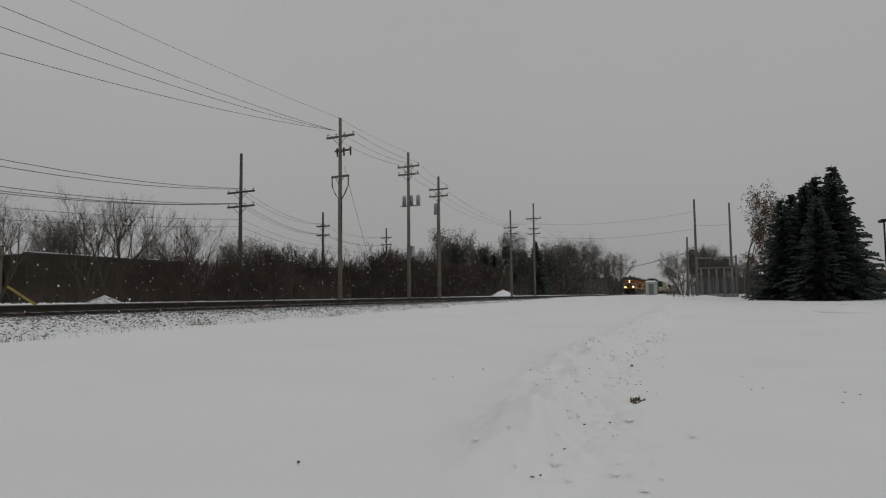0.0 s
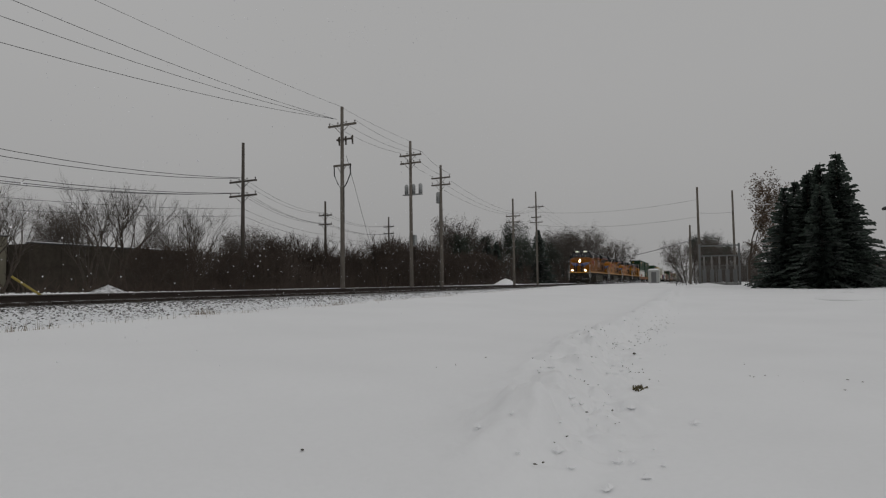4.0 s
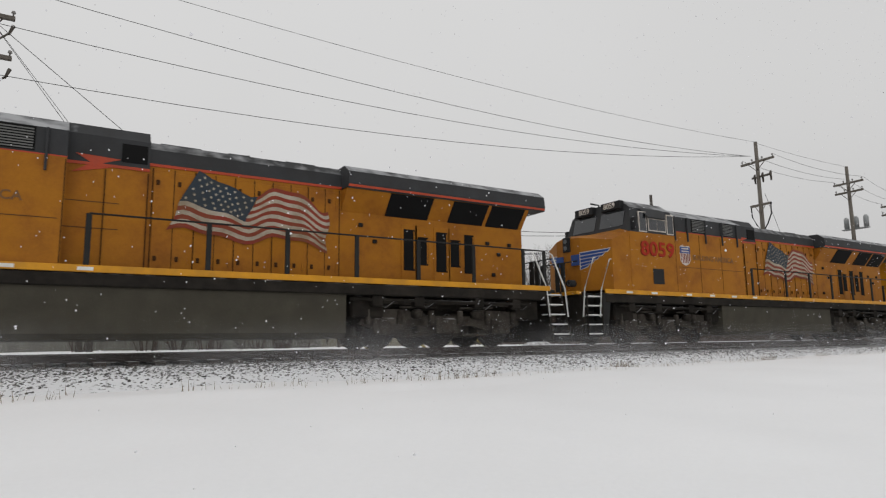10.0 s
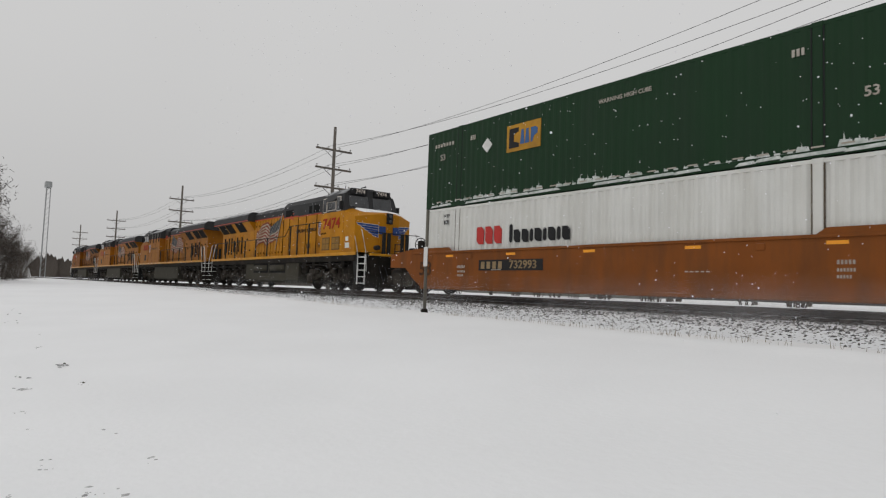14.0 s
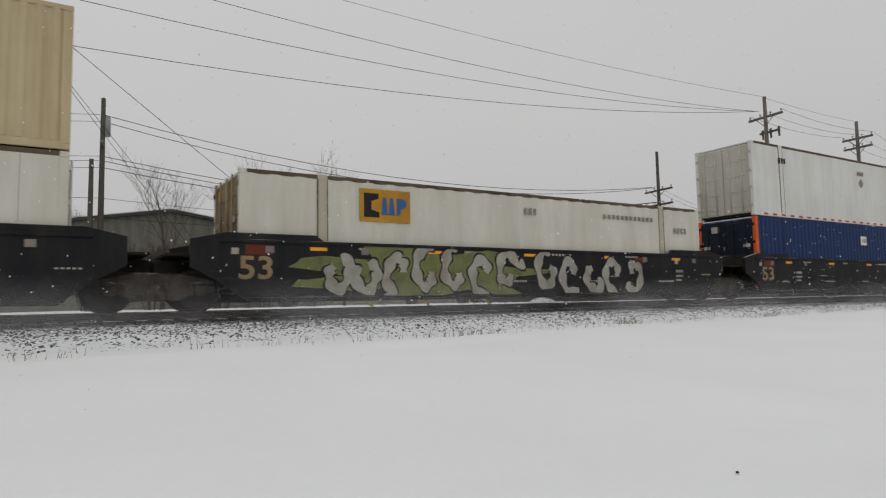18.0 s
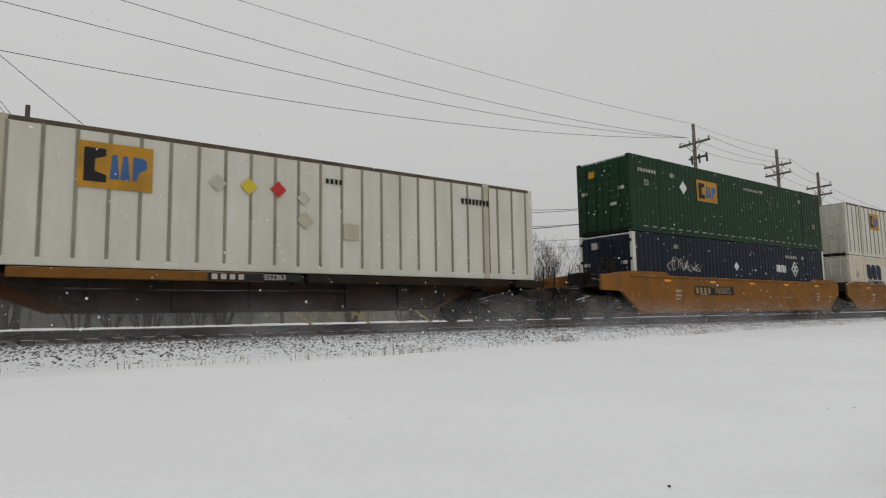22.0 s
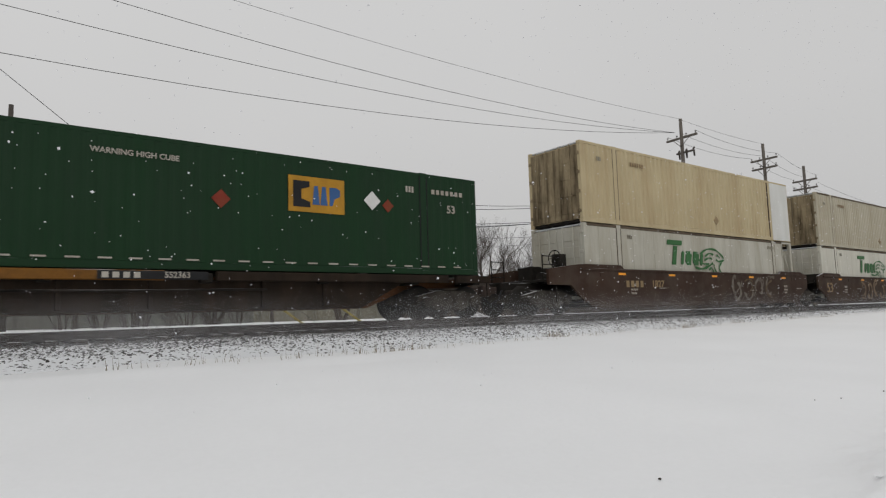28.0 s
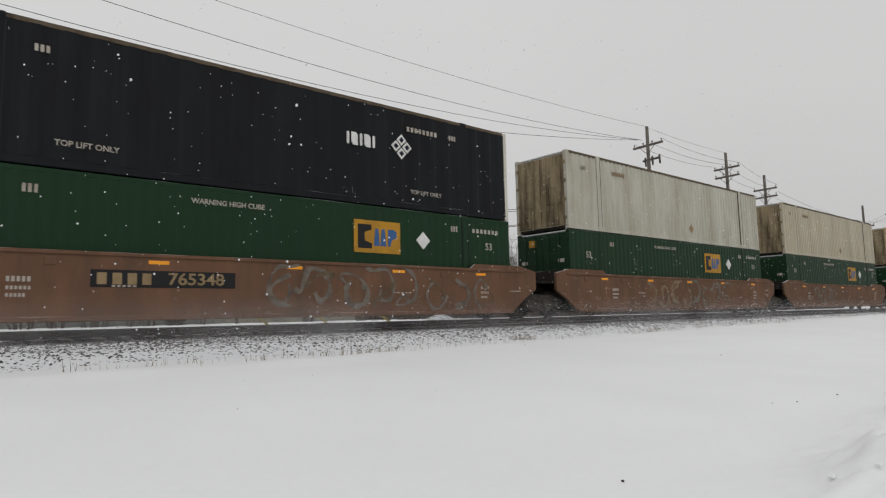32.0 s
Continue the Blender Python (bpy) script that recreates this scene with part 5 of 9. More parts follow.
def container(s_left, z0, paint_, label, style="wave", doors=None, ends=None, reefer=False, posts=None, flip=False):
    """A 53-foot box; origin under its left end at the rail's top. doors: paint of the end that faces forward."""
    c = empty("container", pose(s_left, TRACK_Y, RAIL_Z), label, "container", "containers on the train")
    L, z1 = BOX_L, z0 + (BOX_H if z0 > 1 else 2.82) + (0.06 if z0 > 2 else 0.0)
    doors, ends, posts = doors or paint_, ends or paint_, posts or paint_
    x_left, x_right = 0.0, L - (0.95 if reefer else 0.0)
    fx = (lambda x: L - x) if flip else (lambda x: x)
    b = Build()
    b.box(fx(0.05), fx(x_right - 0.05), -SIDE + 0.09, SIDE - 0.09, z0 + 0.12, z1 - 0.1)
    b.part("inner_body", paint_, c)
    xa_, xb_ = sorted((fx(0.14), fx(x_right - 0.14)))
    for sy in (-1, 1):
        b = Build()
        if style == "wave":
            corrugated(b, xa_, xb_, z0 + 0.17, z1 - 0.09, sy, 0.28, 0.04 if paint_ in (BEIGE, BUTTER, CREAM, GREYBOX, CLEANWHITE, IVORY) else 0.011)
        elif style == "fine":
            corrugated(b, xa_, xb_, z0 + 0.17, z1 - 0.09, sy, 0.6, 0.026)
        else:
            ya, yb = sorted((sy * (SIDE - 0.05), sy * (SIDE - 0.012)))
            n = 22 if style == "flat" else 1
            w = (x_right - 0.28) / n
            for k in range(n):
                b = Build()
                b.box(xa_ + k * w, xa_ + (k + 1) * w - 0.005, ya, yb, z0 + 0.17, z1 - 0.09, 0.004)
                if k < n - 1:
                    b.part("side_panel", paint_, c)
        b.part("side_panel", paint_, c)
        if style == "posts":
            n = 26
            for k in range(n + 1):
                x = 0.3 + k * (L - 0.6) / n
                b = Build()
                b.box(x - 0.034, x + 0.034, sy * (SIDE - 0.02), sy * (SIDE + 0.012), z0 + 0.17, z1 - 0.09, 0.008)
                b.part("side_post", POSTGREY if sy < 0 else paint_, c)
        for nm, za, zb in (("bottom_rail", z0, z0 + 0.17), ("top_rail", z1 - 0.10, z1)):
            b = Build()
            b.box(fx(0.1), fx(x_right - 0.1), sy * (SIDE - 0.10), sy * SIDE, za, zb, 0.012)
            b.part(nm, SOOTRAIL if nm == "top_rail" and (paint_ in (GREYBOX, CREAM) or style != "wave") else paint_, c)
        for x in (0.09, L - 0.09):
            b = Build()
            b.box(x - 0.09, x + 0.09, sy * (SIDE - 0.14), sy * SIDE, z0 + 0.12, z1 - 0.12, 0.012)
            b.part("corner_post", posts, c)
            for z in (z0, z1 - 0.12):
                b = Build()
                b.box(x - 0.09, x + 0.09, sy * (SIDE - 0.17), sy * (SIDE + 0.004), z, z + 0.12, 0.015)
                b.part("corner_casting", posts, c)
        for x in (1.98, L - 1.98):
            b = Build()
            b.box(x - 0.11, x + 0.11, sy * (SIDE - 0.08), sy * (SIDE + 0.010), z0 + 0.05, z1 - 0.05, 0.015)
            b.box(x - 0.13, x + 0.13, sy * (SIDE - 0.16), sy * (SIDE + 0.016), z1 - 0.12, z1 + 0.012, 0.02)
            b.box(x - 0.12, x + 0.12, sy * (SIDE - 0.16), sy * (SIDE + 0.014), z0 - 0.004, z0 + 0.13, 0.02)
            b.part("lifting_post", CREAM if style in ("fine", "posts") and paint_ is WHITEBOX else paint_, c)
            if sy < 0:
                for e in (-0.125, 0.125):
                    b = Build()
                    b.box(x + e - 0.012, x + e + 0.012, sy * (SIDE - 0.05), sy * (SIDE + 0.004), z0 + 0.17, z1 - 0.1)
                    b.part("post_seam", SOOTRAIL if paint_ not in (BLUE, GREEN, NAVY, BLACKBOX, REDBOX) else OFFBLACK, c)
    b = Build()
    b.box(fx(0.08), fx(x_right), -SIDE + 0.06, SIDE - 0.06, z1 - 0.06, z1 - 0.015)
    b.part("roof", SNOWROOF, c, "roof with a thin snow cover")
    b = Build()
    b.box(0.06, L - 0.06, -SIDE + 0.1, SIDE - 0.1, z0 + 0.02, z0 + 0.13)
    b.part("floor_frame", UNDER, c)
    # the two ends: doors forward, a pressed wall behind
    for sy in (-1, 1):
        b = Build()
        ya, yb = sorted((sy * 0.012, sy * (SIDE - 0.14)))
        b.box(fx(-0.005), fx(0.05), ya, yb, z0 + 0.14, z1 - 0.14, 0.01)
        d = b.part("end_door", doors, c)
        for k in range(4):
            zz = z0 + 0.35 + k * 0.62
            b = Build()
            b.box(fx(-0.022), fx(0.0), ya + 0.08, yb - 0.08, zz, zz + 0.40, 0.01)
            b.part("door_panel", doors, d)
        if paint_ in (GREEN, BLUE, NAVY, BLACKBOX, WHITEBOX) and not reefer:
            for k, (yy, zz, ww, hh) in enumerate(((0.3, 2.28, 0.34, 0.26), (0.75, 1.62, 0.28, 0.13), (0.35, 1.05, 0.3, 0.12))):
                if (k == 0) == (sy > 0) or k == 1:
                    b = Build()
                    b.box(fx(-0.034), fx(-0.02), sy * yy, sy * (yy + ww), z0 + zz, z0 + zz + hh)
                    b.part("end_marking", LOGOAMBER if k == 0 and paint_ in (GREEN, WHITEBOX) else PALEMARK, d)
        for k in range(2):
            y = sy * (0.32 + 0.5 * k)
            b = Build()
            b.tube([(fx(-0.05), y, z0 + 0.08), (fx(-0.05), y, z1 - 0.08)], 0.022, 6)
            b.box(fx(-0.07), fx(-0.02), y - 0.03, y + 0.12 * sy, z0 + 0.95, z0 + 1.0)
            b.part("locking_bar", doors, d)
        for k in range(4):
            b = Build()
            zz = z0 + 0.35 + 0.7 * k
            b.box(fx(-0.035), fx(0.02), sy * (SIDE - 0.2), sy * (SIDE - 0.05), zz, zz + 0.11, 0.01)
            b.part("hinge", doors, d)
    b = Build()
    if reefer:
        b.box(fx(x_right - 0.05), fx(x_right), -SIDE + 0.02, SIDE - 0.02, z0 + 0.1, z1 - 0.02)
        b.part("end_wall", ends, c)
        b = Build()
        b.box(fx(x_right), fx(L - 0.35), -0.8, 0.8, z0 + 0.9, z1 - 0.25, 0.06)
        b.box(fx(x_right), fx(L - 0.2), -0.9, 0.9, z0 + 0.12, z0 + 0.85, 0.05)
        b.part("cooling_unit", GREYBOX, c)
        for sy in (-1, 1):
            b = Build()
            y = sy * (SIDE - 0.06)
            b.tube([(fx(x_right), y, z1 - 0.3), (fx(L - 0.1), y, z0 + 0.9)], 0.03, 6)
            b.tube([(fx(x_right), y, z0 + 0.9), (fx(L - 0.1), y, z0 + 0.4)], 0.03, 6)
            b.box(fx(x_right - 0.02), fx(L - 0.1), y - 0.05, y + 0.05, z1 - 0.09, z1 - 0.01)
            b.box(fx(x_right - 0.02), fx(L - 0.1), y - 0.05, y + 0.05, z0 + 0.02, z0 + 0.12)
            b.part("end_brace", paint_, c)
    else:
        ys = np.linspace(-SIDE + 0.15, SIDE - 0.15, 25)
        vs = []
        for k, y in enumerate(ys):
            x = L - 0.03 - (0.04 if k % 4 in (2, 3) else 0.0)
            vs += [(x, y, z0 + 0.13), (x, y, z1 - 0.13)]
        b.add(vs, [(2 * k, 2 * k + 2, 2 * k + 3, 2 * k + 1) for k in range(len(ys) - 1)])
        b.box(L - 0.1, L, -SIDE + 0.1, SIDE - 0.1, z1 - 0.14, z1 - 0.01, 0.01)
        b.box(L - 0.1, L, -SIDE + 0.1, SIDE - 0.1, z0, z0 + 0.14, 0.01)
        b.part("end_wall", ends, c)
    return rolling(c, s_left)


SNOWROOF = mat("snowy_roof", (0.55, 0.56, 0.57), 0.8, var=0.25, scale=1.5, bump=0.2)
YS = -SIDE - 0.016       # just proud of the south wall


def plate(c, name, x0, x1, z0, z1, material, label="", o=0.0):
    b = Build()
    b.box(x0, x1, YS - o - 0.006, YS - o + 0.012, z0, z1)
    return b.part(name, material, c, label)


def diamond(c, x, z, r, material=None, o=0.0):
    b = Build()
    b.prism_y([(x - r, z), (x, z - r), (x + r, z), (x, z + r)], YS - o - 0.006, YS - o + 0.012)
    return b.part("placard", material or WHITE, c)


def block_logo(c, x, z, scale=1.0, slim=1.0):
    """An amber panel with a black block and blue peaks."""
    w, h = 1.55 * scale * slim, 0.90 * scale
    p = plate(c, "logo_panel", x, x + w, z, z + h, LOGOAMBER, "amber panel with black and blue shapes")
    k_ = scale * slim
    b = Build()
    b.prism_y([(x + px * k_, z + pz * scale) for px, pz in ((0.12, 0.12), (0.58, 0.12), (0.58, 0.26), (0.34, 0.33), (0.34, 0.57), (0.56, 0.64), (0.56, 0.78), (0.12, 0.78))], YS - 0.012, YS)
    b.part("logo_block", OFFBLACK, p)
    for k in range(2):
        b = Build()
        xa = 0.64 + 0.22 * k
        b.prism_y([(x + px * k_, z + pz * scale) for px, pz in ((xa, 0.2), (xa + 0.2, 0.2), (xa + 0.15, 0.68), (xa + 0.05, 0.68))], YS - 0.012, YS)
        b.part("logo_peak", LOGOBLUE, p)
    b = Build()
    b.prism_y([(x + px * k_, z + pz * scale) for px, pz in ((1.12, 0.2), (1.2, 0.2), (1.26, 0.38), (1.42, 0.46), (1.42, 0.62), (1.32, 0.68), (1.12, 0.68))], YS - 0.012, YS)
    b.part("logo_peak", LOGOBLUE, p)


def slab(x, z, w, h, lean=0.0, cut=0.22):
    """The outline of a block with cut corners."""
    q = min(w, h) * cut
    pts = [(q, 0), (w - q, 0), (w, q), (w, h - q), (w - q, h), (q, h), (0, h - q), (0, q)]
    return [(x + px + lean * pz, z + pz) for px, pz in pts]


def shape_row(c, x, z, row, h, material, gap=0.06, lean=0.0, fat=0.5, name="logo_shape"):
    """A line of plain shapes in a logo's colours. B, b: tall and low blocks; l, i: tall and low pointed bars; s: a small square."""
    for ch in row:
        b = Build()
        hh = h if ch in "Bl" else h * 0.68
        if ch in "Bb":
            w = fat * h * (0.95 if ch == "B" else 0.8)
            q = w * 0.34
            pts = [(q, 0), (w, 0), (w, hh - q), (w - q, hh), (0, hh), (0, q)]
            b.prism_y([(x + px + lean * pz, z + pz) for px, pz in pts], YS - 0.008, YS + 0.01)
        elif ch in "li":
            w = fat * h * 0.36
            b.prism_y([(x + px + lean * pz, z + pz) for px, pz in ((w / 2, 0), (w, w * 0.4), (w, hh - w * 0.4), (w / 2, hh), (0, hh - w * 0.4), (0, w * 0.4))], YS - 0.008, YS + 0.01)
        else:
            w = fat * h * 0.36
            b.prism_y(slab(x, z, w, w), YS - 0.008, YS + 0.01)
        b.part(name, material, c)
        x += w + gap
    return x


def cat_head(c, x, z, s):
    """A green big-cat emblem as flowing strokes."""
    strokes = [[(-0.1, 0.05), (0.3, -0.02), (0.7, 0.1), (1.05, 0.3)], [(0.25, 0.72), (0.7, 0.98), (1.25, 0.98), (1.65, 0.72), (1.78, 0.5), (1.6, 0.42)], [(1.6, 0.42), (1.4, 0.4), (1.25, 0.5)],
               [(1.62, 0.34), (1.45, 0.12), (1.5, -0.12), (1.62, -0.2)], [(1.62, -0.2), (1.3, -0.22), (1.15, 0.0), (1.1, 0.25)], [(0.55, 0.62), (0.85, 0.78), (1.1, 0.72)], [(0.5, 0.42), (0.8, 0.55), (1.0, 0.5)],
               [(0.1, 0.5), (0.4, 0.25), (0.8, 0.25)], [(1.3, 0.72), (1.45, 0.66), (1.5, 0.58)], [(0.75, -0.05), (0.95, 0.05), (1.05, -0.2)]]
    root = None
    for q, pts in enumerate(strokes):
        b = Build()
        ribbon(b, [(x + 1.25 * px * s, z + 0.85 * pz * s) for px, pz in pts], (0.05 if q else 0.06) * s, YS - 0.007, -9.0, 9.0)
        p = b.part("cat_emblem" if root is None else "emblem_stroke", LOGOGREEN, root or c, "green big-cat line emblem" if root is None else "")
        root = root or p


def dress(c, kind_, z0):
    """Marks of each kind of box; z0 is its floor."""
    if kind_ == "green":
        block_logo(c, 4.5, z0 + 1.55)
        diamond(c, 3.5, z0 + 1.98, 0.26)
        words("53", 0.32, PALEMARK, c, side_m(1.0, YS - 0.008, z0 + 1.9), "number")
        bars(c, 0.5, YS, z0 + 2.32, 1.2, 0.13, 7, PALEMARK)
        words("WARNING HIGH CUBE", 0.17, PALEMARK, c, side_m(9.2, YS - 0.008, z0 + 2.45), "warning")
        words("53", 0.3, PALEMARK, c, side_m(L_ - 0.95, YS - 0.008, z0 + 1.2), "number")
        for x in (2.6, L_ - 2.5):
            bars(c, x, YS, z0 + 2.3, 0.3, 0.17, 3, PALEMARK)
        b = Build()
        for k in range(26):
            b.box(0.7 + k * 0.58, 0.96 + k * 0.58, YS - 0.005, YS + 0.01, z0 + 0.20, z0 + 0.235)
        b.part("dash_line", PALEMARK, c)
    elif kind_ == "green_back":
        block_logo(c, 10.05, z0 + 1.5)
        diamond(c, 12.45, z0 + 1.95, 0.26)
        if 1.0 < z0 < 2.0:
            diamond(c, 8.4, z0 + 1.65, 0.22, FLAGRED)
            diamond(c, 12.95, z0 + 1.85, 0.18, FLAGRED)
        words("53", 0.32, PALEMARK, c, side_m(L_ - 1.0, YS - 0.008, z0 + 1.9), "number")
        bars(c, L_ - 1.7, YS, z0 + 2.32, 1.2, 0.13, 7, PALEMARK)
        words("WARNING HIGH CUBE", 0.17, PALEMARK, c, side_m(6.6, YS - 0.008, z0 + 2.45), "warning")
        words("53", 0.34, PALEMARK, c, side_m(1.1, YS - 0.008, z0 + 1.5 if z0 > 1 else z0 + 1.9), "number")
        words("TOP LIFT ONLY", 0.17, PALEMARK, c, side_m(1.0, YS - 0.008, z0 + 0.62), "notice")
        for x in (2.5, L_ - 2.6):
            bars(c, x, YS, z0 + 2.3, 0.3, 0.17, 3, PALEMARK)
        b = Build()
        for k in range(26):
            b.box(0.7 + k * 0.58, 0.96 + k * 0.58, YS - 0.005, YS + 0.01, z0 + 0.20, z0 + 0.235)
        b.part("dash_line", PALEMARK, c)
    elif kind_ == "redwords":
        shape_row(c, 3.1, z0 + 1.38, "BBB", 0.6, VIVIDRED, 0.08, 0.0, 0.65)
        words("WTP", 0.17, OFFBLACK, c, side_m(1.35, YS - 0.008, z0 + 2.5), "notice")
        shape_row(c, 4.75, z0 + 1.38, "lbbibibib", 0.62, OFFBLACK, 0.07, 0.0, 0.6)
        bars(c, 1.2, YS, z0 + 2.2, 0.3, 0.15, 3, OFFBLACK)
    elif kind_ == "crest":
        shape_row(c, 2.8, z0 + 2.2, "BBlB", 0.32, LOGOBLUE, 0.07, 0.0, 0.75)
        shape_row(c, 4.0, z0 + 2.2, "BlBBl", 0.32, OFFBLACK, 0.07, 0.0, 0.75)
        bars(c, 2.9, YS, z0 + 2.03, 2.8, 0.09, 24, POSTGREY)
        shape_row(c, 7.2, z0 + 1.2, "lisllslliiiiiliiiiiill", 0.74, LOGORED, 0.038, 0.0, 0.64)
        words("STACK LIMIT 3 HIGH", 0.15, OFFBLACK, c, side_m(3.3, YS - 0.008, z0 + 2.62), "notice")
        words("WTP", 0.2, OFFBLACK, c, side_m(2.3, YS - 0.008, z0 + 2.5), "notice")
        words("TOP LIFT ONLY", 0.17, OFFBLACK, c, side_m(13.2, YS - 0.008, z0 + 0.36), "notice")
        diamond(c, 6.75, z0 + 1.95, 0.17, POSTGREY)
        diamond(c, 6.4, z0 + 0.75, 0.2, GREYBOX)
        words("GLOBAL TRANSPORTATION", 0.27, OFFBLACK, c, side_m(9.2, YS - 0.008, z0 + 0.86), "lettering", squeeze=1.06)
        words("TOP LIFT ONLY", 0.2, OFFBLACK, c, side_m(2.85, YS - 0.008, z0 + 0.38), "notice")
        bars(c, 2.8, YS, z0 + 0.9, 1.8, 0.15, 11, OFFBLACK)
        bars(c, 0.9, YS, z0 + 2.25, 0.9, 0.13, 8, OFFBLACK)
        x = 12.75
        b = Build()
        b.prism_y([(x - 0.26, z0 + 1.78), (x + 0.26, z0 + 1.78), (x + 0.26, z0 + 1.22), (x, z0 + 0.92), (x - 0.26, z0 + 1.22)], YS - 0.006, YS + 0.01)
        cr = b.part("crest", NAVYMARK, c, "dark blue, brown and gold crest emblem")
        for d in (-1, 1):
            b = Build()
            b.prism_y([(x + d * px, z0 + pz) for px, pz in ((0.29, 1.0), (0.46, 0.98), (0.44, 1.3), (0.53, 1.5), (0.47, 1.72), (0.52, 1.9), (0.38, 2.02), (0.30, 1.86), (0.36, 1.6), (0.29, 1.35))], YS - 0.008, YS + 0.01)
            b.part("crest_figure", LOGORED, cr)
            b = Build()
            b.prism_y([(x + d * px, z0 + pz) for px, pz in ((0.05, 1.3), (0.20, 1.3), (0.20, 1.55), (0.05, 1.55))], YS - 0.012, YS + 0.01)
            b.part("crest_band", PALEMARK, cr)
        for zz, ww, hh, m_ in ((1.80, 0.34, 0.14, CRESTGOLD), (1.97, 0.22, 0.22, CRESTGOLD), (2.22, 0.13, 0.26, CRESTGOLD), (0.82, 0.62, 0.10, CRESTGOLD)):
            b = Build()
            b.prism_y(slab(x - ww / 2, z0 + zz, ww, hh, 0.0, 0.35), YS - 0.010, YS + 0.01)
            b.part("crest_band", m_, cr)
    elif kind_ == "cat":
        za = z0 + 1.45
        b = Build()
        b.prism_y([(5.05, za + 0.80), (6.1, za + 0.80), (6.16, za + 1.0), (5.1, za + 1.0)], YS - 0.006, YS + 0.01)
        b.part("logo_shape", LOGOGREEN, c)
        b = Build()
        b.prism_y([(5.35, za), (5.62, za), (5.79, za + 0.76), (5.52, za + 0.76)], YS - 0.006, YS + 0.01)
        b.part("logo_shape", LOGOGREEN, c)
        shape_row(c, 5.98, za, "ibbi", 0.86, LOGOGREEN, 0.13, 0.2, 0.62)
        cat_head(c, 7.15, za - 0.12, 1.0)
        bars(c, 2.5, YS, z0 + 2.35, 0.3, 0.15, 3, POSTGREY)
        bars(c, L_ - 2.6, YS, z0 + 2.4, 0.8, 0.13, 6, POSTGREY)
    elif kind_ == "beige":
        diamond(c, 9.0, z0 + 0.62, 0.2, mat("brown_stain", (0.24, 0.17, 0.09), 0.7, dirt=(0.36, 0.28, 0.16), amount=0.45, dscale=6.0))
        bars(c, 2.9, YS, z0 + 2.32, 0.9, 0.16, 6, mat("brown_marking", (0.22, 0.15, 0.08), 0.6))
        bars(c, 0.9, YS, z0 + 2.3, 0.28, 0.15, 3, POSTGREY)
    elif kind_ == "windows":
        # four panes that widen towards the rear, parted by a wavy bar and a mullion
        xa, span = 0.60 * BOX_L, 0.19 * BOX_L
        low = lambda u: z0 + 1.36 - 0.66 * u
        high = lambda u: z0 + 2.05 + 0.36 * u
        bar = lambda u: z0 + 1.74 - 0.10 * u + 0.07 * math.sin(2.0 * math.pi * u)
        for ua, ub in ((0.0, 0.36), (0.40, 1.0)):
            us = [ua + (ub - ua) * k / 6 for k in range(7)]
            for lo, hi, da, db in ((low, bar, 0.0, -0.05), (bar, high, 0.05, 0.0)):
                b = Build()
                for u, v in zip(us, us[1:]):
                    b.prism_y([(xa + span * u, lo(u) + da), (xa + span * v, lo(v) + da), (xa + span * v, hi(v) + db), (xa + span * u, hi(u) + db)], YS - 0.006, YS + 0.012)
                b.part("logo_pane", LOGOYELLOW, c)
        shape_row(c, 0.525 * BOX_L, z0 + 0.85, "BBB", 0.3, LOGOYELLOW, 0.06, 0.0, 0.65)
        words("53", 0.32, PALEMARK, c, side_m(1.6, YS - 0.008, z0 + 1.05), "number")
        bars(c, 14.2, YS, z0 + 2.1, 1.2, 0.15, 7, PALEMARK)
        words("WARNING HIGH CUBE", 0.17, PALEMARK, c, side_m(8.4, YS - 0.008, z0 + 2.4), "warning")
    elif kind_ == "emp_white":
        block_logo(c, 3.3, z0 + 1.62, 1.06, 0.86)
        if z0 < 2:
            for k, m in enumerate((GREYBOX, mat("placard_yellow", (0.55, 0.42, 0.03), 0.5, bump=0.0), VIVIDRED)):
                diamond(c, 6.1 + 0.72 * k, z0 + 2.0, 0.2, m, 0.02)
        diamond(c, 8.2, z0 + 1.85, 0.18, GREYBOX, 0.02)
        diamond(c, 8.25, z0 + 1.3, 0.22, CREAM, 0.02)
        plate(c, "vent_panel", 9.3, 9.75, z0 + 0.9, z0 + 1.3, CREAM, "", 0.02)
        bars(c, 13.2, YS - 0.02, z0 + 2.2, 1.1, 0.17, 8, OFFBLACK)
        bars(c, 8.8, YS - 0.02, z0 + 2.3, 0.5, 0.13, 4, OFFBLACK)
    elif kind_ == "diamond_mark":
        x = 10.2 if z0 > 2 else 11.3
        shape_row(c, x - 0.36, z0 + 1.6, "lBlBl", 0.36, WHITE, 0.07, 0.0, 0.6)
        for k in range(4):
            a = k * math.tau / 4
            b = Build()
            cx, cz = x + 1.5 + 0.2 * math.cos(a), z0 + 1.8 + 0.2 * math.sin(a)
            b.prism_y([(cx - 0.17, cz), (cx, cz - 0.17), (cx + 0.17, cz), (cx, cz + 0.17)], YS - 0.006, YS + 0.01)
            lg = b.part("logo_diamond", WHITE, c)
            b = Build()
            b.prism_y([(cx - 0.09, cz), (cx, cz - 0.09), (cx + 0.09, cz), (cx, cz + 0.09)], YS - 0.010, YS + 0.01)
            b.part("logo_hole", NAVY, lg)
        words("TOP LIFT ONLY", 0.17, PALEMARK, c, side_m(3.6, YS - 0.008, z0 + 0.5), "notice")
        words("TOP LIFT ONLY", 0.17, PALEMARK, c, side_m(12.6, YS - 0.008, z0 + 0.5), "notice")
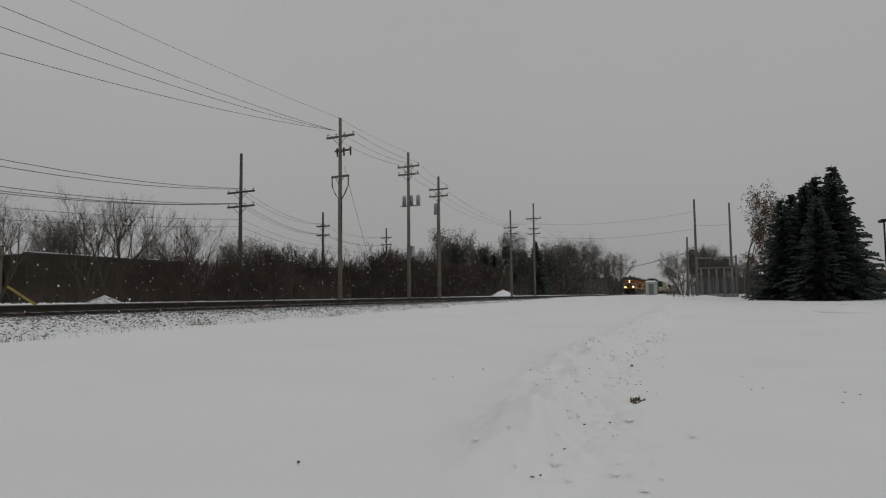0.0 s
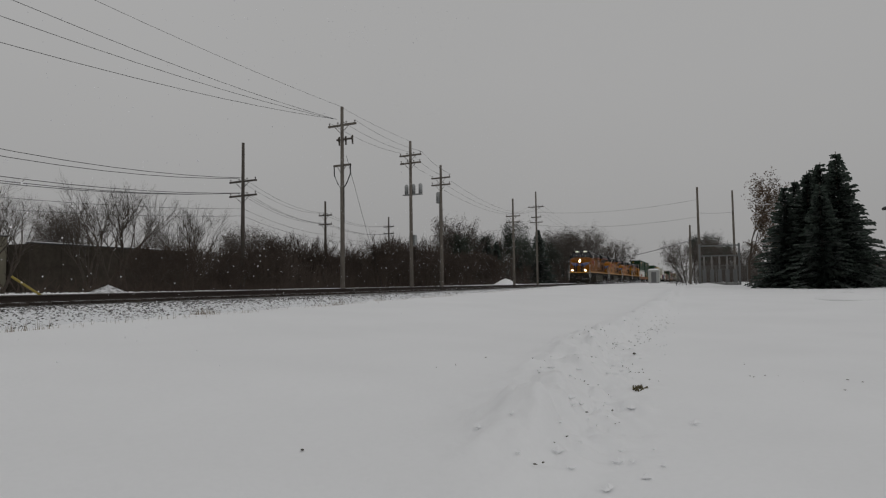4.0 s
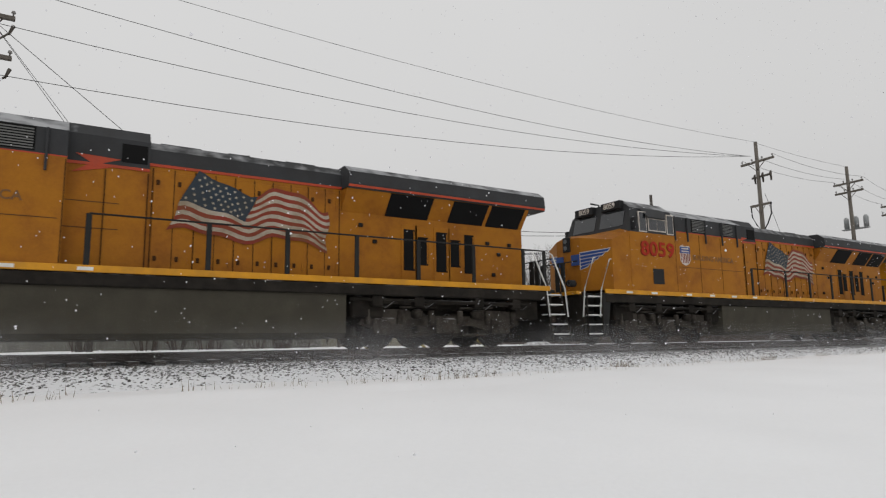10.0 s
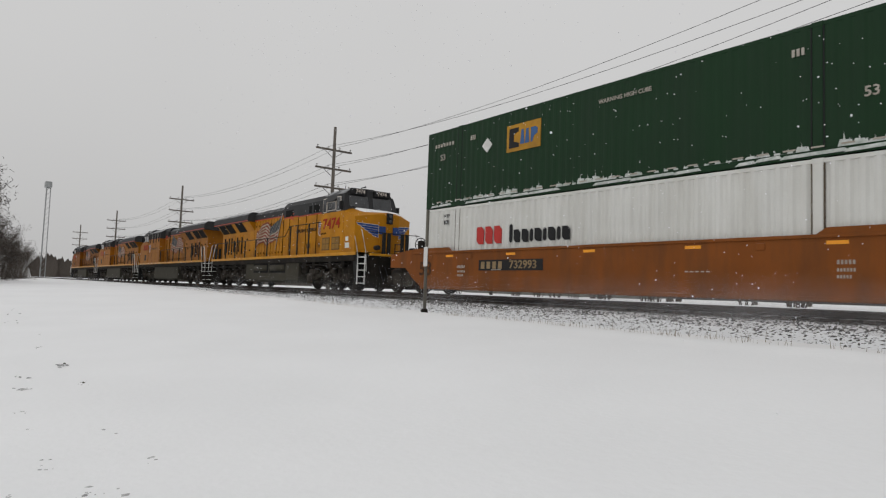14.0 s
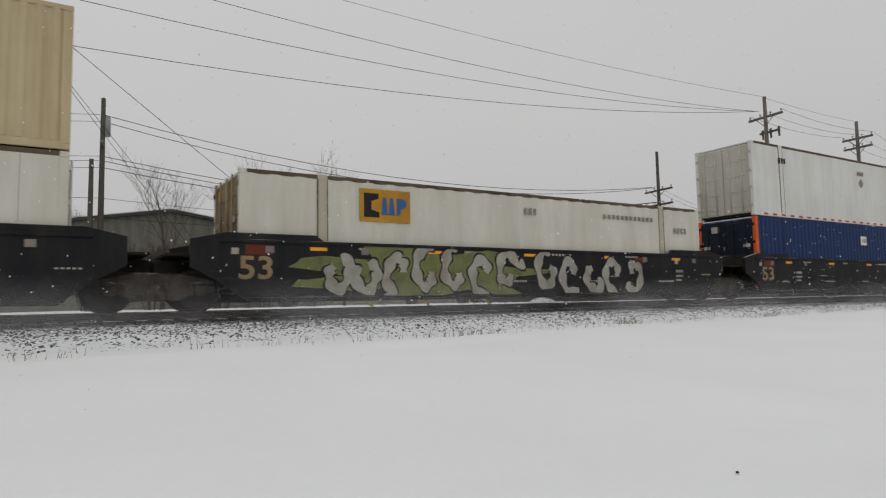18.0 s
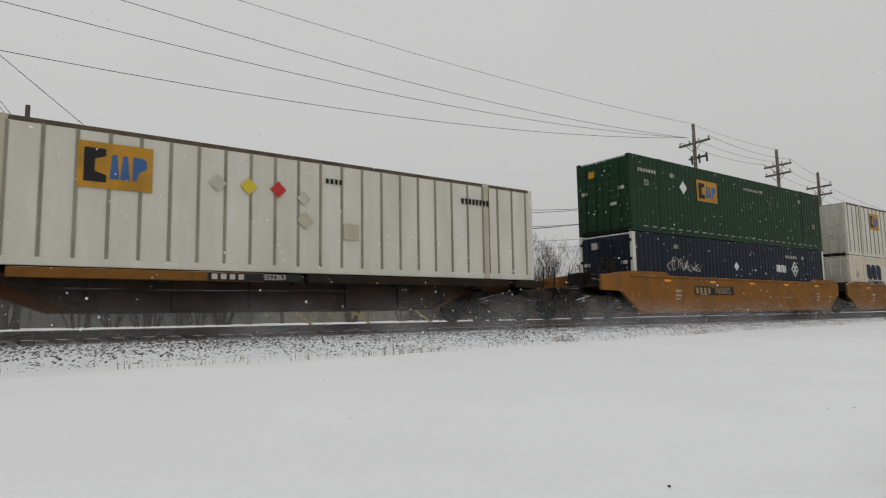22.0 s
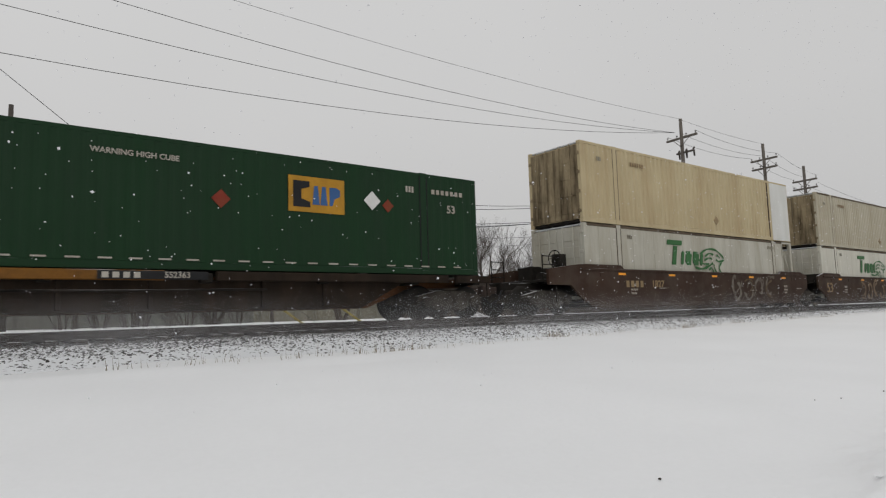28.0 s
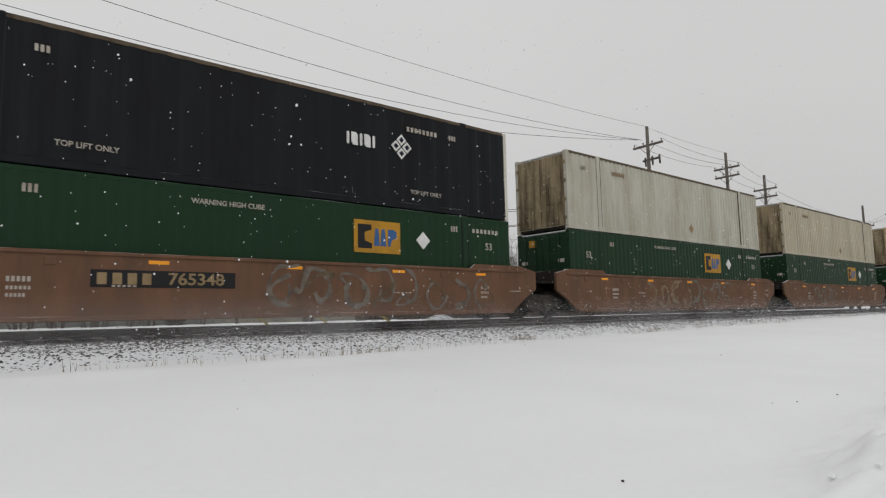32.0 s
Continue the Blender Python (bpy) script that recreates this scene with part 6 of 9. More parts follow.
        bars(c, 11.9, YS, z0 + 2.3, 1.2, 0.14, 8, PALEMARK)
        for x in (2.6, L_ - 2.6):
            bars(c, x, YS, z0 + 2.3, 0.3, 0.15, 3, PALEMARK)
    elif kind_ == "letters3":
        shape_row(c, 2.35, z0 + 1.5, "BBB", 0.86, NAVYMARK, 0.12, 0.0, 0.72)
        words("INTERMODAL", 0.34, NAVYMARK, c, side_m(3.6, YS - 0.008, z0 + 1.30), "lettering", squeeze=1.2)
        words("53", 0.42, POSTGREY, c, side_m(0.95, YS - 0.008, z0 + 1.75), "number")
    elif kind_ == "stacked":
        shape_row(c, 4.5, z0 + 1.3, "Bbbbb", 0.66, ENDORANGE, 0.10, 0.0, 0.68)
        shape_row(c, 7.05, z0 + 1.3, "Bibbbibbib", 0.66, WHITE, 0.09, 0.0, 0.6)
        for k in range(9):
            b = Build()
            half = 0.78 * math.sqrt(1 - ((k - 4) / 5.0) ** 2)
            b.box(1.95 - half, 1.95 + half + 0.25, YS - 0.006, YS + 0.01, z0 + 1.62 + 0.09 * k, z0 + 1.66 + 0.09 * k)
            b.part("logo_line", PALEMARK, c)
        b = Build()
        b.prism_y([(1.4, z0 + 2.0), (1.72, z0 + 1.68), (2.04, z0 + 2.0), (1.72, z0 + 2.32)], YS - 0.014, YS + 0.01)
        b.part("logo_diamond", BLUE, c)
        p = plate(c, "height_plate", 7.75, 8.25, z0 + 2.22, z0 + 2.6, WHITE)
        words("110", 0.26, OFFBLACK, p, side_m(8.0, YS - 0.012, z0 + 2.41), "number")
        words("53", 0.42, WHITE, c, side_m(15.0, YS - 0.008, z0 + 1.95), "number")
        p = plate(c, "height_plate", 14.75, 15.3, z0 + 1.3, z0 + 1.62, WHITE)
        words("110", 0.26, OFFBLACK, p, side_m(15.02, YS - 0.012, z0 + 1.46), "number")
    elif kind_ == "plain_blue":
        p = plate(c, "height_plate", 8.0, 8.5, z0 + 1.9, z0 + 2.3, WHITE)
        words("110", 0.26, OFFBLACK, p, side_m(8.25, YS - 0.012, z0 + 2.1), "number")
        words("53", 0.5, PALEMARK, c, side_m(15.0, YS - 0.008, z0 + 1.9), "number")
        bars(c, 12.6, YS, z0 + 2.3, 1.2, 0.13, 8, PALEMARK)
    elif kind_ == "white_plain":
        bars(c, 2.3 - 0.5, YS, z0 + 2.2, 0.55, 0.22, 3, OFFBLACK)
        diamond(c, 8.4, z0 + 1.9, 0.2, POSTGREY)
        bars(c, 8.1, YS, z0 + 2.25, 0.6, 0.18, 4, POSTGREY)
        bars(c, 11.8, YS, z0 + 2.1, 1.4, 0.16, 9, OFFBLACK)
        words("53", 0.3, OFFBLACK, c, side_m(15.6, YS - 0.008, z0 + 0.6), "number")
        b = Build()
        for k in range(24):
            b.box(0.6 + k * 0.62, 0.85 + k * 0.62, YS - 0.004, YS + 0.012, z0 + 0.04, z0 + 0.11)
        b.part("reflector_strip", VIVIDRED, c)
    elif kind_ == "pale_plain":
        bars(c, 1.2, YS, z0 + 2.3, 0.4, 0.16, 3, POSTGREY)
        bars(c, 8.0, YS, z0 + 1.7, 0.9, 0.2, 5, POSTGREY)
        bars(c, 13.1, YS, z0 + 2.3, 0.9, 0.16, 6, POSTGREY)
    elif kind_ == "emp_single":
        block_logo(c, 2.95, z0 + 1.75, 0.92)
        bars(c, 8.2, YS, z0 + 2.2, 0.5, 0.2, 3, POSTGREY)
        bars(c, 11.4, YS, z0 + 2.25, 2.4, 0.14, 12, POSTGREY)
        bars(c, 14.8, YS, z0 + 1.9, 0.7, 0.2, 4, POSTGREY)


CRUST = mat("packed_dull_snow", (0.58, 0.60, 0.58), 0.85, var=0.2, scale=4.0, bump=0.3, dirt=(0.12, 0.18, 0.13), amount=0.3, dscale=5.0)


def snow_crust(c, z0, x0, x1, tall, seed):
    """Snow blown into the flutes above the bottom rail, and smeared along it."""
    r = random.Random(seed)
    b = Build()
    x = x0
    while x < x1:
        h = tall * (0.2 + 0.8 * abs(math.sin((x - x0) * 0.29 + seed))) * r.uniform(0.35, 1.15)
        if tall > 0.2 and r.random() < 0.92:
            xs_ = x + 0.145
            w0, w1 = r.uniform(0.055, 0.075), r.uniform(0.015, 0.045)
            b.loft([[(xs_ - w0, YS + 0.05, z0 + 0.16), (xs_ + w0, YS + 0.05, z0 + 0.16), (xs_ + w1, YS + 0.05, z0 + 0.2 + h), (xs_ - w1, YS + 0.05, z0 + 0.2 + h * 0.97)],
                    [(xs_ - w0, YS + 0.012, z0 + 0.16), (xs_ + w0, YS + 0.012, z0 + 0.16), (xs_ + w1, YS + 0.03, z0 + 0.2 + h), (xs_ - w1, YS + 0.03, z0 + 0.2 + h * 0.97)]])
            if h > 0.25:
                b.loft([[(x - 0.02, YS + 0.05, z0 + 0.16), (x + 0.27, YS + 0.05, z0 + 0.16), (x + 0.26, YS + 0.05, z0 + 0.16 + h * 0.3), (x, YS + 0.05, z0 + 0.16 + h * 0.36)],
                        [(x - 0.02, YS + 0.008, z0 + 0.16), (x + 0.27, YS + 0.008, z0 + 0.16), (x + 0.24, YS + 0.02, z0 + 0.14 + h * 0.26), (x + 0.02, YS + 0.02, z0 + 0.14 + h * 0.3)]])
        x += 0.28
    if b.v:
        b.part("snow_crust", CRUST, c, "wind-packed snow in the flutes", "stuff")
    b = Build()
    x = x0
    while x < x1:
        w = r.uniform(0.5, 1.6)
        if r.random() < 0.75:
            za = z0 + r.uniform(0.01, 0.05)
            b.loft([[(x, YS + 0.005, za), (x + w, YS + 0.005, za + 0.02), (x + w * 0.9, YS + 0.005, za + 0.1), (x + 0.1, YS + 0.005, za + 0.08)],
                    [(x + 0.05, YS - 0.008, za + 0.01), (x + w - 0.05, YS - 0.008, za + 0.025), (x + w * 0.85, YS - 0.008, za + 0.085), (x + 0.15, YS - 0.008, za + 0.07)]])
        x += w * 0.9
    b.part("snow_smear", CRUST, c, "", "stuff")


L_ = BOX_L
LOW, HIGH, FLATZ = 0.40, 3.255, 1.27
# well cars: left end of the box at the start, paint, ends
WELLS = [
    (267.06, RUSSETWELL, "outer", "joint", False, "732993", 4.95, True, ()),
    (286.50, OCHREWELL, "joint", "joint", False, "", 0, False, ()),
    (305.97, RUSSETWELL, "joint", "outer", False, "732993", 11.4, True, ()),
    (329.50, BROWNWELL, "outer", "outer", True, "", 0, True, ()),
    (353.10, BLACKWELL, "outer", "joint", False, "888303", 4.6, True, ()),
    (372.55, BLACKWELL, "joint", "joint", False, "", 0, True, (("green", 1.81, 5.98), ("silver", 8.41, 4.54))),
    (392.20, BLACKWELL, "joint", "outer", False, "888303", 11.29, True, ()),
    (470.75, OCHREWELL, "outer", "joint", False, "765032", 5.1, False, ()),
    (490.20, OCHREWELL, "joint", "joint", False, "", 0, False, ()),
    (509.95, OCHREWELL, "joint", "outer", False, "765032", 12.0, True, ()),
    (591.60, DKBROWN, "outer", "joint", False, "1827", 3.4, False, (("silver", 9.6),)),
    (611.25, DKBROWN, "joint", "joint", False, "", 0, True, (("tan", 4.5), ("silver", 8.2))),
    (630.75, DKBROWN, "joint", "outer", False, "253825", 12.2, True, (("tan", 1.4, 5.2), ("tan", 7.2, 4.4))),
    (655.25, FADEDWELL, "outer", "joint", False, "765348", 5.2, False, (("silver", 7.4), ("silver", 11.2))),
    (674.60, FADEDWELL, "joint", "joint", False, "", 0, False, (("tan", 4.5), ("silver", 8.2))),
    (694.20, FADEDWELL, "joint", "joint", False, "", 0, False, (("silver", 3.2),)),
    (713.80, FADEDWELL, "joint", "outer", False, "", 0, False, ()),
]
CARWORDS = {"russet_car_paint": "russet steel stack car, grimy, snow along its sills", "ochre_car_paint": "ochre steel stack car with dirty flanks",
            "rusty_brown_car_paint": "rusty brown steel stack car, weathered", "faded_brown_car_paint": "faded brown steel stack car, scuffed", "black_car_paint": "black steel stack car with orange reflectors",
            "dark_brown_car_paint": "dark brown steel stack car covered in faded spray paint"}
for s, m, le, re_, ribs, num, mark, big, tags in WELLS:
    well_car(s, m, CARWORDS[m.name], le, re_, ribs, num, mark, big, tags)
for s, num in ((413.3, "552363"), (431.95, "552363"), (449.4, "552363"), (530.9, "552363"), (551.7, "552363"), (570.45, "552363")):
    spine_car(s, num, "low skeleton flat car with yellow-brown deck sills")

BOXES = [
    # left end, floor, paint, style, marks, label, extras
    (267.06, LOW, CLEANWHITE, "wave", "redwords", "white container with red and black lettering shapes", {}),
    (267.06, HIGH, GREEN, "wave", "green", "dark green container streaked with snow, amber logo panel", {"crust": (0.3, 15.8, 0.62, 3)}),
    (286.50, LOW, GREEN, "wave", "green", "dark green container with amber logo panel", {}),
    (286.50, HIGH, GREEN, "wave", "green", "dark green container with white diamond placard", {}),
    (305.97, LOW, WHITEBOX, "flat", "crest", "white refrigerated container with dark red crest", {"reefer": True}),
    (329.50, LOW, BUTTER, "wave", "beige", "cream corrugated container, slightly stained", {}),
    (329.50, HIGH, GREEN, "wave", "green_back", "dark green container, snow along its lower edge", {"crust": (0.4, 15.6, 0.14, 8)}),
    (353.10, LOW, WHITEBOX, "flat", "cat", "white refrigerated container with green cat emblem", {"reefer": "left"}),
    (353.10, HIGH, BEIGE, "wave", "beige", "beige corrugated container with rusty stains", {}),
    (372.55, LOW, WHITEBOX, "fine", "emp_single", "grimy white container with amber logo panel", {"doors": SOOT}),
    (392.20, LOW, BLUE, "wave", "plain_blue", "blue container with orange corner posts", {"posts": ENDORANGE, "doors": NAVY}),
    (392.20, HIGH, CLEANWHITE, "flat", "white_plain", "clean white container with red reflector strip", {"doors": GREYBOX}),
    (413.30, FLATZ, WHITEBOX, "flat", "crest", "white refrigerated container with dark red crest", {"reefer": True, "doors": GREYBOX}),
    (431.95, FLATZ, REDBOX, "wave", "windows", "red-brown container with yellow window-pane emblem", {}),
    (449.40, FLATZ, WHITEBOX, "posts", "emp_white", "white container with grey outside posts", {"doors": SOOT}),
    (470.75, LOW, NAVY, "wave", "diamond_mark", "navy container with white diamond emblem and sprayed scrawl", {"posts": WHITEBOX}),
    (470.75, HIGH, GREEN, "wave", "green", "dark green container with amber logo panel", {}),
    (490.20, LOW, IVORY, "wave", "letters3", "cream container with heavy black lettering shapes", {"doors": GREYBOX}),
    (490.20, HIGH, WHITEBOX, "posts", "emp_white", "white container with grey outside posts", {"doors": GREYBOX}),
    (509.95, LOW, BLUE, "wave", "stacked", "blue container with orange corner posts and white lettering shapes", {"posts": ENDORANGE, "doors": NAVY}),
    (509.95, HIGH, BLUE, "wave", "stacked", "blue container with orange corner posts and striped emblem", {"posts": ENDORANGE, "doors": NAVY}),
    (530.90, FLATZ, WHITEBOX, "flat", "crest", "white refrigerated container with dark red crest", {"reefer": True, "doors": GREYBOX}),
    (551.70, FLATZ, CREAM, "fine", "pale_plain", "pale dirty white container", {"doors": SOOT}),
    (570.45, FLATZ, GREEN, "wave", "green_back", "dark green container on a low flat car", {}),
    (591.60, LOW, GREYBOX, "flat", "cat", "grey-white refrigerated container with green cat emblem", {"reefer": True, "doors": GREYBOX}),
    (591.60, HIGH, BEIGE, "wave", "beige", "beige corrugated container with rusty doors and a white end panel", {"doors": SOOT, "panel": True}),
    (611.25, LOW, WHITEBOX, "flat", "cat", "white refrigerated container with green cat emblem", {"reefer": True, "doors": GREYBOX}),
    (611.25, HIGH, CREAM, "wave", "beige", "cream corrugated container with rusty doors", {"doors": SOOT}),
    (630.75, LOW, WHITEBOX, "flat", "cat", "white refrigerated container with green cat emblem", {"reefer": True, "doors": SOOT}),
    (630.75, HIGH, BEIGE, "wave", "beige", "beige corrugated container with rusty stains", {"doors": SOOT}),
    (655.25, LOW, GREEN, "wave", "green_back", "dark green container with amber logo panel", {}),
    (655.25, HIGH, BLACKBOX, "fine", "diamond_mark", "black container with white diamond emblem", {"posts": WHITEBOX, "doors": BLACKBOX}),
    (674.60, LOW, GREEN, "wave", "green_back", "dark green container with amber logo panel", {}),
    (674.60, HIGH, GREYBOX, "wave", "beige", "grey-white corrugated container with rusty doors", {"doors": SOOT}),
    (694.20, LOW, GREEN, "wave", "green_back", "dark green container with amber logo panel", {}),
    (694.20, HIGH, CREAM, "wave", "beige", "cream corrugated container with rusty doors", {"doors": SOOT}),
    (713.80, LOW, GREEN, "wave", "green_back", "dark green container with amber logo panel", {}),
    (713.80, HIGH, BEIGE, "wave", "beige", "beige corrugated container with rusty doors", {"doors": SOOT}),
]
for s, z, m, style, marks, lab, extra in BOXES:
    box_ = container(s, z, m, lab, style, extra.get("doors"), None, bool(extra.get("reefer")), extra.get("posts"), extra.get("reefer") == "left")
    dress(box_, marks, z)
    if marks == "diamond_mark" and m is NAVY:
        rs = random.Random(4)
        for k in range(7):
            b = Build()
            xa = 2.14 + 0.30 * k
            ribbon(b, [(xa + rs.uniform(-0.1, 0.5), 2.06 + rs.uniform(-0.28, 0.3)) for q in range(5)], 0.022, YS - 0.008, -9.0, 9.0)
            b.part("scrawl", PALEMARK, box_, "thin white sprayed scrawl")
        diamond(box_, 7.3, z + 1.75, 0.2)
    if extra.get("panel"):
        plate(box_, "end_panel", 14.25, 16.05, z + 0.03, z + BOX_H - 0.03, CLEANWHITE, "plain white end panel", 0.004)
    if extra.get("crust"):
        snow_crust(box_, z, *extra["crust"])


# ---- poles and wires ----
POLEWOOD = mat("weathered_pole_wood", (0.155, 0.138, 0.118), 0.85, var=0.2, scale=1.5, bump=0.3, dirt=(0.05, 0.04, 0.035), amount=0.3, streak=4.0)
DARKWOOD = mat("dark_pole_wood", (0.08, 0.07, 0.06), 0.85, var=0.2, bump=0.3)
WIRE = mat("black_cable", (0.015, 0.015, 0.016), 0.6, bump=0.0)
INSUL = mat("grey_insulator", (0.22, 0.21, 0.2), 0.35, bump=0.0)
GALV = mat("galvanised_metal", (0.32, 0.33, 0.33), 0.5, 0.6, bump=0.05)


def arm(b, z, half, along, tilt=0.0):
    """One cross-arm; along: it lies along x (True) or across the line."""
    if along:
        b.box(-half, half, -0.06, 0.06, z - 0.06, z + 0.06, 0.01)
    else:
        b.box(-0.06, 0.06, -half, half, z - 0.06, z + 0.06, 0.01)


def utility_pole(x, y, top, arms, label, wood=None, radius=0.15, extras=(), turn=0.0, lean=0.0):
    """arms: (height, half width, insulators) along the pole's own x."""
    z0 = ground_z(x, y)
    h = top - z0
    p = empty("utility_pole", pose(x, y, z0 - 0.1, lean, 0, turn), label, "utility pole", "poles along the railway")
    wood = wood or POLEWOOD
    b = Build()
    b.tube([(0, 0, 0), (0, 0, h * 0.5), (0, 0, h + 0.1)], [radius, radius * 0.85, radius * 0.65], 10)
    b.part("pole", wood, p)
    for z, half, n in arms:
        b = Build()
        arm(b, z - z0, half, True)
        for d in (-1, 1):
            b.tube([(d * half * 0.55, 0.05, z - z0 - 0.03), (0, 0.1, z - z0 - 0.55)], 0.02, 5)
        a = b.part("crossarm", wood, p)
        for k in range(n):
            b = Build()
            xx = -half * 0.92 + (2 * half * 0.92) * k / max(1, n - 1)
            b.tube([(xx, 0, z - z0 + 0.06), (xx, 0, z - z0 + 0.14), (xx, 0, z - z0 + 0.16), (xx, 0, z - z0 + 0.22)], [0.02, 0.02, 0.06, 0.04], 8)
            b.part("insulator", INSUL, a)
    for kind_, z in extras:
        b = Build()
        zz = z - z0
        if kind_ == "transformers":
            for k in range(3):
                b.tube([(-0.62 + 0.62 * k, -0.42, zz - 0.42), (-0.62 + 0.62 * k, -0.42, zz + 0.22), (-0.62 + 0.62 * k, -0.42, zz + 0.34)], [0.15, 0.15, 0.07], 12)
            b.box(-0.8, 0.8, -0.52, -0.1, zz - 0.52, zz - 0.47)
            b.part("transformer", GALV, p)
        elif kind_ == "can":
            b.tube([(0.28, -0.1, zz - 0.45), (0.28, -0.1, zz + 0.45), (0.28, -0.1, zz + 0.52)], [0.22, 0.22, 0.1], 12)
            b.part("transformer", GALV, p)
        elif kind_ == "cutouts":
            b.box(-0.75, 0.4, -0.05, 0.05, zz - 0.05, zz + 0.05)
            b.part("cutout_bracket", DARKWOOD, p)
            for k in range(3):
                b = Build()
                b.tube([(-0.7 + 0.5 * k, -0.12, zz - 0.32), (-0.7 + 0.5 * k, -0.12, zz + 0.22)], 0.05, 6)
                b.tube([(-0.62 + 0.5 * k, -0.2, zz - 0.3), (-0.56 + 0.5 * k, -0.2, zz + 0.2)], 0.025, 6)
                b.part("fuse_cutout", DARKWOOD, p)
        elif kind_ == "loops":
            for d in (-1, 1):
                b.tube([(d * 0.62, 0, zz), (d * 0.60, 0, zz - 0.6), (d * 0.35, 0, zz - 1.1), (d * 0.12, 0, zz - 1.4), (d * 0.12, 0, zz - 3.5)], 0.035, 6)
            b.box(-0.65, 0.65, -0.05, 0.05, zz - 0.05, zz + 0.05)
            b.part("cable_riser", WIRE, p)
        elif kind_ == "drop":
            b.tube([(-0.1, 0, zz + 0.5), (-0.42, 0, zz + 0.2), (-0.46, 0, zz - 0.3), (-0.3, 0, zz - 0.7), (-0.12, 0, zz - 0.9), (-0.12, 0, zz - 4.0)], 0.03, 6)
            b.part("cable_riser", WIRE, p)
        elif kind_ == "box":
            b.box(-0.28, 0.28, -0.42, -0.12, zz - 0.4, zz + 0.4, 0.03)
            b.part("control_box", GALV, p)
        elif kind_ == "braces":
            for k in range(3):
                zk = zz - 1.25 * k
                for d in (-1, 1):
                    b = Build()
                    b.tube([(0, 0, zk - 0.35), (d * 0.55, 0, zk + 0.2)], 0.028, 6)
                    b.tube([(d * 0.50, 0, zk + 0.12), (d * 0.60, 0, zk + 0.40)], [0.03, 0.05], 8)
                    b.part("insulator_bracket", DARKWOOD, p)
    return p


def wire(p, q, sag, r=0.010, n=14, group="overhead wires"):
    """A slack cable between two points."""
    p, q = Vector(p), Vector(q)
    b = Build()
    pts = []
    for k in range(n + 1):
        t = k / n
        pts.append(p.lerp(q, t) - Vector((0, 0, sag * 4 * t * (1 - t))))
    b.tube(pts, r, 4)
    return b.thing("wire", WIRE, "thin black overhead wire sagging between poles", "wire", group)


utility_pole(33.7, 20.0, 12.55, ((11.5, 1.05, 4), (9.0, 0.62, 0)), "tall weathered utility pole with riser cables", extras=(("cutouts", 10.6), ("loops", 9.0)), turn=84.0)
utility_pole(43.8, 20.0, 12.5, ((11.5, 0.95, 4), (10.9, 0.9, 4)), "utility pole with three transformers", extras=(("transformers", 9.0), ("box", 5.0)), turn=84.0)
utility_pole(50.0, 20.0, 11.7, ((10.7, 0.9, 3), (10.1, 0.9, 4)), "utility pole with one transformer", extras=(("can", 9.0),), turn=84.0)
utility_pole(-1.8, 20.0, 12.4, ((10.55, 0.62, 2), (9.4, 0.62, 2)), "tall utility pole with stacked bracket insulators", extras=(("braces", 11.2), ("drop", 8.2)))
for k in range(4):
    utility_pole(-38.6 - 36.5 * k, 20.0, 12.4, ((10.9, 1.35, 4), (9.6, 1.35, 4), (8.3, 1.35, 4)), "utility pole with three cross-arms", turn=90.0)
utility_pole(35.4, 28.9, 11.5, ((8.9, 1.25, 4), (7.9, 1.25, 4)), "dark utility pole with two cross-arms", DARKWOOD, turn=84.0)
utility_pole(1.9, 33.5, 11.4, ((9.2, 0.3, 2),), "dark utility pole beside a warehouse", DARKWOOD, extras=(("can", 10.2),), turn=84.0)
utility_pole(73.0, 20.0, 11.6, ((9.6, 0.9, 4), (8.9, 0.9, 2)), "distant weathered utility pole beside the track", extras=(), turn=84.0)
utility_pole(84.9, 20.0, 14.0, ((12.0, 1.1, 4), (10.6, 0.7, 2), (9.9, 0.9, 2)), "distant tall utility pole", turn=84.0)
utility_pole(71.0, -0.4, 11.3, ((8.6, 0.7, 2),), "utility pole beside a fenced substation")
# overhead wires
for dz, z0 in ((11.62, 11.35), (11.62, 10.2), (11.62, 8.75)):
    wire((-1.8, 19.9, z0), (33.7 - 0.9 + 0.3 * z0 / 11, 20.0, dz), 0.75)
wire((-1.8, 20.0, 12.45), (33.7, 20.0, 12.55), 0.5, 0.008)
for k, z0 in enumerate((12.15, 11.1, 11.3, 10.4, 10.35, 9.44)):
    for j in range(3):
        xa, xb = (-1.8 if j == 0 else -38.6 - 36.5 * (j - 1)), -38.6 - 36.5 * j
        za = z0 if j == 0 else (11.05, 11.05, 9.75, 9.75, 8.45, 8.45)[k]
        ya = 19.7 if k % 2 else 20.3
        wire((xa, ya, za), (xb, ya, (11.05, 11.05, 9.75, 9.75, 8.45, 8.45)[k]), 0.8)
for y in (19.1, 20.0, 20.9):
    wire((33.7, y, 11.65), (43.8, y, 11.65), 0.25)
    wire((43.8, y, 11.65), (50.0, y, 10.85), 0.2)
    wire((50.0, y, 10.3), (73.0, y, 9.8), 0.5)
    wire((73.0, y, 9.8), (84.9, y, 12.1), 0.3)
    wire((84.9, y, 12.1), (140.0, y, 11.5), 0.9)
wire((33.7, 20.0, 12.5), (43.8, 20.0, 12.5), 0.1, 0.008)
wire((34.2, 20.0, 9.6), (39.6, 20.3, 1.2), 0.05, 0.012)
